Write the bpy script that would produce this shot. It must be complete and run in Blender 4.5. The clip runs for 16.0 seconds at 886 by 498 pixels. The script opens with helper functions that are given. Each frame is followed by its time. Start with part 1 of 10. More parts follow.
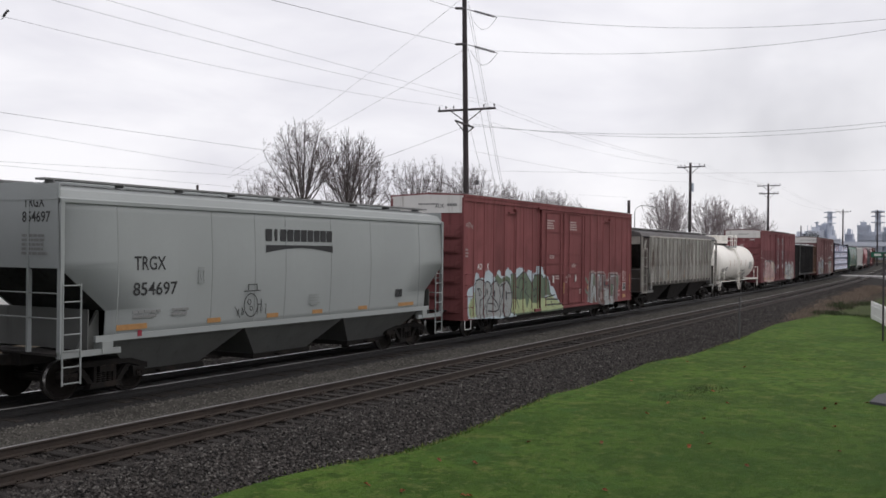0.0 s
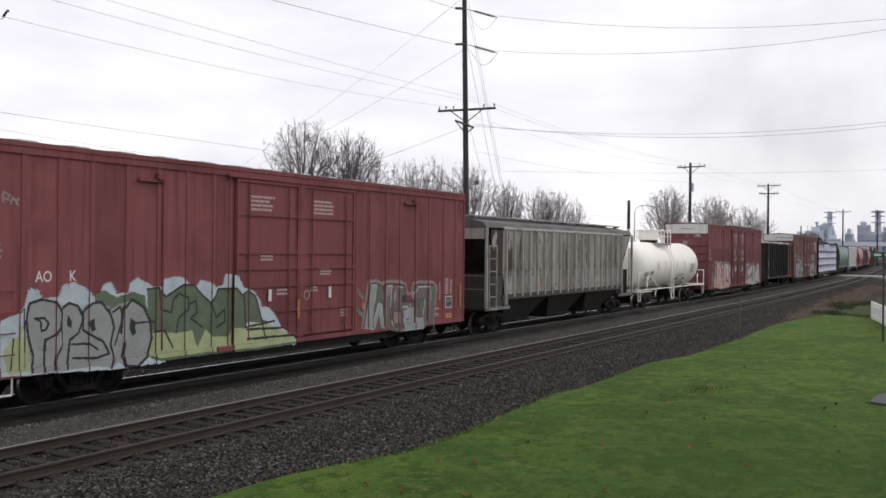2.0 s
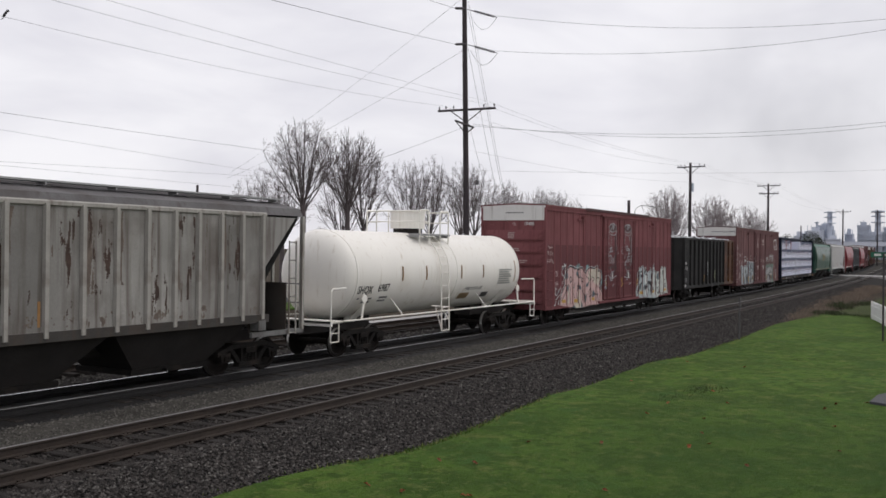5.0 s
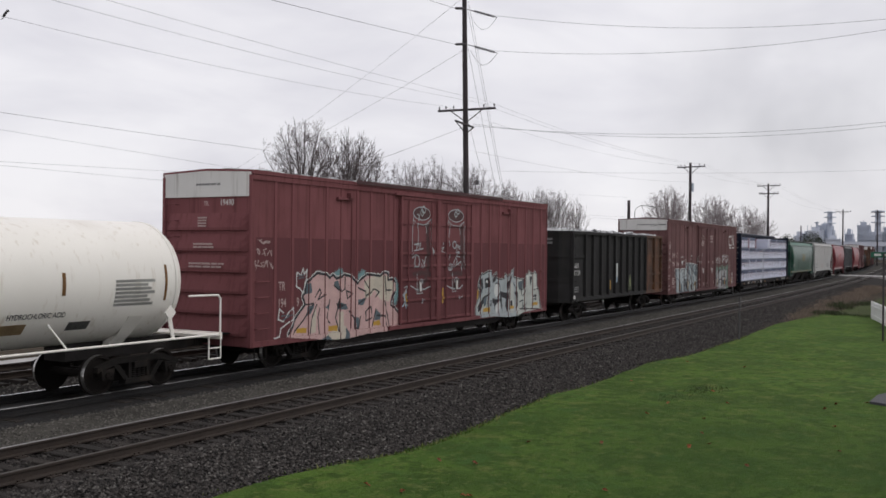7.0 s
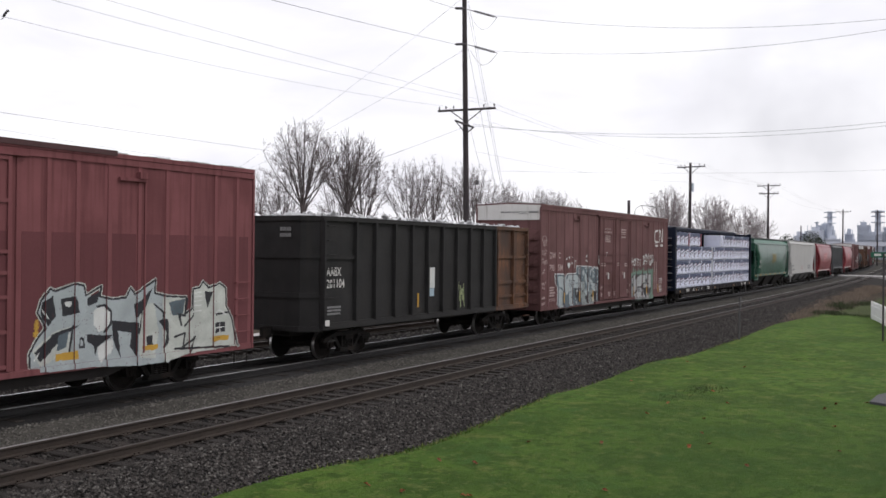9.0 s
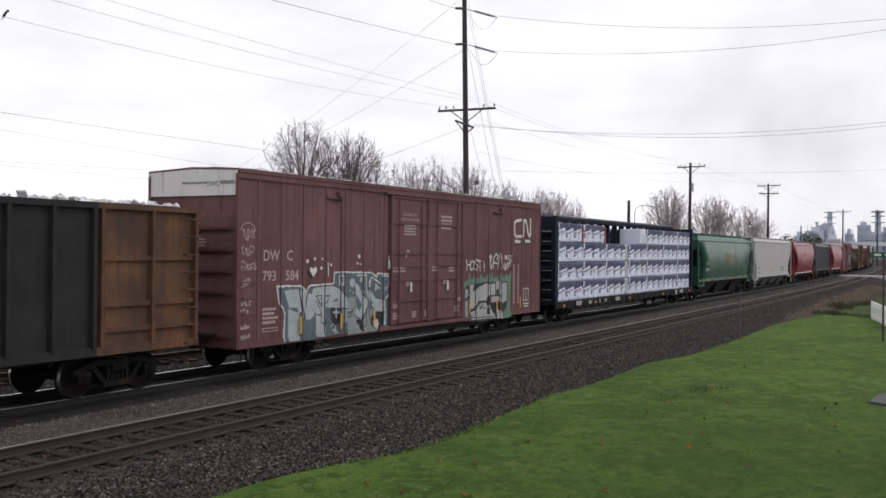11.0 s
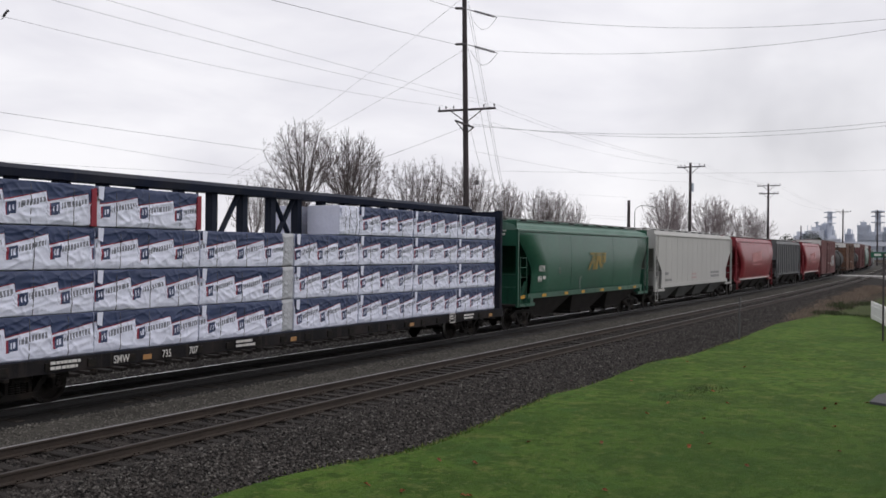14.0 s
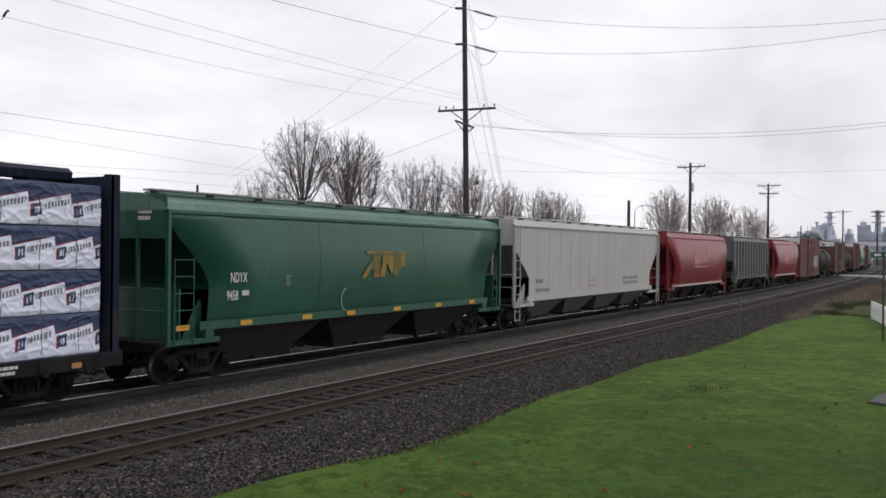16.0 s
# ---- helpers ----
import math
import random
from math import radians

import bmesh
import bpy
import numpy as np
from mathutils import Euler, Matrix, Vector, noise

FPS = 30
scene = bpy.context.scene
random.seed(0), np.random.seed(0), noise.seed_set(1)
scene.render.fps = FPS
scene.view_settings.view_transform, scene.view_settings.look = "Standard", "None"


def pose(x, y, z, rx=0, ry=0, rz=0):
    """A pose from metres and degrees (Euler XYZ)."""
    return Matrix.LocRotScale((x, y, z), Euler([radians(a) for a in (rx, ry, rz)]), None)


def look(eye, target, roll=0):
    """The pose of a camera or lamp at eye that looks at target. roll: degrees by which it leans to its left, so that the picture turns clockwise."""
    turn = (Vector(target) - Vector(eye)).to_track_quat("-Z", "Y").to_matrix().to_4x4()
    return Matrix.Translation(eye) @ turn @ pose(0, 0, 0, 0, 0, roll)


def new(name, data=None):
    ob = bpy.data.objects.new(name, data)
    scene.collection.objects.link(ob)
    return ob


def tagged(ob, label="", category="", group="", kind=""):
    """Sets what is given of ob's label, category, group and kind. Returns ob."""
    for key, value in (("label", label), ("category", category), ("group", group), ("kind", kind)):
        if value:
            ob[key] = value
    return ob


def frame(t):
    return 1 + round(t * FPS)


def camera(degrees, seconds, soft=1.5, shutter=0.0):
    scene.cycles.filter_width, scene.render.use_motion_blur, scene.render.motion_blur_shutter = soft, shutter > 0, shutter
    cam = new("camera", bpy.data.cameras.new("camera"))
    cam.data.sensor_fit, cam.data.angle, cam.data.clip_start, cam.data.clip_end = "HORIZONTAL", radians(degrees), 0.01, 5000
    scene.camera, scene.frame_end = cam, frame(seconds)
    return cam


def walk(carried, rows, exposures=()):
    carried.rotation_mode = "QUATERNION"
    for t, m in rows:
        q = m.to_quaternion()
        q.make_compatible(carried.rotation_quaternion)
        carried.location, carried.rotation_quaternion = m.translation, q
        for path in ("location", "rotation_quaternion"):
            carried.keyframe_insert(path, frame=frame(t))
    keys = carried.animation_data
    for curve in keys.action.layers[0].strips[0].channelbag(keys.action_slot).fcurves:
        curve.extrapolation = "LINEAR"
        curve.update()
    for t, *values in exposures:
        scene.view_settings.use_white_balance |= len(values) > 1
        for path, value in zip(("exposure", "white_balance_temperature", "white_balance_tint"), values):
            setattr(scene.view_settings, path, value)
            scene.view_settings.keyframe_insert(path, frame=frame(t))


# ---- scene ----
# ---------------------------------------------------------------- camera
EYE = (0.0, 0.0, 3.212)
AIM = (0.8710, 0.4912, 3.21254)
cam = camera(50.14, 16.0, soft=1.6)
walk(cam, [(0.0, look(EYE, AIM, 0.638)), (16.0, look(EYE, AIM, 0.638))],
     exposures=[(0.0, 0.14), (1.5, 0.28), (3.5, 0.28), (4.0, 0.14), (4.2, 0.12), (6.3, -0.02), (7.0, 0.0), (7.5, 0.16), (8.0, 0.2), (9.0, 0.36), (11.3, 0.3), (12.2, 0.28), (13.0, 0.2), (13.7, 0.14), (14.7, 0.1), (15.3, 0.16), (16.0, 0.2)])

# ---------------------------------------------------------------- world and sun
world = bpy.data.worlds.new("overcast_sky")
scene.world = world
world.use_nodes = True
wt = world.node_tree
wt.nodes.clear()


def wnode(kind, **values):
    n = wt.nodes.new(kind)
    for key, value in values.items():
        n.inputs[key].default_value = value
    return n


wout = wnode("ShaderNodeOutputWorld")
wbg = wnode("ShaderNodeBackground", Strength=1.0)
wsky = wt.nodes.new("ShaderNodeTexSky")
wsky.sky_type = "NISHITA"
wsky.sun_disc = False
wsky.sun_elevation, wsky.sun_rotation = radians(54), radians(146)
wdim = wt.nodes.new("ShaderNodeVectorMath")
wdim.operation = "SCALE"
wdim.inputs["Scale"].default_value = 0.1
wt.links.new(wsky.outputs[0], wdim.inputs[0])
wcoord = wt.nodes.new("ShaderNodeTexCoord")
wmap = wt.nodes.new("ShaderNodeMapping")
wmap.inputs["Scale"].default_value = (1.6, 1.6, 5.0)
wt.links.new(wcoord.outputs["Generated"], wmap.inputs["Vector"])
wnoise = wnode("ShaderNodeTexNoise", Scale=2.2, Detail=6.0, Roughness=0.5, Distortion=0.3)
wt.links.new(wmap.outputs[0], wnoise.inputs["Vector"])
wramp = wt.nodes.new("ShaderNodeValToRGB")
wramp.color_ramp.elements[0].position, wramp.color_ramp.elements[0].color = 0.30, (0.72, 0.705, 0.765, 1)
wramp.color_ramp.elements[1].position, wramp.color_ramp.elements[1].color = 0.62, (0.925, 0.908, 0.942, 1)
wt.links.new(wnoise.outputs[0], wramp.inputs[0])
# drifting grey smoke above the plant
wdot = wt.nodes.new("ShaderNodeVectorMath")
wdot.operation = "DOT_PRODUCT"
wdot.inputs[1].default_value = Vector((0.980, 0.090, 0.120)).normalized()
wt.links.new(wcoord.outputs["Generated"], wdot.inputs[0])
wplume = wnode("ShaderNodeMapRange", **{"From Min": 0.968, "From Max": 0.9985, "To Min": 0.0, "To Max": 1.0})
wplume.interpolation_type = "SMOOTHSTEP"
wt.links.new(wdot.outputs["Value"], wplume.inputs[0])
wnoise2 = wnode("ShaderNodeTexNoise", Scale=6.0, Detail=4.0, Roughness=0.5, Distortion=0.1)
wt.links.new(wcoord.outputs["Generated"], wnoise2.inputs["Vector"])
wdens = wnode("ShaderNodeMapRange", **{"From Min": 0.35, "From Max": 0.65, "To Min": 0.3, "To Max": 1.0})
wt.links.new(wnoise2.outputs[0], wdens.inputs[0])
wmul = wt.nodes.new("ShaderNodeMath")
wmul.operation = "MULTIPLY"
wt.links.new(wplume.outputs[0], wmul.inputs[0])
wt.links.new(wdens.outputs[0], wmul.inputs[1])
wmix = wt.nodes.new("ShaderNodeMixRGB")
wmix.inputs[2].default_value = (0.62, 0.61, 0.645, 1)
wt.links.new(wmul.outputs[0], wmix.inputs[0])
wt.links.new(wramp.outputs[0], wmix.inputs[1])
wcloud = wt.nodes.new("ShaderNodeMixRGB")
wcloud.inputs[0].default_value = 0.93
wt.links.new(wdim.outputs[0], wcloud.inputs[1])
wt.links.new(wmix.outputs[0], wcloud.inputs[2])
wt.links.new(wcloud.outputs[0], wbg.inputs["Color"])
wt.links.new(wbg.outputs[0], wout.inputs["Surface"])

sun_data = bpy.data.lights.new("sun", "SUN")
sun_data.energy, sun_data.angle, sun_data.color = 0.7, radians(30), (1.0, 0.96, 0.9)
sun = new("sun", sun_data)
sun.matrix_world = look((0, 0, 60), (-0.32, 0.48, 59.2))

# ---------------------------------------------------------------- materials


def mat(name, color, rough=0.6, metal=0.0, vary=0.12, scale=3.0, fine=60.0, bump=0.15, dirt=None, dirt_amount=0.0,
        streak=0.0, per_object=0.0, per_island=0.0, spec=0.4, stretch=None):
    """A weathered surface: colour with coarse and fine variation, optional dirt patches, streaks that run down, and fine relief."""
    m = bpy.data.materials.new(name)
    m.use_nodes = True
    nt = m.node_tree
    b = nt.nodes["Principled BSDF"]
    b.inputs["Roughness"].default_value, b.inputs["Metallic"].default_value = rough, metal
    b.inputs["Specular IOR Level"].default_value = spec
    tc = nt.nodes.new("ShaderNodeTexCoord")

    def tex(size, detail, squash=None):
        n = nt.nodes.new("ShaderNodeTexNoise")
        n.inputs["Scale"].default_value, n.inputs["Detail"].default_value = size, detail
        if squash:
            mp = nt.nodes.new("ShaderNodeMapping")
            mp.inputs["Scale"].default_value = squash
            nt.links.new(tc.outputs["Object"], mp.inputs["Vector"])
            nt.links.new(mp.outputs[0], n.inputs["Vector"])
        else:
            nt.links.new(tc.outputs["Object"], n.inputs["Vector"])
        return n.outputs[0]

    def ranged(value, a, z, lo, hi):
        n = nt.nodes.new("ShaderNodeMapRange")
        for key, v in zip(("From Min", "From Max", "To Min", "To Max"), (a, z, lo, hi)):
            n.inputs[key].default_value = v
        nt.links.new(value, n.inputs[0])
        return n.outputs[0]

    def mixed(fac, a, z):
        n = nt.nodes.new("ShaderNodeMixRGB")
        if isinstance(fac, float):
            n.inputs[0].default_value = fac
        else:
            nt.links.new(fac, n.inputs[0])
        for slot, v in ((1, a), (2, z)):
            if isinstance(v, tuple):
                n.inputs[slot].default_value = (*v[:3], 1)
            else:
                nt.links.new(v, n.inputs[slot])
        return n.outputs[0]

    def shade(k):
        return tuple(max(0.0, min(1.0, c * k)) for c in color)

    coarse = tex(scale, 5.0, stretch)
    col = mixed(ranged(coarse, 0.3, 0.7, 0.0, 1.0), shade(1 - vary), shade(1 + vary))
    small = tex(fine, 3.0, stretch)
    col = mixed(ranged(small, 0.35, 0.65, 0.0, 0.5), col, shade(1 - 1.6 * vary))
    if per_object or per_island:
        src = nt.nodes.new("ShaderNodeObjectInfo" if per_object else "ShaderNodeNewGeometry")
        value = src.outputs["Random"] if per_object else src.outputs["Random Per Island"]
        amount = per_object or per_island
        hsv = nt.nodes.new("ShaderNodeHueSaturation")
        nt.links.new(ranged(value, 0.0, 1.0, 1 - amount, 1 + amount), hsv.inputs["Value"])
        nt.links.new(col, hsv.inputs["Color"])
        col = hsv.outputs[0]
    if dirt:
        patches = tex(scale * 0.7, 8.0)
        col = mixed(ranged(patches, 0.62 - 0.3 * dirt_amount, 0.80 - 0.2 * dirt_amount, 0.0, 0.85), col, dirt)
        if streak:
            runs = tex(1.0, 6.0, (7.0, 7.0, 0.35))
            col = mixed(ranged(runs, 0.66 - 0.25 * streak, 0.78 - 0.1 * streak, 0.0, 0.8), col, dirt)
    nt.links.new(col, b.inputs["Base Color"])
    nt.links.new(ranged(small, 0.3, 0.7, max(0.05, rough - 0.1), min(1.0, rough + 0.12)), b.inputs["Roughness"])
    if bump:
        bp = nt.nodes.new("ShaderNodeBump")
        bp.inputs["Strength"].default_value, bp.inputs["Distance"].default_value = bump, 0.01
        nt.links.new(small, bp.inputs["Height"])
        nt.links.new(bp.outputs[0], b.inputs["Normal"])
    return m


SOOT = (0.03, 0.027, 0.025)
M = {}
for key, args in dict(
    light_grey=dict(color=(0.288, 0.306, 0.303), rough=0.5, vary=0.06, scale=0.6, dirt=(0.27, 0.285, 0.28), dirt_amount=0.3, streak=0.35),
    pale_grey=dict(color=(0.40, 0.395, 0.38), rough=0.55, vary=0.06, scale=0.5, dirt=(0.38, 0.37, 0.35), dirt_amount=0.3, streak=0.4),
    worn_grey=dict(color=(0.31, 0.30, 0.28), rough=0.7, vary=0.14, scale=0.8, dirt=(0.075, 0.052, 0.043), dirt_amount=0.3, streak=0.72),
    worn_panel=dict(color=(0.285, 0.275, 0.255), rough=0.75, vary=0.22, scale=0.9, dirt=(0.09, 0.07, 0.058), dirt_amount=0.5, streak=0.72, per_object=0.28),
    worn_roof=dict(color=(0.125, 0.12, 0.122), rough=0.8, vary=0.2, scale=1.2, dirt=(0.07, 0.06, 0.057), dirt_amount=0.4, streak=0.5),
    # grimy slope sheets, with the shade of the end recess in the colour
    end_shade=dict(color=(0.085, 0.088, 0.086), rough=0.85, vary=0.3, scale=1.2, dirt=(0.03, 0.024, 0.02), dirt_amount=0.4, streak=0.5),
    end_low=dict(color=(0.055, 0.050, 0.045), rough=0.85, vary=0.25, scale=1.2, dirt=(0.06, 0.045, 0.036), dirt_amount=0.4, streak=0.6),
    walkway=dict(color=(0.21, 0.21, 0.21), rough=0.7, vary=0.3, scale=2.0, bump=0.4),
    soot_grey=dict(color=(0.034, 0.031, 0.03), spec=0.12, rough=0.8, vary=0.25, scale=1.5, dirt=SOOT, dirt_amount=0.4, streak=0.4),
    # grey paint and grime, darkened further by painted underbody shade
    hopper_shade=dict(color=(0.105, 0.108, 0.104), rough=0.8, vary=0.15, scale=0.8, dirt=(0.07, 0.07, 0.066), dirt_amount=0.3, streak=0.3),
    green=dict(color=(0.018, 0.088, 0.055), rough=0.33, spec=0.5, vary=0.14, scale=0.5, dirt=(0.013, 0.050, 0.034), dirt_amount=0.4, streak=0.55),
    green_roof=dict(color=(0.10, 0.185, 0.148), rough=0.6, vary=0.15, scale=0.7, dirt=(0.03, 0.09, 0.06), dirt_amount=0.4, streak=0.3),
    red=dict(color=(0.215, 0.022, 0.031), rough=0.36, vary=0.12, scale=0.6, dirt=(0.12, 0.015, 0.015), dirt_amount=0.3, streak=0.3),
    dark_grey=dict(color=(0.105, 0.108, 0.112), rough=0.6, vary=0.15, scale=0.8, dirt=SOOT, dirt_amount=0.3, streak=0.4),
    boxcar_red=dict(color=(0.212, 0.073, 0.075), rough=0.8, spec=0.15, vary=0.14, scale=0.5, dirt=(0.120, 0.042, 0.042), dirt_amount=0.45, streak=0.6),
    boxcar_red_panel=dict(color=(0.212, 0.073, 0.075), rough=0.8, spec=0.15, vary=0.14, scale=0.9, dirt=(0.120, 0.042, 0.042), dirt_amount=0.45, streak=0.75, per_object=0.13),
    boxcar_maroon=dict(color=(0.204, 0.077, 0.082), rough=0.8, spec=0.15, vary=0.14, scale=0.5, dirt=(0.115, 0.040, 0.043), dirt_amount=0.45, streak=0.6),
    boxcar_maroon_panel=dict(color=(0.204, 0.077, 0.082), rough=0.8, spec=0.15, vary=0.14, scale=0.9, dirt=(0.115, 0.040, 0.043), dirt_amount=0.45, streak=0.75, per_object=0.13),
    door_hood=dict(color=(0.075, 0.032, 0.034), rough=0.7, vary=0.2, scale=2.0),
    post_grey=dict(color=(0.085, 0.082, 0.084), rough=0.8, vary=0.2, scale=3.0),
    pale_bed=dict(color=(0.070, 0.066, 0.059), rough=0.95, vary=0.35, scale=1.5, fine=26.0, bump=1.0, spec=0.05),
    stencil_grey=dict(color=(0.47, 0.47, 0.45), rough=0.6, vary=0.15, scale=3.0, bump=0.0),
    # twigs of the distant trees, paled to paint in haze
    twig_hazed=dict(color=(0.24, 0.205, 0.21), rough=0.95, vary=0.2, scale=1.0, bump=0.0),
    rail_head_dim=dict(color=(0.26, 0.25, 0.25), rough=0.4, metal=0.8, vary=0.2, scale=4.0, bump=0.05),
    weed_green=dict(color=(0.050, 0.066, 0.026), rough=0.95, vary=0.3, scale=1.0, bump=0.0, per_island=0.4),
    end_frame=dict(color=(0.17, 0.17, 0.165), rough=0.7, vary=0.2, scale=2.0, dirt=(0.06, 0.05, 0.045), dirt_amount=0.4, streak=0.4),
    maroon_dark=dict(color=(0.142, 0.052, 0.057), rough=0.8, spec=0.15, vary=0.14, scale=0.5, dirt=(0.10, 0.038, 0.040), dirt_amount=0.35, streak=0.5),
    boxcar_brown=dict(color=(0.160, 0.082, 0.082), rough=0.8, spec=0.15, vary=0.13, scale=0.5, dirt=(0.095, 0.046, 0.044), dirt_amount=0.45, streak=0.6),
    boxcar_brown_panel=dict(color=(0.160, 0.082, 0.082), rough=0.8, spec=0.15, vary=0.13, scale=0.9, dirt=(0.095, 0.046, 0.044), dirt_amount=0.45, streak=0.75, per_object=0.13),
    faded_white=dict(color=(0.63, 0.62, 0.60), rough=0.6, vary=0.08, scale=0.8, dirt=(0.3, 0.28, 0.25), dirt_amount=0.25, streak=0.4),
    tank_white=dict(color=(0.86, 0.83, 0.77), rough=0.42, vary=0.04, scale=0.6, dirt=(0.62, 0.56, 0.47), dirt_amount=0.25, streak=0.3),
    black_steel=dict(color=(0.026, 0.025, 0.025), rough=0.7, spec=0.2, vary=0.3, scale=1.2, dirt=(0.028, 0.026, 0.024), dirt_amount=0.25, streak=0.4),
    orange_brown=dict(color=(0.142, 0.060, 0.026), rough=0.7, vary=0.45, scale=1.6, dirt=(0.046, 0.026, 0.020), dirt_amount=0.8, streak=0.75),
    navy=dict(color=(0.008, 0.012, 0.027), spec=0.2, rough=0.65, vary=0.2, scale=0.8, dirt=(0.03, 0.03, 0.035), dirt_amount=0.3, streak=0.3),
    truck_iron=dict(color=(0.015, 0.0135, 0.0125), spec=0.12, rough=0.75, vary=0.3, scale=4.0, dirt=(0.035, 0.027, 0.022), dirt_amount=0.3),
    wheel_steel=dict(color=(0.015, 0.0125, 0.011), spec=0.12, rough=0.75, metal=0.0, vary=0.3, scale=6.0),
    bright_tread=dict(color=(0.45, 0.44, 0.43), rough=0.3, metal=0.9, vary=0.1, scale=9.0),
    galvanised=dict(color=(0.34, 0.34, 0.34), rough=0.5, metal=0.4, vary=0.12, scale=3.0),
    rail_rust=dict(color=(0.034, 0.024, 0.018), rough=0.75, vary=0.25, scale=3.0, dirt=(0.03, 0.022, 0.018), dirt_amount=0.4),
    rail_head=dict(color=(0.50, 0.49, 0.50), rough=0.25, metal=0.95, vary=0.1, scale=4.0, bump=0.03),
    rail_head_dull=dict(color=(0.06, 0.05, 0.045), rough=0.5, metal=0.4, vary=0.2, scale=4.0, bump=0.05),
    tie_wood=dict(color=(0.021, 0.0165, 0.0135), rough=0.9, vary=0.3, scale=3.0, fine=30.0, bump=0.6, per_object=0.35, stretch=(12.0, 1.0, 12.0)),
    ballast_bed=dict(color=(0.032, 0.029, 0.027), rough=0.95, vary=0.4, scale=1.2, fine=24.0, bump=1.0, spec=0.05),
    ballast_dark=dict(color=(0.040, 0.035, 0.032), rough=0.8, vary=0.2, scale=9.0, bump=0.3, per_island=0.98, spec=0.28),
    ballast_pale=dict(color=(0.115, 0.108, 0.1), rough=0.9, vary=0.2, scale=9.0, bump=0.3, per_island=0.5, spec=0.15),
    ballast_light=dict(color=(0.106, 0.100, 0.090), rough=0.95, vary=0.2, scale=9.0, bump=0.3, per_island=0.5, spec=0.15),
    soil=dict(color=(0.055, 0.045, 0.033), rough=1.0, spec=0.05, vary=0.3, scale=0.3, fine=18.0, bump=0.8),
    pole_wood=dict(color=(0.060, 0.050, 0.053), rough=0.9, vary=0.25, scale=2.0, fine=30.0, bump=0.4, stretch=(6.0, 6.0, 0.4)),
    insulator=dict(color=(0.10, 0.09, 0.10), rough=0.35, vary=0.1),
    wire=dict(color=(0.15, 0.15, 0.155), rough=0.5, vary=0.05, bump=0.0),
    bark=dict(color=(0.12, 0.10, 0.10), rough=0.95, vary=0.25, scale=3.0, fine=30.0, bump=0.5),
    twig=dict(color=(0.155, 0.127, 0.130), rough=0.95, vary=0.2, scale=1.0, bump=0.0),
    dry_weeds=dict(color=(0.20, 0.155, 0.12), rough=0.95, vary=0.3, scale=1.0, bump=0.0, per_island=0.4),
    blade_dry=dict(color=(0.125, 0.135, 0.040), rough=0.9, vary=0.3, scale=3.0, bump=0.0, per_island=0.4),
    fallen_leaf=dict(color=(0.28, 0.085, 0.035), rough=0.8, vary=0.2, scale=9.0, bump=0.1, per_object=0.4),
    asphalt=dict(color=(0.075, 0.075, 0.08), rough=0.9, vary=0.15, scale=1.0, fine=40.0, bump=0.4),
    concrete=dict(color=(0.38, 0.37, 0.36), rough=0.85, vary=0.12, scale=0.8, bump=0.3),
    fence_white=dict(color=(0.78, 0.78, 0.78), rough=0.5, vary=0.05, scale=1.0),
    sign_green=dict(color=(0.01, 0.10, 0.06), rough=0.4, vary=0.05),
    # far structures: blue-grey distance haze is mixed into these base colours
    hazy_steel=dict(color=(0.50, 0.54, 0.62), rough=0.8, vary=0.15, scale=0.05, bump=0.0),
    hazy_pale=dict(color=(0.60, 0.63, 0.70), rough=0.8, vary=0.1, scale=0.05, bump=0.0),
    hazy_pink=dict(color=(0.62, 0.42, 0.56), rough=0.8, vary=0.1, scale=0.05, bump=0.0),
    hedge=dict(color=(0.030, 0.040, 0.022), rough=0.95, vary=0.3, scale=0.6, bump=0.0, per_island=0.4),
    wrap_white=dict(color=(0.70, 0.72, 0.85), rough=0.3, vary=0.06, scale=2.0, fine=7.0, bump=0.6),
    wrap_grey=dict(color=(0.42, 0.43, 0.46), rough=0.45, vary=0.1, scale=3.0, fine=7.0, bump=0.8),
    wrap_navy=dict(color=(0.034, 0.050, 0.115), rough=0.45, vary=0.15, scale=2.0, fine=7.0, bump=0.4),
    wrap_red=dict(color=(0.24, 0.018, 0.035), rough=0.45, vary=0.1, scale=2.0),
    end_brown=dict(color=(0.046, 0.031, 0.028), rough=0.85, vary=0.3, scale=1.0, dirt=(0.045, 0.03, 0.026), dirt_amount=0.4, streak=0.5),
    print_grey=dict(color=(0.17, 0.175, 0.21), rough=0.5, vary=0.1),
    car_white=dict(color=(0.72, 0.72, 0.72), rough=0.25, vary=0.03, scale=1.0, bump=0.0),
    dark_glass=dict(color=(0.02, 0.022, 0.025), rough=0.08, vary=0.1, bump=0.0, spec=0.6),
    rubber=dict(color=(0.015, 0.015, 0.015), rough=0.85, vary=0.2),
    worn_trim=dict(color=(0.35, 0.335, 0.305), rough=0.8, vary=0.15, scale=2.0, dirt=(0.12, 0.09, 0.075), dirt_amount=0.3, streak=0.5),
    spray_mauve=dict(color=(0.27, 0.20, 0.19), rough=0.6, vary=0.2, scale=2.5, bump=0.0),
    spray_slate=dict(color=(0.095, 0.125, 0.145), rough=0.6, vary=0.2, scale=2.5, bump=0.0),
    spray_frost=dict(color=(0.37, 0.41, 0.42), rough=0.5, vary=0.16, scale=2.5, bump=0.0),
    spray_fern=dict(color=(0.12, 0.20, 0.15), rough=0.6, vary=0.25, scale=2.5, bump=0.0),
    spray_umber=dict(color=(0.13, 0.085, 0.07), rough=0.7, vary=0.2, scale=2.5, bump=0.0),
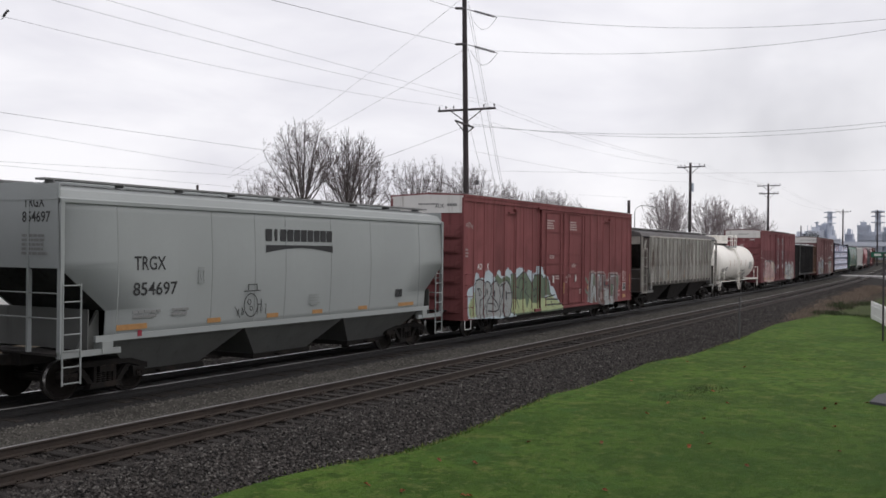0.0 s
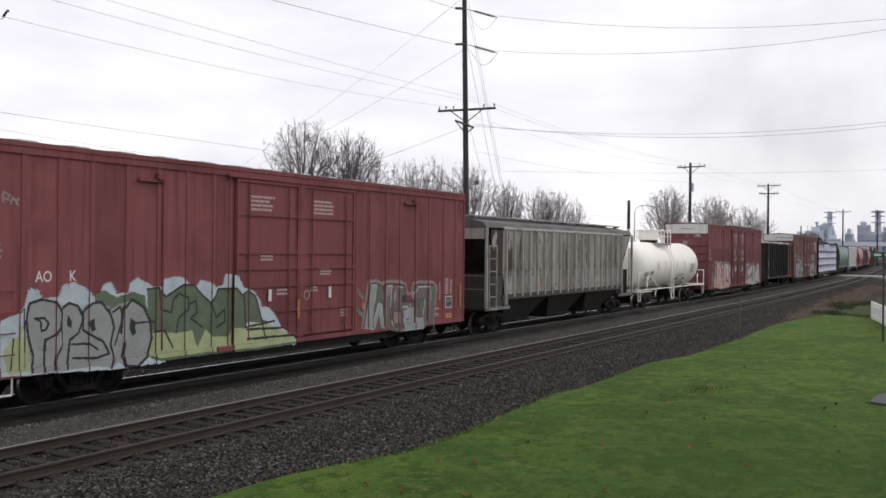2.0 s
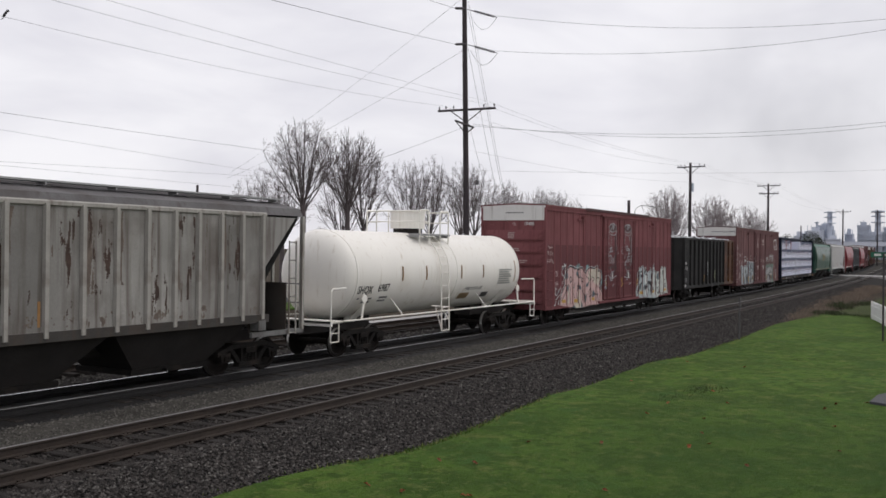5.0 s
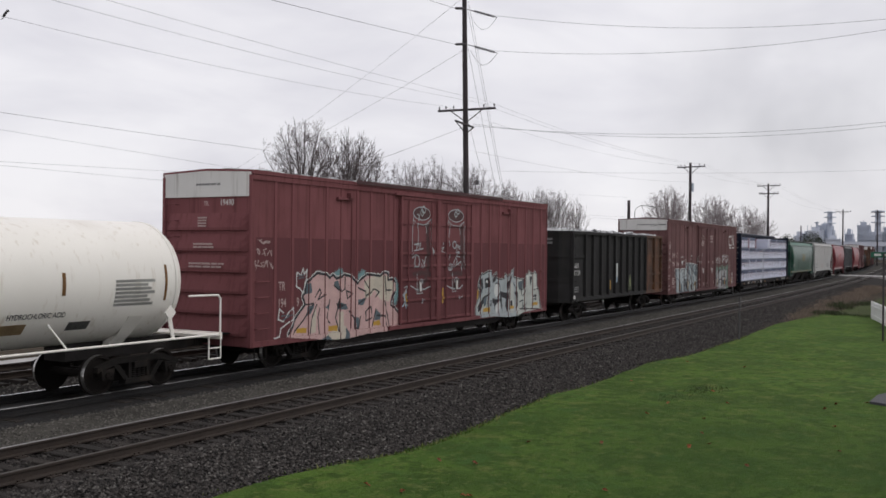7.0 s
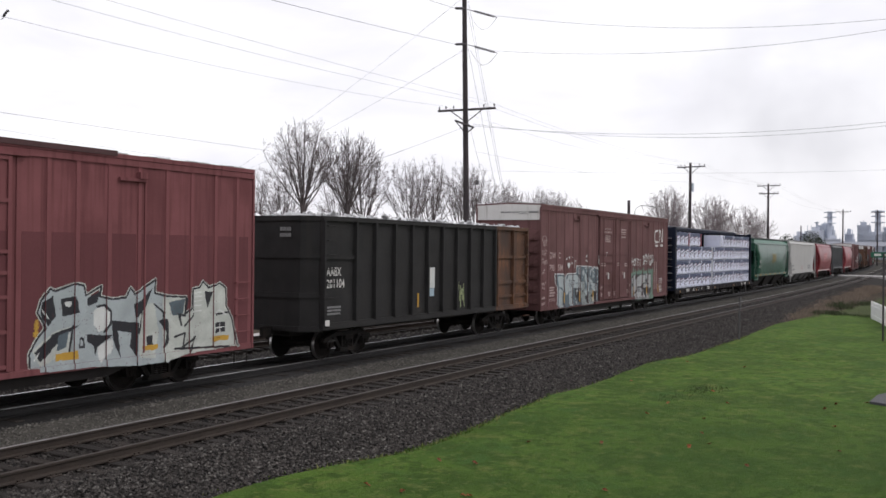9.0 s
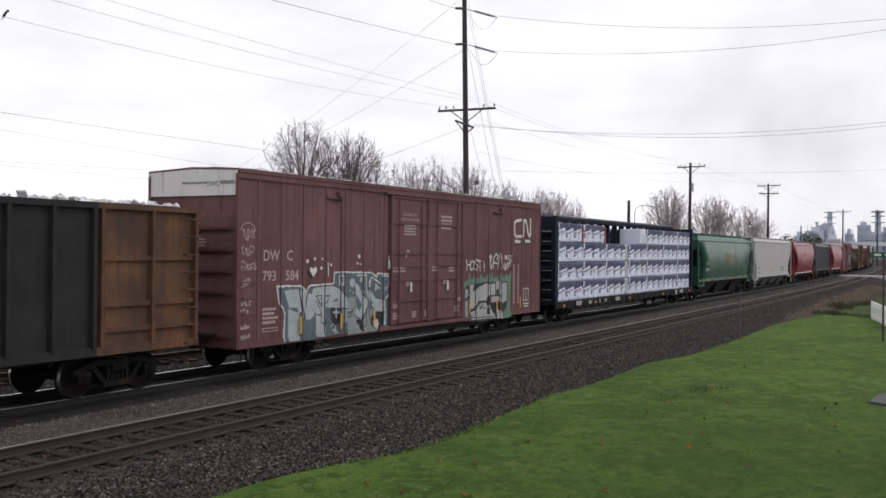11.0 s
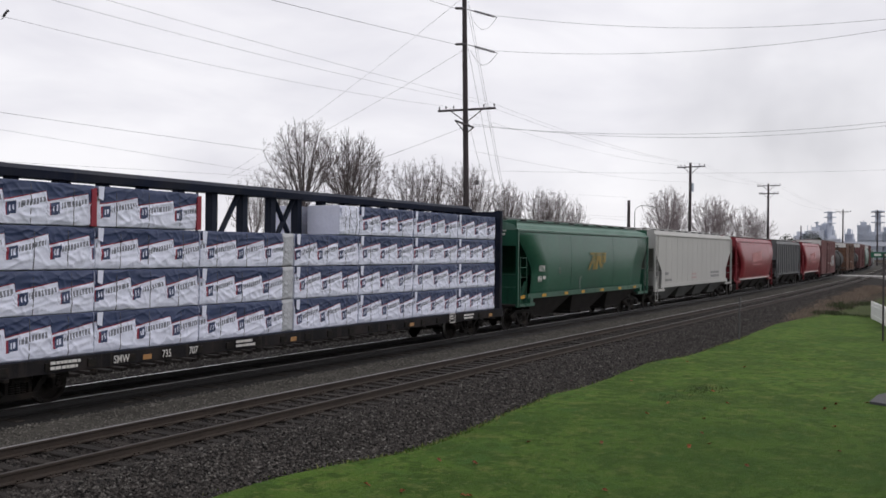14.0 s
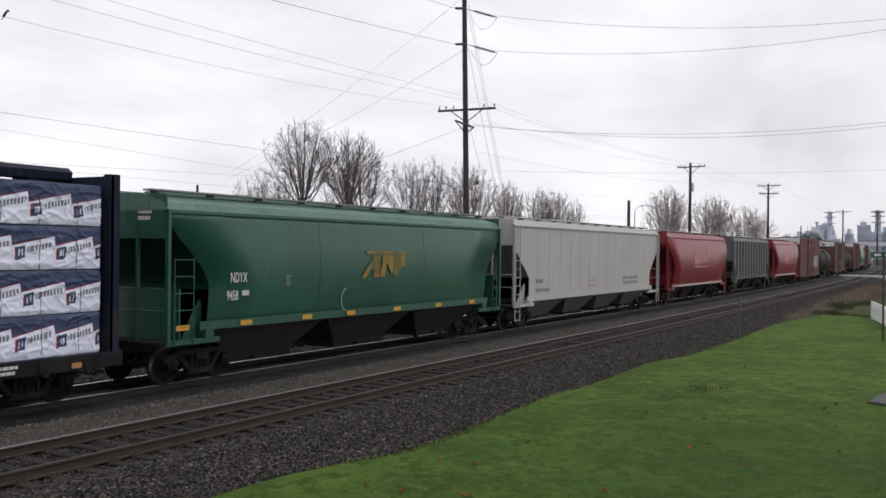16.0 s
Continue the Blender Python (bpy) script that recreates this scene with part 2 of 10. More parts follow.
    sill_soot=dict(color=(0.014, 0.013, 0.015), rough=0.8, spec=0.15, vary=0.4, scale=1.5, dirt=(0.032, 0.026, 0.024), dirt_amount=0.35, streak=0.4),
    oil_shade_bed=dict(color=(0.01, 0.009, 0.009), rough=0.8, vary=0.3, scale=1.0, fine=24.0, bump=0.8),
    rail_black=dict(color=(0.010, 0.009, 0.009), rough=0.6, vary=0.3, scale=2.0),
    emblem_yellow=dict(color=(0.25, 0.175, 0.03), rough=0.5, vary=0.2, scale=2.0, bump=0.0),
    emblem_rose=dict(color=(0.50, 0.22, 0.22), rough=0.5, vary=0.15, scale=2.0, bump=0.0),
    seam_grey=dict(color=(0.26, 0.275, 0.27), rough=0.6, vary=0.1, scale=2.0, bump=0.0),
    strap=dict(color=(0.07, 0.07, 0.08), rough=0.5, vary=0.1),
    scrap=dict(color=(0.55, 0.55, 0.56), rough=0.6, vary=0.3, scale=3.0, bump=0.3, per_island=0.6),
    paint_black=dict(color=(0.022, 0.022, 0.024), rough=0.6, vary=0.2, scale=3.0, bump=0.0),
    paint_white=dict(color=(0.60, 0.58, 0.56), rough=0.6, vary=0.1, scale=3.0, bump=0.0),
    paint_faint=dict(color=(0.20, 0.20, 0.20), rough=0.6, vary=0.1, scale=3.0, bump=0.0),
    paint_rose=dict(color=(0.40, 0.30, 0.285), rough=0.6, vary=0.1, scale=3.0, bump=0.0),
    paint_yellow=dict(color=(0.55, 0.30, 0.035), rough=0.5, vary=0.15, scale=6.0, bump=0.0),
    paint_amber=dict(color=(0.36, 0.19, 0.07), rough=0.5, vary=0.2, scale=6.0, bump=0.0),
    spray_white=dict(color=(0.62, 0.63, 0.61), rough=0.6, vary=0.14, scale=2.5, bump=0.0),
    spray_cloud=dict(color=(0.42, 0.49, 0.53), rough=0.6, vary=0.14, scale=2.5, bump=0.0),
    faded_amber=dict(color=(0.42, 0.30, 0.17), rough=0.6, vary=0.2, scale=4.0, bump=0.0),
    stencil_dark=dict(color=(0.16, 0.16, 0.155), rough=0.6, vary=0.3, scale=8.0, bump=0.0),
    spray_pale=dict(color=(0.50, 0.52, 0.48), rough=0.6, vary=0.2, scale=2.5, bump=0.0),
    spray_silver=dict(color=(0.27, 0.28, 0.275), rough=0.45, vary=0.14, scale=2.5, bump=0.0),
    spray_steel=dict(color=(0.25, 0.275, 0.27), rough=0.5, vary=0.16, scale=2.5, bump=0.0),
    spray_mist=dict(color=(0.36, 0.36, 0.36), rough=0.5, vary=0.18, scale=2.5, bump=0.0),
    spray_dusk=dict(color=(0.155, 0.115, 0.11), rough=0.6, vary=0.25, scale=2.5, bump=0.0),
    spray_sky=dict(color=(0.33, 0.43, 0.5), rough=0.6, vary=0.14, scale=2.5, bump=0.0),
    spray_lime=dict(color=(0.35, 0.40, 0.21), rough=0.6, vary=0.16, scale=2.5, bump=0.0),
    spray_moss=dict(color=(0.10, 0.135, 0.085), rough=0.6, vary=0.2, scale=2.5, bump=0.0),
    spray_pink=dict(color=(0.56, 0.37, 0.35), rough=0.6, vary=0.14, scale=2.5, bump=0.0),
    spray_sand=dict(color=(0.56, 0.50, 0.41), rough=0.6, vary=0.16, scale=2.5, bump=0.0),
    spray_gold=dict(color=(0.50, 0.29, 0.04), rough=0.6, vary=0.14, scale=2.5, bump=0.0),
    spray_teal=dict(color=(0.17, 0.30, 0.31), rough=0.6, vary=0.14, scale=2.5, bump=0.0),
    spray_black=dict(color=(0.02, 0.02, 0.025), rough=0.6, vary=0.2, scale=2.5, bump=0.0),
).items():
    M[key] = mat(key, **args)



def turf(name, deep, mid, blue, yellow, rough, bump, darken=0.5):
    """Mown winter grass: broad drifts of deep and fresh green, mossy blue-green patches, thin yellow wear and fine grain."""
    m = bpy.data.materials.new(name)
    m.use_nodes = True
    nt = m.node_tree
    b = nt.nodes["Principled BSDF"]
    b.inputs["Roughness"].default_value, b.inputs["Specular IOR Level"].default_value = rough, 0.1
    tc = nt.nodes.new("ShaderNodeTexCoord")

    def patches(scale, lo, hi, most, shift):
        mp = nt.nodes.new("ShaderNodeMapping")
        mp.inputs["Location"].default_value = (shift, shift * 1.7, 0.0)
        nt.links.new(tc.outputs["Object"], mp.inputs["Vector"])
        n = nt.nodes.new("ShaderNodeTexNoise")
        n.inputs["Scale"].default_value, n.inputs["Detail"].default_value, n.inputs["Roughness"].default_value = scale, 5.0, 0.6
        nt.links.new(mp.outputs[0], n.inputs["Vector"])
        r = nt.nodes.new("ShaderNodeMapRange")
        for key, v in zip(("From Min", "From Max", "To Min", "To Max"), (lo, hi, 0.0, most)):
            r.inputs[key].default_value = v
        nt.links.new(n.outputs[0], r.inputs[0])
        return r.outputs[0]
    col = None
    for colour, fac in ((mid, patches(0.45, 0.34, 0.58, 1.0, 3.0)), (blue, patches(0.9, 0.50, 0.68, 0.75, 11.0)), (yellow, patches(1.7, 0.53, 0.70, 0.8, 23.0)), (deep, patches(3.2, 0.50, 0.59, 0.9, 31.0)), (yellow, patches(6.0, 0.56, 0.68, 0.75, 41.0)), (deep, patches(24.0, 0.50, 0.66, 0.8, 53.0))):
        mix = nt.nodes.new("ShaderNodeMixRGB")
        nt.links.new(fac, mix.inputs[0])
        if col is None:
            mix.inputs[1].default_value = (*deep, 1)
        else:
            nt.links.new(col, mix.inputs[1])
        mix.inputs[2].default_value = (*colour, 1)
        col = mix.outputs[0]
    # the grass turns darker towards one spot
    gap = nt.nodes.new("ShaderNodeVectorMath")
    gap.operation = "DISTANCE"
    gap.inputs[1].default_value = (17.0, 1.0, -0.5)
    nt.links.new(tc.outputs["Object"], gap.inputs[0])
    dark_spot = nt.nodes.new("ShaderNodeMapRange")
    for key, v in zip(("From Min", "From Max", "To Min", "To Max"), (3.0, 10.0, darken, 0.0)):
        dark_spot.inputs[key].default_value = v
    nt.links.new(gap.outputs["Value"], dark_spot.inputs[0])
    mix = nt.nodes.new("ShaderNodeMixRGB")
    nt.links.new(dark_spot.outputs[0], mix.inputs[0])
    nt.links.new(col, mix.inputs[1])
    mix.inputs[2].default_value = (0.030, 0.062, 0.012, 1)
    col = mix.outputs[0]
    nt.links.new(col, b.inputs["Base Color"])
    if bump:
        bp = nt.nodes.new("ShaderNodeBump")
        bp.inputs["Strength"].default_value, bp.inputs["Distance"].default_value = bump, 0.02
        nt.links.new(patches(22.0, 0.3, 0.7, 1.0, 5.0), bp.inputs["Height"])
        nt.links.new(bp.outputs[0], b.inputs["Normal"])
    return m


DEEP, FRESH, MOSSY, WORN = (0.040, 0.076, 0.014), (0.080, 0.140, 0.024), (0.046, 0.106, 0.026), (0.140, 0.158, 0.046)
M["lawn"] = turf("lawn", DEEP, FRESH, MOSSY, WORN, 0.95, 0.9)
M["verge"] = turf("verge", (0.040, 0.052, 0.020), (0.060, 0.082, 0.026), (0.055, 0.060, 0.030), (0.10, 0.095, 0.05), 0.95, 0.9, 0.0)
M["blade"] = turf("blade", DEEP, FRESH, MOSSY, WORN, 0.85, 0.0)
leaf_nodes = M["blade"].node_tree
leaf_out = leaf_nodes.nodes["Material Output"]
leaf_bsdf = leaf_nodes.nodes["Principled BSDF"]
leaf_thin = leaf_nodes.nodes.new("ShaderNodeBsdfTranslucent")
leaf_mix = leaf_nodes.nodes.new("ShaderNodeMixShader")
leaf_mix.inputs[0].default_value = 0.5
leaf_nodes.links.new(leaf_bsdf.inputs["Base Color"].links[0].from_socket, leaf_thin.inputs["Color"])
leaf_nodes.links.new(leaf_bsdf.outputs[0], leaf_mix.inputs[1])
leaf_nodes.links.new(leaf_thin.outputs[0], leaf_mix.inputs[2])
leaf_nodes.links.new(leaf_mix.outputs[0], leaf_out.inputs["Surface"])

# ---------------------------------------------------------------- mesh helpers


def box(bm, x0, x1, y0, y1, z0, z1):
    v = [bm.verts.new((x, y, z)) for z in (z0, z1) for x, y in ((x0, y0), (x1, y0), (x1, y1), (x0, y1))]
    for q in ((3, 2, 1, 0), (4, 5, 6, 7), (0, 1, 5, 4), (1, 2, 6, 5), (2, 3, 7, 6), (3, 0, 4, 7)):
        bm.faces.new([v[i] for i in q])
    return v


def tube(bm, a, z, r, n=6, r2=None):
    a, z = Vector(a), Vector(z)
    d = (z - a).normalized()
    side = d.orthogonal().normalized()
    up = d.cross(side)
    rings = []
    for p, rad in ((a, r), (z, r if r2 is None else r2)):
        rings.append([bm.verts.new(p + rad * (math.cos(k * math.tau / n) * side + math.sin(k * math.tau / n) * up)) for k in range(n)])
    for k in range(n):
        bm.faces.new((rings[0][k], rings[0][(k + 1) % n], rings[1][(k + 1) % n], rings[1][k]))
    bm.faces.new(rings[0][::-1])
    bm.faces.new(rings[1])


def pipe(bm, points, r, n=6):
    for a, z in zip(points, points[1:]):
        tube(bm, a, z, r, n)


def prism(bm, outline, axis, lo, hi):
    """Extrudes a 2D outline (counter-clockwise) along axis x, y or z."""
    def put(p, h):
        return {"x": (h, p[0], p[1]), "y": (p[0], h, p[1]), "z": (p[0], p[1], h)}[axis]
    a = [bm.verts.new(put(p, lo)) for p in outline]
    z = [bm.verts.new(put(p, hi)) for p in outline]
    n = len(outline)
    bm.faces.new(a[::-1])
    bm.faces.new(z)
    for i in range(n):
        bm.faces.new((a[i], a[(i + 1) % n], z[(i + 1) % n], z[i]))


def loft(bm, rings, caps=True):
    made = [[bm.verts.new(p) for p in ring] for ring in rings]
    n = len(made[0])
    for a, z in zip(made, made[1:]):
        for i in range(n):
            bm.faces.new((a[i], a[(i + 1) % n], z[(i + 1) % n], z[i]))
    if caps:
        bm.faces.new(made[0][::-1])
        bm.faces.new(made[-1])


def mesh_of(name, bm, material, smooth=False):
    bmesh.ops.recalc_face_normals(bm, faces=bm.faces)
    me = bpy.data.meshes.new(name)
    bm.to_mesh(me)
    bm.free()
    for one in material if isinstance(material, (list, tuple)) else [material]:
        me.materials.append(one)
    if smooth:
        me.shade_smooth()
    return me


def part(name, bm, material, parent, label="", smooth=False, at=None):
    ob = new(name, mesh_of(name, bm, material, smooth) if isinstance(bm, bmesh.types.BMesh) else bm)
    ob.parent = parent
    if at:
        ob.location = at
    if label:
        ob["label"] = label
    return ob


def thing(name, label, category, group="", kind="", at=(0, 0, 0)):
    ob = new(name)
    ob.empty_display_size = 0.3
    ob.location = at
    return tagged(ob, label, category, group, kind)


def soften(bm, width, segments=2):
    bmesh.ops.bevel(bm, geom=list(bm.edges), offset=width, segments=segments, affect="EDGES", profile=0.7)


def single(name, bm, material, label="", category="", group="", kind="", smooth=False):
    return tagged(new(name, mesh_of(name, bm, material, smooth)), label, category, group, kind)


def raw(name, verts, faces, material, slots=None):
    me = bpy.data.meshes.new(name)
    me.from_pydata(verts, [], faces)
    for one in material if isinstance(material, (list, tuple)) else [material]:
        me.materials.append(one)
    if slots is not None:
        me.polygons.foreach_set("material_index", slots)
    me.update()
    return me


LETTER = {}


def lettering(text, size):
    """Flat letters as a mesh, standing in the x-z plane, baseline at z = 0, from x = 0."""
    if (text, size) not in LETTER:
        cu = bpy.data.curves.new("lettering", "FONT")
        cu.body, cu.size, cu.resolution_u, cu.offset = text, size, 3, size * 0.012
        ob = new("lettering", cu)
        me = bpy.data.meshes.new_from_object(ob.evaluated_get(bpy.context.evaluated_depsgraph_get()))
        bpy.data.objects.remove(ob)
        me.transform(Matrix.Rotation(radians(90), 4, "X"))
        LETTER[(text, size)] = me
    return LETTER[(text, size)].copy()


def words(text, x, y, z, height, material, parent, squeeze=0.85, facing="side"):
    me = lettering(text, height * 1.37)
    me.transform(Matrix.Diagonal((squeeze, 1, 1, 1)))
    if facing == "end":
        me.transform(Matrix.Rotation(radians(-90), 4, "Z"))
    me.materials.clear()
    me.materials.append(material)
    return part("marking", me, None, parent, at=(x, y, z))


def text_bars(x, y, z, width, height, rows, material, parent, seed=1, facing="side"):
    """Small writing that cannot be read: rows of short bars."""
    rng = random.Random(seed)
    bm = bmesh.new()
    pitch = height / rows
    for k in range(rows):
        p, stop = 0.0, width * rng.uniform(0.75, 1.0)
        while p < stop:
            w = min(rng.uniform(0.06, 0.22) * width, stop - p)
            a, b, top = p, p + w * 0.86, z + height - k * pitch
            if facing == "side":
                box(bm, x + a, x + b, y - 0.003, y, top - 0.6 * pitch, top)
            else:
                box(bm, x - 0.003, x, y - b, y - a, top - 0.6 * pitch, top)
            p += w
    return tagged(part("stencil", bm, material, parent), kind="stuff")

# ---------------------------------------------------------------- lines of the railway
NEAR, MID, FAR = 12.64, 17.269, 22.0          # centre lines of the three tracks
SPEED = 9.25                                   # the train, metres a second


def bend(s):
    return 0.00016 * max(0.0, s - 50.0) ** 2


def heading(s):
    return math.degrees(math.atan(0.00032 * max(0.0, s - 50.0)))


def sweep(name, outline, centre, offset, z0, material, parent, start=-45.0, stop=430.0, step=5.0, label=""):
    """An outline (across, up) swept along a track, offset from its centre line."""
    n = int((stop - start) / step) + 1
    verts, faces, k = [], [], len(outline)
    for i in range(n):
        s = start + i * step
        for a, b in outline:
            verts.append((s, centre + offset + bend(s) + a, z0 + b))
    for i in range(n - 1):
        for j in range(k):
            faces.append((i * k + j, (i + 1) * k + j, (i + 1) * k + (j + 1) % k, i * k + (j + 1) % k))
    return part(name, raw(name, verts, faces, material), None, parent, label)


def moved(s0, length, t):
    s = s0 - SPEED * t
    return pose(s, MID + bend(s + length / 2) - 0.5 * length * math.tan(radians(heading(s + length / 2))), 0, 0, 0, heading(s + length / 2))


ROLLING = []        # (thing, start, length, offset)
WHEELSETS = []


def wheel_mesh():
    bm = bmesh.new()
    n = 28
    for side in (-1, 1):
        # tread, flange and dished plate, turned about the y axis
        rim = [(0.685, 0.10), (0.70, 0.40), (0.69, 0.455), (0.715, 0.455), (0.725, 0.425), (0.82, 0.42), (0.82, 0.36), (0.765, 0.33), (0.785, 0.14), (0.83, 0.12), (0.83, 0.0)]
        rings = [[bm.verts.new((r * math.cos(k * math.tau / n), side * y, r * math.sin(k * math.tau / n))) for k in range(n)] for y, r in rim[:-1]]
        for i, (a, z) in enumerate(zip(rings, rings[1:])):
            for k in range(n):
                f = bm.faces.new((a[k], a[(k + 1) % n], z[(k + 1) % n], z[k]))
                f.material_index = 1 if i == 4 else 0
        bm.faces.new(rings[0]), bm.faces.new(rings[-1])
        tube(bm, (0, side * 0.82, 0), (0, side * 1.14, 0), 0.09, 12)
        for k in range(3):
            a = k * math.tau / 3
            tube(bm, (0.05 * math.cos(a), side * 1.13, 0.05 * math.sin(a)), (0.05 * math.cos(a), side * 1.17, 0.05 * math.sin(a)), 0.02, 6)
    tube(bm, (0, -0.7, 0), (0, 0.7, 0), 0.085, 10)
    return mesh_of("wheelset", bm, [M["wheel_steel"], M["bright_tread"]])


def sideframe_mesh(sgn):
    bm = bmesh.new()
    y0, y1 = (-1.08, -0.93) if sgn < 0 else (0.93, 1.08)
    upper = [(-1.16, 0.50), (-1.16, 0.62), (-0.62, 0.78), (0.62, 0.78), (1.16, 0.62), (1.16, 0.50), (0.98, 0.56), (0.60, 0.66), (-0.60, 0.66), (-0.98, 0.56)]
    prism(bm, upper[::-1], "y", y0, y1)
    for side in (-1, 1):
        for shape in ([(0.72, 0.63), (0.56, 0.63), (0.28, 0.28), (0.42, 0.28)], [(0.22, 0.3), (0.30, 0.3), (0.30, 0.68), (0.22, 0.68)]):
            prism(bm, [(side * a, b) for a, b in shape], "y", y0 + 0.02, y1 - 0.02)
        prism(bm, [(side * a, b) for a, b in [(0.76, 0.34), (1.04, 0.34), (1.08, 0.55), (0.72, 0.58)]], "y", y0 - 0.02, y1 - 0.03)
    prism(bm, [(-0.44, 0.20), (0.44, 0.20), (0.40, 0.31), (-0.40, 0.31)], "y", y0 - 0.02, y1 + 0.02)
    return mesh_of("side_frame", bm, M["truck_iron"])


def spring_mesh():
    bm = bmesh.new()
    for y in (-1.02, 1.02):
        for x in (-0.13, 0.0, 0.13):
            for k in range(5):
                z = 0.31 + k * 0.045
                tube(bm, (x, y, z), (x, y, z + 0.028), 0.058, 8)
    box(bm, -0.19, 0.19, -1.12, 1.12, 0.53, 0.66)
    box(bm, -0.15, 0.15, -0.9, 0.9, 0.45, 0.74)
    for x in (-0.45, 0.45):
        box(bm, x - 0.06, x + 0.06, -0.85, 0.85, 0.36, 0.47)
    return mesh_of("bolster", bm, M["truck_iron"])


WHEEL, FRAMES, BOLSTER = wheel_mesh(), (sideframe_mesh(-1), sideframe_mesh(1)), spring_mesh()


def trucks(car, xs, near=True):
    for x in xs:
        truck = part("truck", BOLSTER, None, car, "black cast-iron truck with sooty side frames", at=(x, 0, 0))
        for frame_mesh in FRAMES:
            part("side_frame", frame_mesh, None, truck)
        for dx in (-0.89, 0.89):
            ws = part("wheelset", WHEEL, None, truck, at=(dx, 0, 0.43))
            if near:
                WHEELSETS.append(ws)


def couplers(car, length, z=0.88):
    for x, sgn in ((0.0, -1), (length, 1)):
        bm = bmesh.new()
        box(bm, min(x, x + sgn * 0.45), max(x, x + sgn * 0.45), -0.09, 0.09, z - 0.12, z + 0.1)
        prism(bm, [(x + sgn * 0.45, -0.14), (x + sgn * 0.78, -0.10), (x + sgn * 0.78, 0.02), (x + sgn * 0.62, 0.16), (x + sgn * 0.45, 0.14)], "z", z - 0.16, z + 0.14)
        part("coupler", bm, M["truck_iron"], car)


def ladder(car, x0, x1, y, z0, z1, material, rungs, thick=0.011):
    bm = bmesh.new()
    for x in (x0, x1):
        tube(bm, (x, y, z0), (x, y, z1), thick + 0.006, 6)
    for k in range(rungs):
        z = z0 + 0.04 + (z1 - z0 - 0.08) * k / max(1, rungs - 1)
        tube(bm, (x0, y, z), (x1, y, z), thick, 6)
    return part("ladder", bm, material, car)


FONT = {
    "P": [[(0, 0), (0, 1), (0.8, 0.95), (0.85, 0.6), (0, 0.42)]], "E": [[(0.9, 1), (0, 1), (0, 0), (0.9, 0)], [(0, 0.5), (0.7, 0.5)]],
    "R": [[(0, 0), (0, 1), (0.8, 0.95), (0.85, 0.6), (0, 0.45)], [(0.3, 0.45), (0.95, 0)]], "S": [[(0.9, 0.88), (0.4, 1), (0.05, 0.75), (0.9, 0.35), (0.7, 0), (0, 0.1)]],
    "L": [[(0.05, 1), (0, 0), (0.9, 0.05)]], "O": [[(0.45, 0), (0, 0.25), (0, 0.75), (0.45, 1), (0.9, 0.75), (0.9, 0.25), (0.45, 0)]],
    "H": [[(0, 0), (0, 1)], [(0.9, 0), (0.9, 1)], [(0, 0.5), (0.9, 0.5)]], "A": [[(0, 0), (0.45, 1), (0.9, 0)], [(0.2, 0.35), (0.7, 0.35)]],
    "W": [[(0, 1), (0.2, 0), (0.48, 0.75), (0.75, 0), (0.95, 1)]], "T": [[(0, 1), (0.95, 1)], [(0.48, 1), (0.45, 0)]],
    "D": [[(0, 0), (0, 1), (0.6, 0.95), (0.95, 0.5), (0.6, 0.05), (0, 0)]], "M": [[(0, 0), (0.1, 1), (0.48, 0.4), (0.85, 1), (0.95, 0)]],
    "U": [[(0, 1), (0.05, 0.2), (0.45, 0), (0.85, 0.2), (0.9, 1)]], "!": [[(0.5, 1), (0.4, 0.35)], [(0.38, 0.1), (0.38, 0.0)]],
    "1": [[(0.1, 0), (0, 0.7), (0.4, 1), (0.95, 0.85), (0.8, 0.6)], [(0.1, 0.4), (0.9, 0.3)]], "2": [[(0, 0.8), (0.3, 1), (0.35, 0.3), (0.7, 0), (0.95, 0.4)], [(0.6, 0.9), (0.65, 0.5)]],
    "3": [[(0, 0), (0.35, 0.95), (0.65, 0.6), (0.95, 1)], [(0.5, 0.7), (0.9, 0)]], "4": [[(0.9, 1), (0.2, 0.8), (0.6, 0.4), (0, 0.1)], [(0.6, 0.4), (0.9, 0.0)]],
}


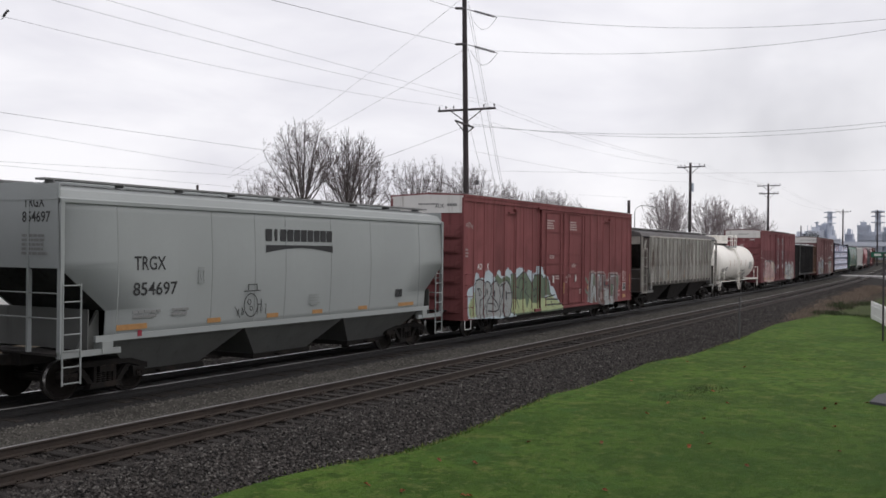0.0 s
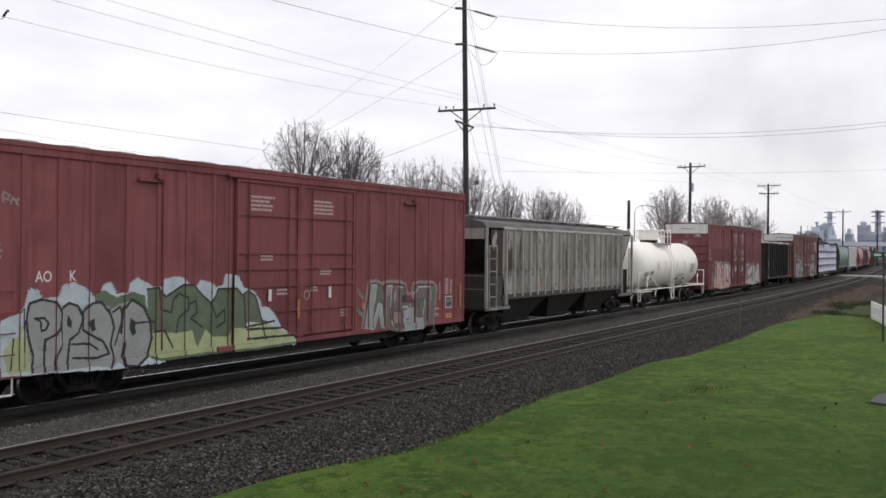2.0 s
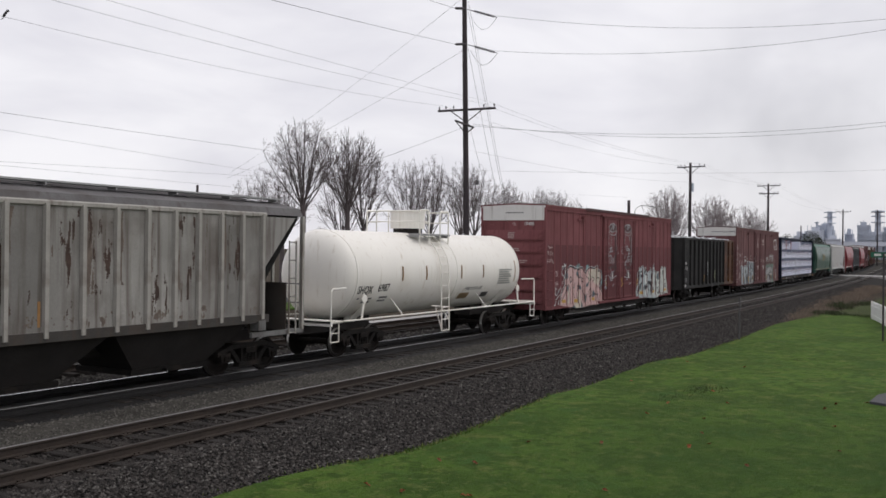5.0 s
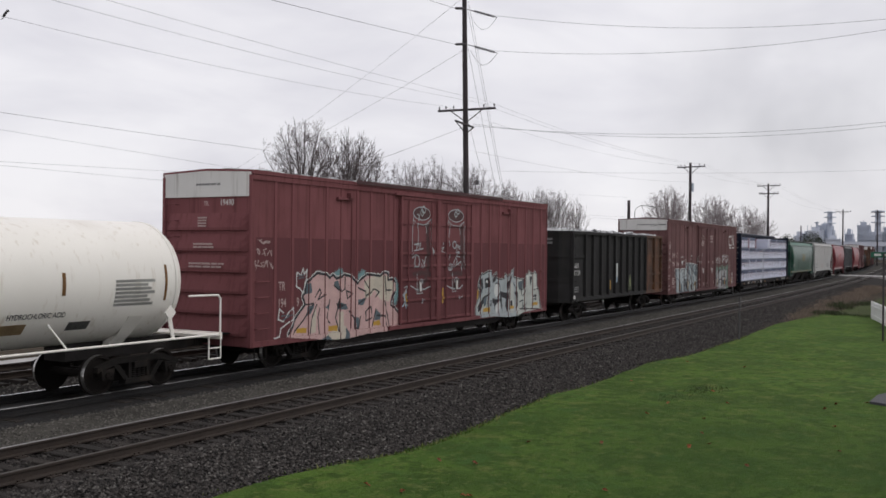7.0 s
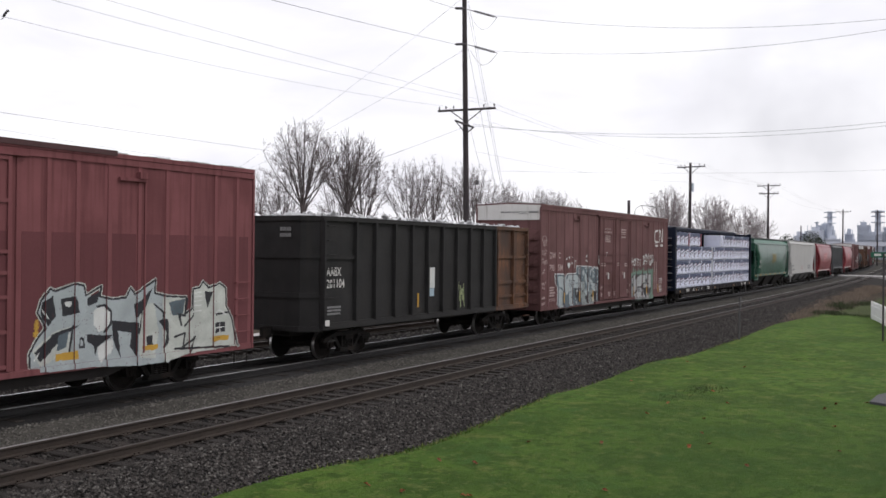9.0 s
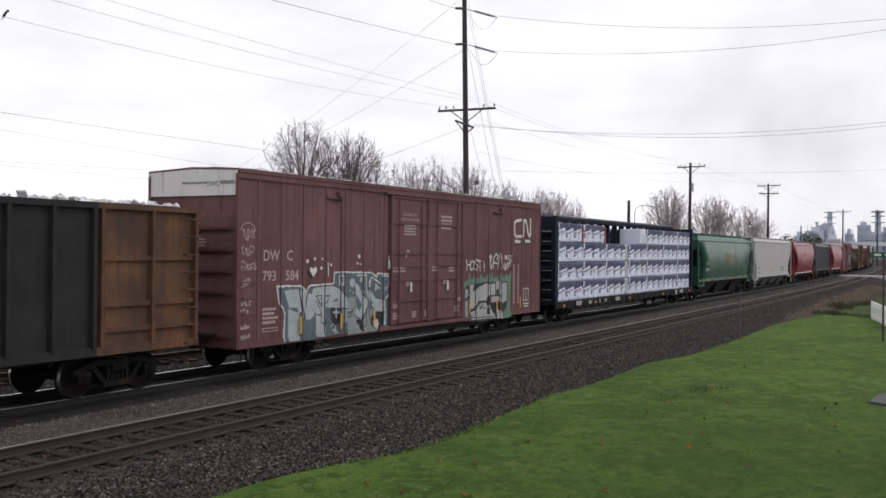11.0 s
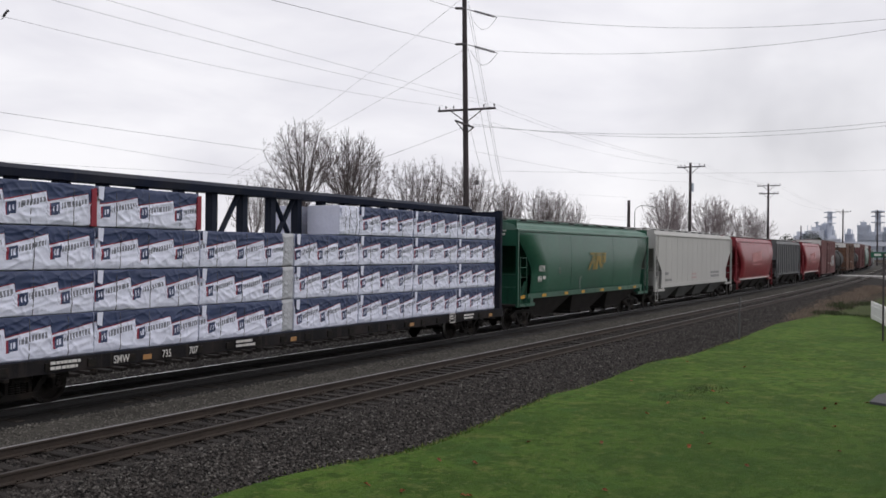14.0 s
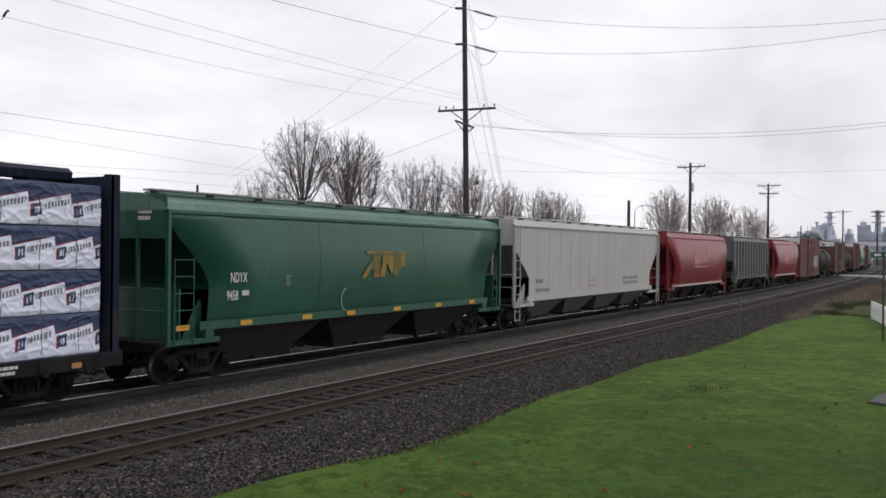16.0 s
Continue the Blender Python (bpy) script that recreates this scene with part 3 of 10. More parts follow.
def raster(x0, x1, z0, z1, text, seed, fat, rim, halo, cell=0.018, split=0.0, shine=0.2, top=None, blots=1.0):
    """A piece of spray paint as a raster of colour indices: 0 cloud, 1 fill, 2 rim, 3 lower fill, 4 shine."""
    rng = np.random.default_rng(seed)
    nx, nz = int((x1 - x0) / cell), int((z1 - z0) / cell)
    gx, gz = np.meshgrid((np.arange(nx) + 0.5) * cell, (np.arange(nz) + 0.5) * cell)
    w, h = x1 - x0, z1 - z0
    grid = np.full(gx.shape, -1)

    def wobble(size, amount):
        return sum(np.sin(gx * a + gz * b + p) for a, b, p in zip(rng.uniform(-size, size, 5), rng.uniform(-size, size, 5), rng.uniform(0, 6, 5))) * amount / 3
    ragged, soft, warp_x, warp_z = wobble(30, 0.007), wobble(16, 0.07), wobble(4, 0.07), wobble(4, 0.06)
    speck = rng.random(gx.shape)
    step = w / len(text)
    nearest = np.full(gx.shape, 9.0)
    maps = []
    for k, ch in enumerate(text):
        crown = h - halo * 0.8 if top is None else h * np.interp((k + 0.5) / len(text), [p[0] for p in top], [p[1] for p in top]) - halo * 0.5
        a, b = k * step + fat * 0.75, (k + 1) * step - fat * 0.55
        lo, hi = fat + 0.03 + rng.uniform(0, 0.05), crown - fat - rng.uniform(0, 0.10)
        lean = rng.uniform(-0.12, 0.16) * step
        d = np.full(gx.shape, 9.0)
        for line in FONT[ch]:
            pts = [(a + (b - a) * u + lean * (v - 0.5) + rng.uniform(-0.03, 0.03), lo + (hi - lo) * v) for u, v in line]
            for (ax, az), (bx, bz) in zip(pts, pts[1:]):
                dx, dz = bx - ax, bz - az
                t = np.clip(((gx + warp_x - ax) * dx + (gz + warp_z - az) * dz) / (dx * dx + dz * dz + 1e-9), 0, 1)
                d = np.minimum(d, np.hypot(gx + warp_x - ax - t * dx, gz + warp_z - az - t * dz) - fat * (0.25 * (1 - 2 * t) * np.sin(7 * ax)))
        maps.append(d)
        nearest = np.minimum(nearest, d)
    grid[(nearest + soft + (speck - 0.5) * 0.05 < fat + halo) & (halo > 0)] = 0
    for k in range(int(w * 2.0 * (halo > 0))):
        cx, hh, ww = rng.uniform(0, w), rng.uniform(0.4, 1.3) * halo, rng.uniform(0.04, 0.11)
        col = np.abs(gx - cx) < ww * np.clip(1 - (gz - (h - 1.5 * halo)) / (hh + halo), 0, 1)
        grid[col & (nearest < fat + 1.6 * halo) & (gz > h * 0.6) & (grid < 0)] = 0
    for k, d in enumerate(maps):
        grid[d + ragged < fat + rim] = 2
        fill = d + ragged * 0.7 < fat
        low = gz < h * split + soft * 1.2 + 0.05 * np.sin(gx * 11)
        grid[fill] = np.where(low[fill], 3, 1)
        off = np.roll(np.roll(d, -max(1, int(fat * 0.35 / cell)), 0), max(1, int(fat * 0.25 / cell)), 1)
        if shine:
            grid[fill & (off < fat * shine) & (gz > h * 0.35) & (np.sin(gz * 9 + k * 2) > -0.4)] = 4
        grid[fill & (np.abs(d - fat * 0.45 + 2 * ragged) < 0.014) & (np.sin(gx * 8 + gz * 6 + k) > 0.8)] = 2
    for k in range(int(w * 2 * blots)):
        cx, cz, r = rng.uniform(0, w), rng.uniform(0.1, 0.9) * h, rng.uniform(0.03, 0.09)
        grid[(np.hypot(gx - cx, (gz - cz) * 0.7) + ragged < r) & (grid >= 0)] = rng.choice([0, 2, 4] if halo else [1, 2, 4])
    grid[(speck < 0.05) & (soft > 0.02) & (grid >= 0)] = -1
    return grid, cell


def lay_paint(car, name, label, grid, cell, x0, z0, y, palette, raised=(), bands=()):
    """Paint laid on the side sheet, over the posts in the spans raised and over the rails in the bands (from, to, how far proud)."""
    verts, faces, slots = [], [], []
    level = [y - 0.006 - max([up for a, b, up in raised if a <= x0 + (j + 0.5) * cell <= b], default=0.0) for j in range(grid.shape[1])]
    for i in range(grid.shape[0]):
        j = 0
        while j < grid.shape[1]:
            c = grid[i, j]
            if c < 0:
                j += 1
                continue
            e = j + 1
            while e < grid.shape[1] and grid[i, e] == c and level[e] == level[j]:
                e += 1
            n = len(verts)
            a, b, lo, hi = x0 + j * cell, x0 + e * cell, z0 + i * cell, z0 + (i + 1) * cell
            yy = level[j] - sum(up for z_low, z_high, up in bands if z_low <= lo + 0.5 * cell <= z_high)
            verts += [(a, yy, lo), (b, yy, lo), (b, yy, hi), (a, yy, hi)]
            faces.append((n, n + 1, n + 2, n + 3))
            slots.append(int(c))
            j = e
    return tagged(part(name, raw(name, verts, faces, [M[p] for p in palette], slots), None, car, label), kind="stuff")


class Spray:
    """A painted piece on a car's side, laid on stroke by stroke in the car's own metres."""

    def __init__(self, x0, x1, z0, z1, seed, cell=0.016):
        self.x0, self.z0, self.cell = x0, z0, cell
        self.rng = np.random.default_rng(seed)
        self.gx, self.gz = np.meshgrid(x0 + (np.arange(int((x1 - x0) / cell)) + 0.5) * cell, z0 + (np.arange(int((z1 - z0) / cell)) + 0.5) * cell)
        self.grid = np.full(self.gx.shape, -1)
        self.ragged = sum(np.sin(self.gx * a + self.gz * b + p) for a, b, p in zip(self.rng.uniform(-34, 34, 6), self.rng.uniform(-34, 34, 6), self.rng.uniform(0, 6, 6))) * 0.0025

    def away(self, points):
        d = np.full(self.gx.shape, 99.0)
        for (ax, az), (bx, bz) in zip(points, points[1:]):
            dx, dz = bx - ax, bz - az
            t = np.clip(((self.gx - ax) * dx + (self.gz - az) * dz) / (dx * dx + dz * dz + 1e-9), 0, 1)
            d = np.minimum(d, np.hypot(self.gx - ax - t * dx, self.gz - az - t * dz))
        return d

    def line(self, colour, width, points):
        self.grid[self.away(points) + self.ragged * min(1.0, width * 8) < max(width * 0.5, self.cell * 0.75)] = colour

    def mist(self, colour, width, points):
        self.grid[self.away(points) < width * 0.62 * self.rng.random(self.gx.shape) ** 0.45] = colour

    def fill(self, colour, points):
        gx, gz = self.gx + self.ragged, self.gz + self.ragged
        inside = np.zeros(gx.shape, bool)
        for (ax, az), (bx, bz) in zip(points, points[1:] + points[:1]):
            if az != bz:
                inside ^= ((az > gz) != (bz > gz)) & (gx < (bx - ax) * (gz - az) / (bz - az) + ax)
        self.grid[inside] = colour

    def oval(self, colour, width, x, z, rx, rz):
        ring = [(x + rx * math.cos(a), z + rz * math.sin(a)) for a in np.linspace(0, math.tau, 21)]
        self.line(colour, width, ring) if width else self.fill(colour, ring[:-1])

    def worn(self, amount):
        """Thin chips where the paint has come off."""
        speck = self.rng.random(self.gx.shape)
        soft = sum(np.sin(self.gx * a + self.gz * b) for a, b in zip(self.rng.uniform(-9, 9, 5), self.rng.uniform(-9, 9, 5)))
        self.grid[(speck < amount) & (soft > 0.5)] = -1

    def lay(self, car, palette, y, raised=(), bands=(), name="graffiti", label="spray-painted graffiti lettering"):
        return lay_paint(car, name, label, self.grid, self.cell, self.x0, self.z0, y, palette, raised, bands)


def graffiti(car, x0, x1, z0, z1, y, text, seed, palette, raised=(), fat=0.14, rim=0.03, halo=0.16, **more):
    grid, cell = raster(x0, x1, z0, z1, text, seed, fat, rim, halo, **more)
    return lay_paint(car, "graffiti", "spray-painted graffiti lettering", grid, cell, x0, z0, y, palette, raised)


def scrawl(car, x, z, w, h, y, text, seed, material, thick=0.02, raised=()):
    """A quick tag in one thin spray line."""
    grid, cell = raster(x, x + w, z, z + h, text, seed, thick, 0.0, 0.0, 0.012, shine=0.0, blots=0.0)
    return lay_paint(car, "tag", "thin spray-can scrawl", grid, cell, x, z, y, [material] * 5, raised)


def sketch(car, lines, y, material, thick, label, name="line_drawing"):
    """A line drawing in spray paint."""
    bm = bmesh.new()
    for pts in lines:
        for (ax, az), (bx, bz) in zip(pts, pts[1:]):
            n = Vector((az - bz, bx - ax)).normalized() * thick
            d = Vector((bx - ax, bz - az)).normalized() * thick * 0.6
            bm.faces.new([bm.verts.new((px, y, pz)) for px, pz in ((ax + n.x - d.x, az + n.y - d.y), (ax - n.x - d.x, az - n.y - d.y), (bx - n.x + d.x, bz - n.y + d.y), (bx + n.x + d.x, bz + n.y + d.y))])
    return tagged(part(name, bm, M[material], car, label), kind="stuff")


def oval(cx, cz, rx, rz, a=0.0, b=math.tau, n=20):
    return [(cx + rx * math.cos(a + (b - a) * k / n), cz + rz * math.sin(a + (b - a) * k / n)) for k in range(n + 1)]


def stains(car, x0, x1, z0, z1, y, seed, material, amount=0.5, cell=0.02, label="flaking rust-brown stain", tall=4.0):
    """Ragged stains that run down a sheet, kept to the patch and thinning to its edges."""
    nx, nz = int((x1 - x0) / cell), int((z1 - z0) / cell)
    verts, faces = [], []
    rng = random.Random(int(seed * 10))
    for i in range(nz):
        for j in range(nx):
            u, v = (j + 0.5) / nx, (i + 0.5) / nz
            x, z = x0 + u * (x1 - x0), z0 + v * (z1 - z0)
            f = noise.noise((x * 5.0, z * 5.0 / tall, seed)) * 0.6 + noise.noise((x * 17.0, z * 17.0 / tall, seed + 9.0)) * 0.4
            edge = min(1.0, 4 * min(u, 1 - u)) * min(1.0, 3.0 * min(v + 0.05, 1.05 - v))
            if f + amount * edge > 0.26 + 0.14 * rng.random():
                n = len(verts)
                a, b, lo, hi = x0 + j * cell, x0 + (j + 1) * cell, z0 + i * cell, z0 + (i + 1) * cell
                verts += [(a, y, lo), (b, y, lo), (b, y, hi), (a, y, hi)]
                faces.append((n, n + 1, n + 2, n + 3))
    if faces:
        tagged(part("stain", raw("stain", verts, faces, M[material]), None, car, label), kind="stuff")


def scribble(car, x, z, w, h, y, strokes_n, seed, material, thick=0.02):
    """A quick spray-can tag: a few bent strokes."""
    rng = random.Random(seed)
    bm = bmesh.new()
    for k in range(strokes_n):
        cx = x + w * (k + 0.5) / strokes_n
        pts = [(cx + rng.uniform(-0.5, 0.5) * w / strokes_n, z + h * f) for f in (rng.uniform(0, 0.3), rng.uniform(0.3, 0.6), rng.uniform(0.6, 1.0), rng.uniform(0.2, 0.8))]
        for (ax, az), (bx, bz) in zip(pts, pts[1:]):
            d = Vector((bx - ax, bz - az))
            if d.length < 0.02:
                continue
            nrm = Vector((-d.y, d.x)).normalized() * thick * rng.uniform(0.5, 0.9)
            prism(bm, [(ax + nrm.x, az + nrm.y), (ax - nrm.x, az - nrm.y), (bx - nrm.x, bz - nrm.y), (bx + nrm.x, bz + nrm.y)], "y", y - 0.005, y)
    return tagged(part("tag", bm, M[material], car, "thin spray-can scrawl"), kind="stuff")


def ring_mark(car, x, z, r, y, material, thick=0.02, squash=1.0):
    bm = bmesh.new()
    n = 22
    for k in range(n):
        a, b = k * math.tau / n, (k + 1) * math.tau / n
        prism(bm, [(x + r * math.cos(a), z + squash * r * math.sin(a)), (x + r * math.cos(b), z + squash * r * math.sin(b)),
                   (x + (r - thick) * math.cos(b), z + squash * (r - thick) * math.sin(b)), (x + (r - thick) * math.cos(a), z + squash * (r - thick) * math.sin(a))], "y", y - 0.005, y)
    return part("tag", bm, M[material], car)


def blocks(car, shapes, y, material, label, name="emblem"):
    """An emblem as plain flat shapes, each an outline in the plane of the side."""
    if name != "emblem":
        for outline in shapes:
            bm = bmesh.new()
            prism(bm, outline, "y", y - 0.006, y)
            part(name, bm, M[material], car, label)
        return
    bm = bmesh.new()
    for outline in shapes:
        prism(bm, outline, "y", y - 0.006, y)
    part(name, bm, M[material], car, label)


def rect(x, z, w, h, lean=0.0):
    return [(x, z), (x + w, z), (x + w + lean, z + h), (x + lean, z + h)]


def boxcar(s0, length, label, paint, doors, posts, H=5.18, low=0.70, near=True, hatch=(), white_end=True, hood=None, group="freight train", stencilled=True):
    car = thing("boxcar", label, "boxcar", group)
    P = M[paint]
    W = 1.50
    bm = bmesh.new()
    box(bm, 0.0, length, -W, W, low, H - 0.16)
    soften(bm, 0.012, 1)
    part("body", bm, P, car)
    # roof with raised seams
    bm = bmesh.new()
    prism(bm, [(-W - 0.05, H - 0.16), (W + 0.05, H - 0.16), (W + 0.05, H - 0.062), (0, H + 0.012), (-W - 0.05, H - 0.062)], "x", -0.03, length + 0.03)
    part("roof", bm, P, car, "")
    k = 0.7
    while k < length - 0.5:
        bm = bmesh.new()
        prism(bm, [(-W - 0.045, H - 0.066), (W + 0.045, H - 0.066), (W, H - 0.03), (0, H + 0.085), (-W, H - 0.03)], "x", k, k + 0.38)
        part("roof_panel", bm, M["galvanised"], car)
        k += 1.22
    # top chord and side sill, proud of the sheets
    for y in (-W - 0.035, W):
        bm = bmesh.new()
        box(bm, 0.0, length, y, y + 0.035, H - 0.30, H - 0.165)
        part("top_chord", bm, P, car)
    for y in (-W - 0.03, W):
        bm = bmesh.new()
        box(bm, 0.02, length - 0.02, y, y + 0.03, low, low + 0.14)
        part("side_sill", bm, P, car)
    if hood:
        bm = bmesh.new()
        box(bm, hood[0], hood[1], -W - 0.075, -W - 0.04, H - 0.12, H - 0.01)
        part("door_hood", bm, M["door_hood"], car, "dark hood over the door track")
    bm = bmesh.new()
    prism(bm, [(3.4, low), (length - 3.4, low), (length - 4.3, low - 0.24), (4.3, low - 0.24)][::-1], "y", -1.3, -1.22)
    box(bm, 0.2, length - 0.2, -0.3, 0.3, 0.62, low + 0.05)
    part("underframe", bm, M["soot_grey"], car)
    # posts
    d0, d1 = doors
    post_bm = bmesh.new()
    prism(post_bm, [(-0.06, 0.0), (0.06, 0.0), (0.045, -0.026), (-0.045, -0.026)][::-1], "z", low + 0.14, H - 0.30)
    post_me = mesh_of("side_post", post_bm, P)
    edges = [0.06] + sorted([*posts, d0, d1]) + [length - 0.06]
    for a, b in zip(edges, edges[1:]):
        if b - a > 0.3 and not d0 <= (a + b) / 2 <= d1:
            bm = bmesh.new()
            box(bm, a + 0.055, b - 0.055, -W - 0.0022, -W + 0.01, low + 0.15, H - 0.31)
            part("side_panel", bm, M[paint + "_panel"] if paint + "_panel" in M else P, car)
    for x in posts:
        part("side_post", post_me, None, car, at=(x, -W, 0))
        part("side_post", post_me, None, car, at=(x, W, 0)).rotation_euler = (0, 0, math.pi)
    # paired doors with rails, lock rods and handles
    mid = (d0 + d1) / 2
    for a, b in ((d0, mid - 0.03), (mid + 0.03, d1)):
        bm = bmesh.new()
        box(bm, a + 0.02, b - 0.02, -W - 0.065, -W - 0.01, low + 0.16, H - 0.34)
        soften(bm, 0.015, 1)
        door = part("door", bm, P, car)
        bm = bmesh.new()
        for z in (low + 0.2, low + 0.85, low + 1.5, low + 1.95, low + 2.35, low + 3.3, H - 0.42):
            box(bm, a + 0.02, b - 0.02, -W - 0.10, -W - 0.065, z, z + 0.07)
        for x in (a + 0.03, b - 0.11):
            box(bm, x, x + 0.08, -W - 0.105, -W - 0.066, low + 0.16, H - 0.34)
        part("door_frame", bm, P, door)
        bm = bmesh.new()
        for x in (a + 0.45, b - 0.5):
            tube(bm, (x, -W - 0.12, low + 0.2), (x, -W - 0.12, H - 0.45), 0.022, 6)
        part("lock_rod", bm, P, door)
        bm = bmesh.new()
        box(bm, (a + b) / 2 - 0.05, (a + b) / 2 + 0.05, -W - 0.13, -W - 0.10, low + 1.15, low + 1.45)
        part("latch_plate", bm, M["paint_white"], door, "small white latch plate")
        if stencilled:
            text_bars(a + 0.55, -W - 0.068, H - 1.15, 0.95, 0.42, 4, M["paint_rose"], door, seed=int(a * 7))
    for xa, xb, z0, z1 in ((d0 - 0.6, d1 + 0.6, low + 0.02, low + 0.13), (d0 - 0.3, d1 + 0.3, H - 0.33, H - 0.26)):
        bm = bmesh.new()
        box(bm, xa, xb, -W - 0.125, -W - 0.036, z0, z1)
        part("door_track", bm, P, car)
    bm = bmesh.new()
    box(bm, mid - 0.07, mid + 0.07, -W - 0.115, -W - 0.03, low + 0.14, H - 0.34)
    part("door_post", bm, P, car)
    # ends: corrugated with deep horizontal ribs
    for x, sgn in ((0.0, -1), (length, 1)):
        z, k = low + 0.25, 0
        rib_bm = bmesh.new()
        rib_ring = [(0.0, 0.0), (0.085, 0.02), (0.09, 0.09), (0.05, 0.26), (0.0, 0.46)][::sgn]
        loft(rib_bm, [[(sgn * dx * f, yy, dz) for dx, dz in rib_ring] for yy, f in ((-W + 0.10, 0.03), (-W + 0.30, 1.0), (W - 0.30, 1.0), (W - 0.10, 0.03))])
        rib_me = mesh_of("end_rib", rib_bm, P)
        while z < H - (1.15 if white_end else 0.6):
            part("end_rib", rib_me, None, car, at=(x, 0, z))
            z += 0.535
        if white_end:
            bm = bmesh.new()
            prism(bm, [(-W + 0.02, H - 0.72), (W - 0.02, H - 0.72), (W - 0.02, H - 0.11), (0.0, H - 0.05), (-W + 0.02, H - 0.11)], "x", min(x, x + sgn * 0.05), max(x, x + sgn * 0.05))
            panel = part("end_panel", bm, M["faded_white"], car, "white-painted upper end panel")
            if sgn < 0:
                text_bars(-0.052, 0.35, H - 0.46, 1.05, 0.09, 1, M["paint_faint"], panel, seed=4, facing="end")
        for y in (-W, W):
            bm = bmesh.new()
            box(bm, min(x, x + sgn * 0.06), max(x, x + sgn * 0.06), y - 0.03 if y < 0 else y - 0.06, y + 0.06 if y < 0 else y + 0.03, low, H - 0.18)
            part("corner_post", bm, P, car)
        bm = bmesh.new()
        for z2 in np.arange(low + 0.25, H - 0.9, 0.42):
            pipe(bm, [(x + sgn * 0.02, 0.95, z2), (x + sgn * 0.18, 0.95, z2), (x + sgn * 0.18, 1.38, z2), (x + sgn * 0.02, 1.38, z2)], 0.014)
        part("end_ladder", bm, P, car)
        bm = bmesh.new()
        box(bm, min(x, x + sgn * 0.55), max(x, x + sgn * 0.55), -0.9, 0.9, 1.02, 1.06)
        part("crossover_platform", bm, M["truck_iron"], car)
    # sill steps and grab irons
    for x in (0.12, length - 0.62):
        bm = bmesh.new()
        pipe(bm, [(x, -W - 0.01, low + 0.06), (x, -W - 0.01, low - 0.32), (x + 0.45, -W - 0.01, low - 0.32), (x + 0.45, -W - 0.01, low + 0.06)], 0.018)
        part("sill_step", bm, M["faded_white"] if x < 1 and paint == "boxcar_red" else M["truck_iron"], car)
        bm = bmesh.new()
        for z2 in (low + 0.45, low + 0.85, low + 1.25, low + 1.65):
            pipe(bm, [(x, -W, z2), (x, -W - 0.09, z2), (x + 0.45, -W - 0.09, z2), (x + 0.45, -W, z2)], 0.014)
        part("grab_iron", bm, P, car)
    # small reinforcing plates with a bracket, high on the side
    for x in hatch:
        bm = bmesh.new()
        box(bm, x - 0.02, x + 0.02, -W - 0.026, -W, low + 0.2, H - 0.55)
        box(bm, x - 0.75, x, -W - 0.075, -W, H - 0.62, H - 0.55)
        box(bm, x - 0.25, x - 0.05, -W - 0.13, -W, H - 0.56, H - 0.42)
        part("bracket", bm, P, car)
    couplers(car, length)
    trucks(car, (2.55, length - 2.55), near)
    ROLLING.append((car, s0, length, None))
    return car


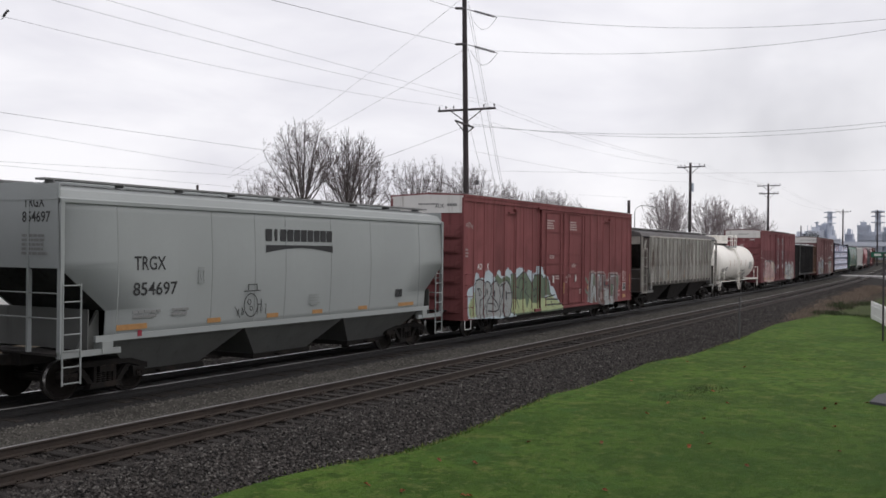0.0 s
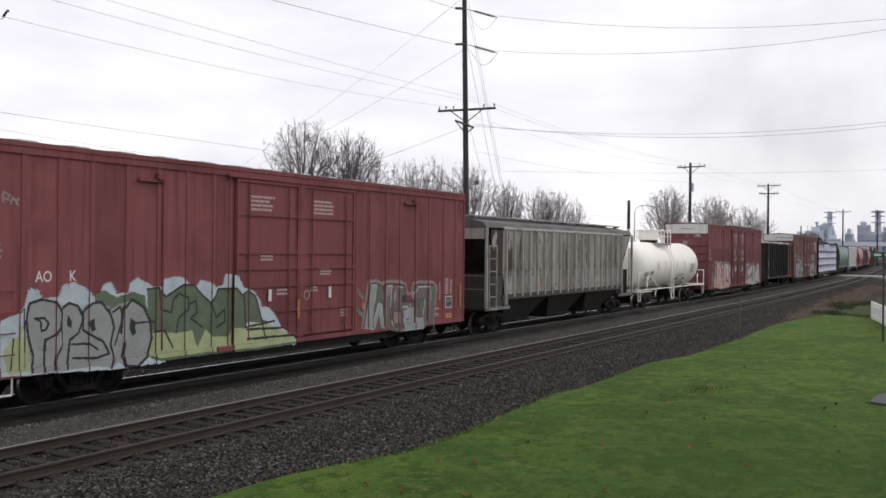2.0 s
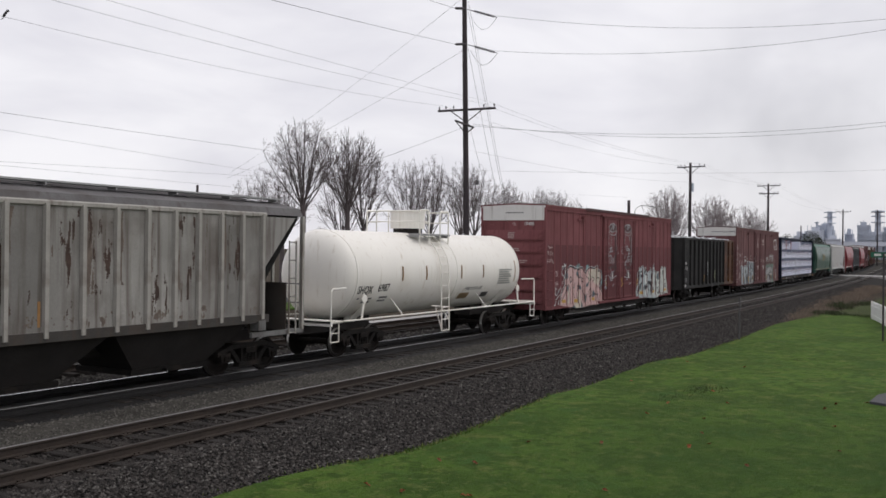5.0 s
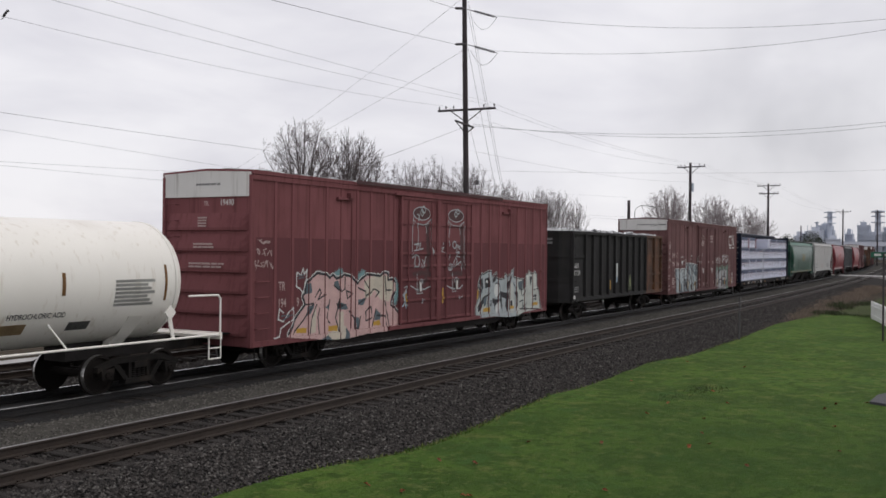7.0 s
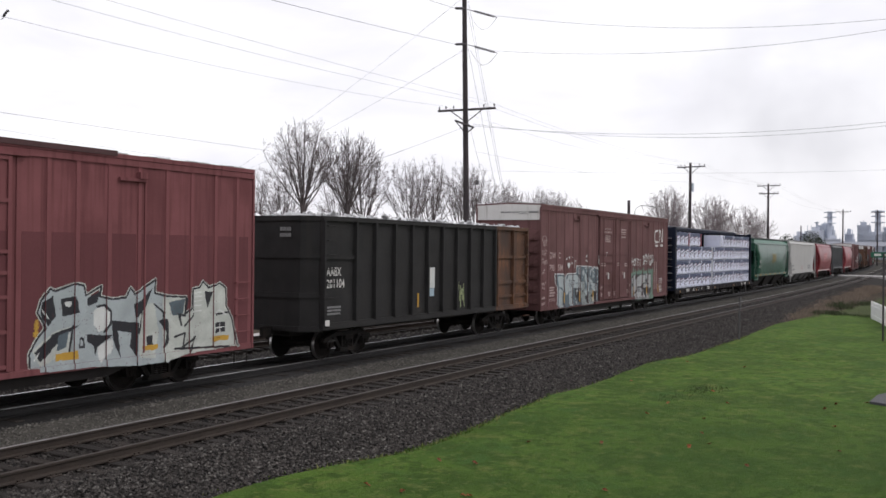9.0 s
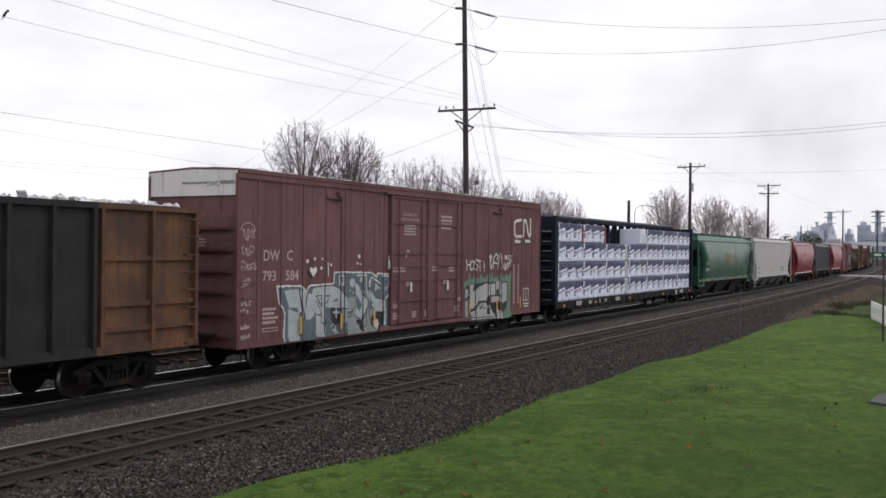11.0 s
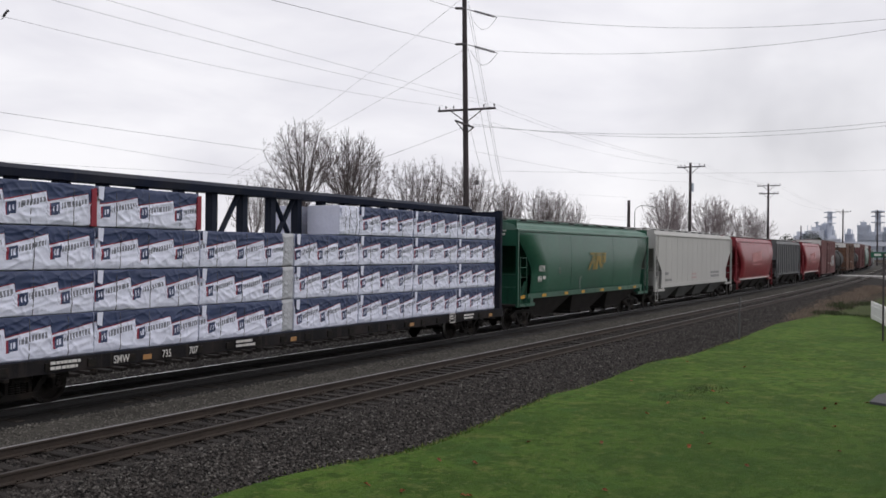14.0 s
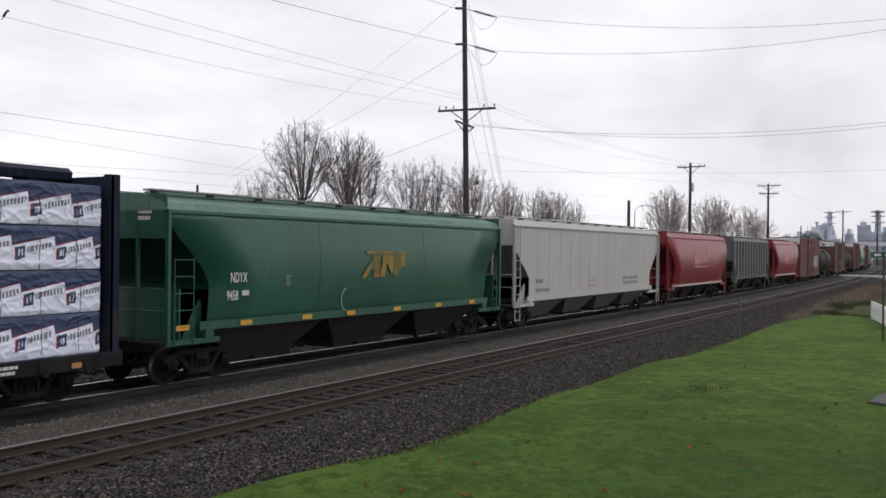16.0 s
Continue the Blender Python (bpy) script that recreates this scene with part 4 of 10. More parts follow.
def covered_hopper(s0, length, label, paint, roof_paint=None, sill=1.27, eave=4.12, top=4.55, cut=(1.15, 2.75, 1.85), bulge=0.07, W=1.53,
                   posts=(), curved=False, bays=3, near=True, trim=None, end_paint=None, slope_paint=None, hatches=True, rim=True, inset=0.0, seams=(), tall_ladder=False, slope=None, plate=0.0, plate_paint=None, sill_paint=None, frame_paint=None, ladder_top=0.0, apron=0.0, group="freight train"):
    """cut: how far the lower corners are set in, and the heights where the slope begins and ends. inset: how far the side starts behind the end frame."""
    car = thing("covered_hopper_car", label, "hopper car", group)
    P = M[paint]
    R = M[roof_paint or paint]
    T = M[trim or paint]
    E = M[end_paint or paint]
    S = M[slope_paint or end_paint or paint]
    F = M[frame_paint or trim or paint]
    d, zh, zl = cut
    zs = sorted(set([zl, zh] + list(np.linspace(sill, eave, 15))))

    def set_in(z):
        if z >= zh:
            return inset
        if z <= zl:
            return inset + d
        f = (zh - z) / (zh - zl)
        return inset + d * (f * f * (3 - 2 * f) if curved else f)

    def half(z):
        f = (z - sill) / (eave - sill)
        return W - 0.06 + bulge * math.sin(f * math.pi)
    # side sheets with a little thickness
    for sgn in (-1, 1):
        bm = bmesh.new()
        grid = []
        for z in zs:
            a, b = set_in(z), length - set_in(z)
            grid.append([bm.verts.new((a + (b - a) * k / 8, sgn * half(z), z)) for k in range(9)])
        for u, v in zip(grid, grid[1:]):
            for k in range(8):
                bm.faces.new((u[k], u[k + 1], v[k + 1], v[k]))
        bmesh.ops.recalc_face_normals(bm, faces=bm.faces)
        bmesh.ops.solidify(bm, geom=list(bm.faces), thickness=0.02 if sgn < 0 else -0.02)
        part("side_sheet", bm, P, car, smooth=bulge > 0)
    # slope sheets that close the ends
    for sgn in (-1, 1):
        bm = bmesh.new()
        rows = []
        for z in zs:
            dx = set_in(z) + 0.03
            if slope:
                dx = float(np.interp(z, [slope[3], slope[1]], [slope[2], slope[0]]))
            x = dx if sgn < 0 else length - dx
            rows.append([bm.verts.new((x, -half(z) + 0.03, z)), bm.verts.new((x, half(z) - 0.03, z))])
        for u, v in zip(rows, rows[1:]):
            bm.faces.new((u[0], u[1], v[1], v[0]))
        bmesh.ops.solidify(bm, geom=list(bm.faces), thickness=0.02)
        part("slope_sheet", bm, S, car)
    # roof, rim, running board and hatch covers
    bm = bmesh.new()
    yw = half(eave)
    prism(bm, [(-yw - 0.02, eave), (yw + 0.02, eave), (yw - 0.10, eave + 0.20), (0.62, top - 0.06), (-0.62, top - 0.06), (-yw + 0.10, eave + 0.20)], "x", 0.0, length)
    part("roof", bm, R, car)
    if rim:
        for sgn in (-1, 1):
            bm = bmesh.new()
            prism(bm, [(sgn * (yw - 0.01), eave - 0.09), (sgn * (yw + 0.045), eave - 0.05), (sgn * (yw + 0.045), eave + 0.02), (sgn * (yw - 0.01), eave + 0.05)], "x", inset, length - inset)
            part("top_rim", bm, R if trim is None else T, car)
    for sgn in (-1, 1):
        bm = bmesh.new()
        box(bm, 0.1, length - 0.1, sgn * 0.78 - 0.16, sgn * 0.78 + 0.16, top - 0.01, top + 0.03)
        x = 0.3
        while x < length - 0.2:
            box(bm, x, x + 0.03, sgn * 0.78 - 0.16, sgn * 0.78 + 0.12, top - 0.07, top - 0.01)
            x += 1.8
        part("running_board", bm, M["walkway"] if paint in ("green", "light_grey") else M["galvanised"], car)
    if hatches:
        bm = bmesh.new()
        box(bm, 0.9, length - 0.9, -0.36, 0.36, top - 0.06, top - 0.0)
        hatch_bm = bmesh.new()
        prism(hatch_bm, [(-0.34, 0.0), (0.34, 0.0), (0.26, 0.045), (-0.26, 0.045)], "x", -1.0, 1.0)
        hatch_me = mesh_of("hatch_cover", hatch_bm, R)
        for x in np.arange(2.0, length - 1.6, 2.15):
            part("hatch_cover", hatch_me, None, car, at=(float(x), 0, top))
        part("hatch_coaming", bm, R, car)
    # side sill, seams and posts
    for sgn in (-1, 1):
        bm = bmesh.new()
        box(bm, inset + d - 0.25, length - inset - d + 0.25, sgn * (half(sill) + 0.02) - 0.03, sgn * (half(sill) + 0.02) + 0.03, sill - (0.05 if paint == "light_grey" else 0.10), sill + (0.08 if paint == "light_grey" else 0.10))
        part("side_sill", bm, M[sill_paint] if sill_paint else T, car)
    for x in seams:
        bm = bmesh.new()
        for a, b in zip(zs, zs[1:]):
            if set_in(a) < x < length - set_in(a) and set_in(b) < x < length - set_in(b):
                prism(bm, [(-half(a) - 0.006, a), (-half(b) - 0.006, b), (-half(b) + 0.01, b), (-half(a) + 0.01, a)], "x", x, x + 0.028)
        part("weld_seam", bm, M["seam_grey"] if paint == "light_grey" else T, car)
    if posts:
        bm = bmesh.new()
        prism(bm, [(-0.06, 0.0), (0.06, 0.0), (0.045, -0.09), (-0.045, -0.09)][::-1], "z", sill - 0.02, eave - 0.02)
        me = mesh_of("side_post", bm, T)
        for x in posts:
            part("side_post", me, None, car, at=(x, -half(sill) + 0.005, 0))
    # bays that taper to the outlet gates
    zone0, zone1 = inset + d + 0.2, length - inset - d - 0.2
    bay = (zone1 - zone0) / bays
    bm = bmesh.new()
    w0, w1 = bay * 0.5 - 0.02, bay * 0.26
    loft(bm, [[(-w0, -1.40, sill), (w0, -1.40, sill), (w0, 1.40, sill), (-w0, 1.40, sill)],
              [(-w0 * 0.97, -1.36, sill - 0.12), (w0 * 0.97, -1.36, sill - 0.12), (w0 * 0.97, 1.36, sill - 0.12), (-w0 * 0.97, 1.36, sill - 0.12)],
              [(-w1, -0.85, 0.44), (w1, -0.85, 0.44), (w1, 0.85, 0.44), (-w1, 0.85, 0.44)]])
    # bays of the grey cars carry the underbody shade in their colour
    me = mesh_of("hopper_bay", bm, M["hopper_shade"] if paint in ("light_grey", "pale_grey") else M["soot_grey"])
    gate_bm = bmesh.new()
    box(gate_bm, -w1 - 0.1, w1 + 0.1, -0.9, 0.9, 0.32, 0.44)
    tube(gate_bm, (-0.3, -1.05, 0.38), (-0.3, 1.05, 0.38), 0.03, 8)
    gate_me = mesh_of("outlet_gate", gate_bm, M["truck_iron"])
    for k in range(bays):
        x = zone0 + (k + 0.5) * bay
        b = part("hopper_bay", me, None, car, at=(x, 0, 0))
        part("outlet_gate", gate_me, None, b)
    bm = bmesh.new()
    box(bm, 0.05, length - 0.05, -0.28, 0.28, 0.74, 1.02)
    part("centre_sill", bm, M["soot_grey"], car)
    # end frames: platform, corner posts, brace, ladders
    for x, sgn in ((0.0, 1), (length, -1)):
        def span(a, b):
            return min(x + sgn * a, x + sgn * b), max(x + sgn * a, x + sgn * b)
        bm = bmesh.new()
        box(bm, *span(0.0, 0.55), -W + 0.06, W - 0.06, 1.0, 1.05)
        part("end_platform", bm, M["soot_grey"], car)
        for y in (-W + 0.0, W - 0.08):
            bm = bmesh.new()
            box(bm, *span(0.0, inset + d + 0.4), y, y + 0.08, 0.96, 1.08)
            part("end_beam", bm, F, car)
        for y, w in ((-W + 0.03, 0.05), (-0.55, 0.03), (0.55, 0.03), (W - 0.03, 0.05)):
            bm = bmesh.new()
            box(bm, *span(0.0, 0.09), y - w, y + w, 1.05, eave + (0.02 if inset == 0 else 0.0))
            part("end_post", bm, E if abs(y) < 1 else T, car)
        if inset == 0:
            bm = bmesh.new()
            box(bm, *span(0.012, 0.05), -W + 0.07, W - 0.07, apron or zh, top - 0.1)
            part("end_sheet", bm, P, car)
        if plate:
            bm = bmesh.new()
            box(bm, *span(plate, plate + 0.03), -W + 0.08, W - 0.08, 1.06, zl + (0.05 if inset == 0 else 0.4))
            part("shear_plate", bm, M[plate_paint or paint], car)
        # lower slope stiffener
        bm = bmesh.new()
        prism(bm, [(x + sgn * (inset + d * 0.55), 1.06), (x + sgn * (inset + d + 0.2), 1.06), (x + sgn * (inset + d + 0.2), sill + 0.3), (x + sgn * (inset + d), sill + 0.6)], "y", -W + 0.25, -W + 0.32)
        part("gusset", bm, M[plate_paint or end_paint or paint], car)
        lx = span(0.06, 0.50)
        if ladder_top:
            ladder(car, lx[0] + 0.14 * sgn, lx[1] + 0.30 * sgn, -W - 0.02, 0.95, ladder_top, T, 6, thick=0.012 if curved else 0.018)
        else:
            ladder(car, lx[0], lx[1], -W - 0.02, 0.42, eave if tall_ladder else zh - 0.3, F, 12 if tall_ladder else 7, thick=0.015)
        for z in (1.75, 2.25):
            bm = bmesh.new()
            tube(bm, (x + sgn * 0.03, -W + 0.05, z), (x + sgn * 0.03, W - 0.05, z), 0.016, 6)
            part("end_rail", bm, F, car)
        bm = bmesh.new()
        box(bm, *span(d + inset - 0.1, d + inset + 0.18), -W - 0.02, -W + 0.25, sill - 0.30, sill - 0.05)
        part("jacking_pad", bm, F, car)
    couplers(car, length)
    trucks(car, (1.55, length - 1.55), near)
    ROLLING.append((car, s0, length, None))
    return car


def reflector_strips(car, xs, y, z, material="paint_amber", w=0.55, h=0.10, upright=False):
    for x in xs:
        bm = bmesh.new()
        if upright:
            box(bm, x, x + h, y - 0.004, y, z, z + w)
        else:
            box(bm, x, x + w, y - 0.004, y, z, z + h)
        part("reflector", bm, M[material], car)


def tank_car(s0, length, label, paint, radius=1.36, zc=2.42, near=True, frame_paint=None, group="freight train"):
    car = thing("tank_car", label, "tank car", group)
    P, F = M[paint], M[frame_paint or paint]
    a, b = 0.75, length - 0.75
    bm = bmesh.new()
    prof = [(a + 0.66 * (1 - math.sqrt(max(0.0, 1 - f * f))), radius * f) for f in (0.05, 0.2, 0.4, 0.6, 0.75, 0.86, 0.94, 0.985, 1.0)]
    full = prof + [(a + b - x, r) for x, r in prof[::-1]]
    n = 48
    rings = [[(x, r * math.cos(k * math.tau / n), zc + r * math.sin(k * math.tau / n)) for k in range(n)] for x, r in full]
    loft(bm, rings)
    part("tank", bm, P, car, smooth=True)
    mid = (a + b) / 2
    # weld bands
    for x in (a + 0.68, mid + 0.55, b - 0.68):
        bm = bmesh.new()
        loft(bm, [[(xx, rr * math.cos(k * math.tau / n), zc + rr * math.sin(k * math.tau / n)) for k in range(n)] for xx, rr in ((x, radius), (x, radius + 0.012), (x + 0.09, radius + 0.012), (x + 0.09, radius))], caps=False)
        part("band", bm, P, car, smooth=True)
    mo = mid - 0.6
    # manway housing on a set-back collar, top platform with railings
    top = zc + radius
    bm = bmesh.new()
    tube(bm, (mo, 0, top - 0.15), (mo, 0, top + 0.16), 0.50, 24)
    part("housing_collar", bm, M["soot_grey"], car, "dark collar under the valve housing")
    bm = bmesh.new()
    tube(bm, (mo, 0, top + 0.14), (mo, 0, top + 0.70), 0.60, 28)
    tube(bm, (mo, 0, top + 0.70), (mo, 0, top + 0.76), 0.63, 28)
    part("valve_housing", bm, P, car)
    for y0, y1 in ((-1.08, -0.66), (0.66, 1.08)):
        bm = bmesh.new()
        box(bm, mo - 1.0, mo + 1.12, y0, y1, top - 0.10, top - 0.04)
        part("top_platform", bm, M["galvanised"], car)
    for x in (mo - 0.92, mo + 1.0):
        bm = bmesh.new()
        box(bm, x - 0.04, x + 0.04, -1.05, 1.05, top - 0.17, top - 0.10)
        part("platform_bearer", bm, M["galvanised"], car)
    for y in (-1.06, 1.06):
        for x0, x1 in ((mo - 0.95, mo - 0.35), (mo + 0.42, mo + 1.0)):
            bm = bmesh.new()
            pipe(bm, [(x0, y, top - 0.38), (x0, y, top + 0.70), (x0 + 0.05, y, top + 0.75), (x1 - 0.05, y, top + 0.75), (x1, y, top + 0.70), (x1, y, top - 0.38)], 0.026)
            tube(bm, (x0, y, top + 0.36), (x1, y, top + 0.36), 0.02)
            part("railing", bm, P, car)
    for x in (mo - 0.95, mo + 1.0):
        bm = bmesh.new()
        pipe(bm, [(x, -1.06, top + 0.72), (x, 1.06, top + 0.72)], 0.024)
        part("railing", bm, P, car)
        bm = bmesh.new()
        pipe(bm, [(x, -1.06, top + 0.36), (x, 1.06, top + 0.36)], 0.02)
        part("railing", bm, P, car)
    # side ladder that follows the shell, with a braced foot
    lx0, lx1 = mo - 0.14, mo + 0.38
    bm = bmesh.new()
    arc = [(-(radius + 0.10) * math.cos(t), zc + (radius + 0.10) * math.sin(t)) for t in np.linspace(1.15, 0.0, 7)]
    path = arc + [(-radius - 0.10, 1.55), (-radius - 0.12, 0.46)]
    for x in (lx0, lx1):
        pipe(bm, [(x, y, z) for y, z in path], 0.026)
    for y, z in path[1:]:
        tube(bm, (lx0 - 0.03, y, z), (lx1 + 0.03, y, z), 0.02)
    for z in (1.98, 1.25, 0.84):
        tube(bm, (lx0, -radius - 0.11, z), (lx1, -radius - 0.11, z), 0.02)
    pipe(bm, [(lx0 - 0.42, -radius + 0.05, 1.32), (lx1, -radius - 0.12, 1.24)], 0.02)
    pipe(bm, [(lx0 - 0.26, -radius - 0.02, 1.28), (lx0, -radius - 0.12, 0.48)], 0.02)
    pipe(bm, [(lx0 + 0.1, -radius - 0.02, 1.28), (lx1, -radius - 0.12, 0.80)], 0.02)
    part("ladder", bm, P, car)
    # long handrail on brackets
    bm = bmesh.new()
    tube(bm, (0.2, -1.46, 1.12), (length - 0.2, -1.46, 1.12), 0.026, 8)
    tube(bm, (0.2, 1.46, 1.12), (length - 0.2, 1.46, 1.12), 0.026, 8)
    part("handrail", bm, P, car)
    for x in (a + 3.1, b - 3.7):
        bm = bmesh.new()
        tube(bm, (x, -1.46, 1.12), (x - 0.22, -1.15, 1.62), 0.022)
        part("bracket", bm, P, car)
    # stub sills, saddles, end platforms and railings
    for x, sgn in ((0.0, 1), (length, -1)):
        bm = bmesh.new()
        box(bm, min(x, x + sgn * 3.6), max(x, x + sgn * 3.6), -0.34, 0.34, 0.72, 1.10)
        part("stub_sill", bm, M["soot_grey"], car)
        bm = bmesh.new()
        prism(bm, [(-1.15, zc - 0.75), (-0.45, 0.95), (0.45, 0.95), (1.15, zc - 0.75), (0.75, zc - 1.2), (-0.75, zc - 1.2)], "x", x + sgn * 2.2, x + sgn * 2.6)
        part("saddle", bm, F, car)
        bm = bmesh.new()
        box(bm, min(x, x + sgn * 0.62), max(x, x + sgn * 0.62), -1.45, 1.45, 1.08, 1.14)
        box(bm, min(x, x + sgn * 0.08), max(x, x + sgn * 0.08), -1.47, 1.47, 1.0, 1.16)
        part("end_platform", bm, F, car)
        bm = bmesh.new()
        for y in (-1.44, 1.44):
            pipe(bm, [(x + sgn * 0.04, y, 1.12), (x + sgn * 0.04, y, 1.98), (x + sgn * 0.12, y, 2.06), (x + sgn * 0.95, y * 0.9, 2.06)], 0.026)
            pipe(bm, [(x + sgn * 0.02, y, 1.1), (x + sgn * 0.02, y, 0.55), (x + sgn * 0.42, y, 0.55), (x + sgn * 0.42, y, 1.1)], 0.02)
            tube(bm, (x + sgn * 0.02, y, 0.8), (x + sgn * 0.42, y, 0.8), 0.016)
        part("end_railing", bm, F, car)
        bm = bmesh.new()
        prism(bm, [(x + sgn * 1.52, 1.10), (x + sgn * 1.60, 1.10), (x + sgn * 1.75, 1.62), (x + sgn * 1.63, 1.62)][::sgn], "y", -1.45, -1.42)
        prism(bm, [(x + sgn * 1.52, 1.72), (x + sgn * 1.68, 1.55), (x + sgn * 1.84, 1.72), (x + sgn * 1.68, 1.89)][::sgn], "y", -1.47, -1.44)
        for dz in (-0.05, 0.05):
            box(bm, min(x + sgn * 1.56, x + sgn * 1.80), max(x + sgn * 1.56, x + sgn * 1.80), -1.475, -1.468, 1.71 + dz, 1.725 + dz)
        part("placard_holder", bm, P, car, "white diamond placard holder")
    couplers(car, length)
    trucks(car, (2.2, length - 2.2), near)
    ROLLING.append((car, s0, length, None))
    return car


def gondola(s0, length, label, H=4.0, low=0.98, rotary=2.9, group="freight train", near=True):
    car = thing("gondola_car", label, "gondola car", group)
    W = 1.48
    split = length - rotary
    for x0, x1, key, lab in ((0.0, split, "black_steel", ""), (split, length, "orange_brown", "orange-brown painted end section")):
        for y in (-W, W - 0.05):
            bm = bmesh.new()
            box(bm, x0, x1, y, y + 0.05, low, H)
            part("side_sheet", bm, M[key], car, lab)
        for y in (-W - 0.09, W - 0.02):
            for z0, z1 in ((H - 0.02, H + 0.11), (low - 0.04, low + 0.14)):
                bm = bmesh.new()
                box(bm, x0, x1, y, y + 0.11, z0, z1)
                part("side_chord", bm, M[key], car)
    bm = bmesh.new()
    prism(bm, [(-0.06, 0.0), (0.06, 0.0), (0.045, -0.115), (-0.045, -0.115)][::-1], "z", low + 0.1, H)
    post_me = {"black_steel": mesh_of("side_post", bm, M["black_steel"])}
    post_me["orange_brown"] = post_me["black_steel"].copy()
    post_me["orange_brown"].materials[0] = M["orange_brown"]
    for x in [0.07, 1.61, 2.63, 3.72, 4.75, 5.74, 6.73, 7.73, 8.73, 9.73, 10.72] + [split + 0.12, split + 1.5, length - 0.1]:
        part("side_post", post_me["black_steel" if x < split else "orange_brown"], None, car, at=(float(x), -W, 0))
    bm = bmesh.new()
    box(bm, 0.2, 1.75, -W - 0.05, -W, low + 1.92, low + 2.04)
    part("stiffener", bm, M["black_steel"], car)
    for z in (low + 0.42, low + 0.95, low + 1.92):
        bm = bmesh.new()
        box(bm, split + 0.19, length - 0.17, -W - 0.06, -W, z, z + 0.11)
        part("stiffener", bm, M["orange_brown"], car)
    for x, sgn, key in ((0.0, 1, "black_steel"), (length, -1, "orange_brown")):
        # the end stands forward between two slanted corners
        def plan(o, k=0.0):
            return [(x + sgn * 0.07, -W - k), (x - sgn * o, -W + 0.45), (x - sgn * o, W - 0.45), (x + sgn * 0.07, W + k), (x + sgn * 0.07, W - 0.06), (x - sgn * (o - 0.06), W - 0.51), (x - sgn * (o - 0.06), -W + 0.51), (x + sgn * 0.07, -W + 0.06)]
        bm = bmesh.new()
        prism(bm, plan(0.35) if sgn < 0 else plan(0.35)[::-1], "z", low - 0.1, H + 0.1)
        bmesh.ops.recalc_face_normals(bm, faces=bm.faces)
        wall = part("end_wall", bm, M[key], car)
        for z in (low - 0.08, low + 0.85, low + 1.95, H - 0.03):
            bm = bmesh.new()
            prism(bm, plan(0.40, 0.04) if sgn < 0 else plan(0.40, 0.04)[::-1], "z", z, z + 0.14)
            bmesh.ops.recalc_face_normals(bm, faces=bm.faces)
            part("end_rib", bm, M[key], wall)
        bm = bmesh.new()
        for z2 in np.arange(low - 0.35, H - 0.1, 0.4):
            lx = (x + 0.12, x + 0.5) if sgn > 0 else (x - 0.45, x - 0.09)
            pipe(bm, [(lx[0], -W - 0.02, z2), (lx[0], -W - 0.17, z2), (lx[1], -W - 0.17, z2), (lx[1], -W - 0.02, z2)], 0.015)
        part("ladder", bm, M[key], car)
    bm = bmesh.new()
    box(bm, 0.06, length - 0.06, -W + 0.05, W - 0.05, low, low + 0.08)
    box(bm, 0.1, length - 0.1, -0.3, 0.3, 0.7, low)
    part("floor_frame", bm, M["soot_grey"], car)
    couplers(car, length)
    trucks(car, (1.9, length - 1.9), near)
    ROLLING.append((car, s0, length, None))
    return car


def scrap_load(s0, length, H):
    rng = np.random.default_rng(8)
    bm = bmesh.new()
    nx, ny = 44, 9
    grid = [[bm.verts.new((0.12 + (length - 0.24) * i / (nx - 1), -1.38 + 2.76 * j / (ny - 1), H - 0.08 + 0.16 * math.sin(math.pi * j / (ny - 1)) + rng.normal(0, 0.06))) for j in range(ny)] for i in range(nx)]
    for i in range(nx - 1):
        for j in range(ny - 1):
            bm.faces.new((grid[i][j], grid[i + 1][j], grid[i + 1][j + 1], grid[i][j + 1]))
    for k in range(420):
        x, y = rng.uniform(0.3, length - 0.3), rng.uniform(-1.3, 1.3)
        sx, sy, sz = rng.uniform(0.04, 0.22, 3)
        m = Matrix.Translation((x, y, H + 0.03 + rng.uniform(-0.05, 0.08))) @ Euler(rng.uniform(-1, 1, 3)).to_matrix().to_4x4() @ Matrix.Diagonal((sx, sy, sz * 0.4, 1))
        bmesh.ops.create_cube(bm, size=1.0, matrix=m)
    ob = single("scrap_load", bm, M["scrap"], "pale crumpled scrap heaped level with a gondola's rim", "scrap", kind="stuff")
    ROLLING.append((ob, s0, length, (0, 0, 0)))


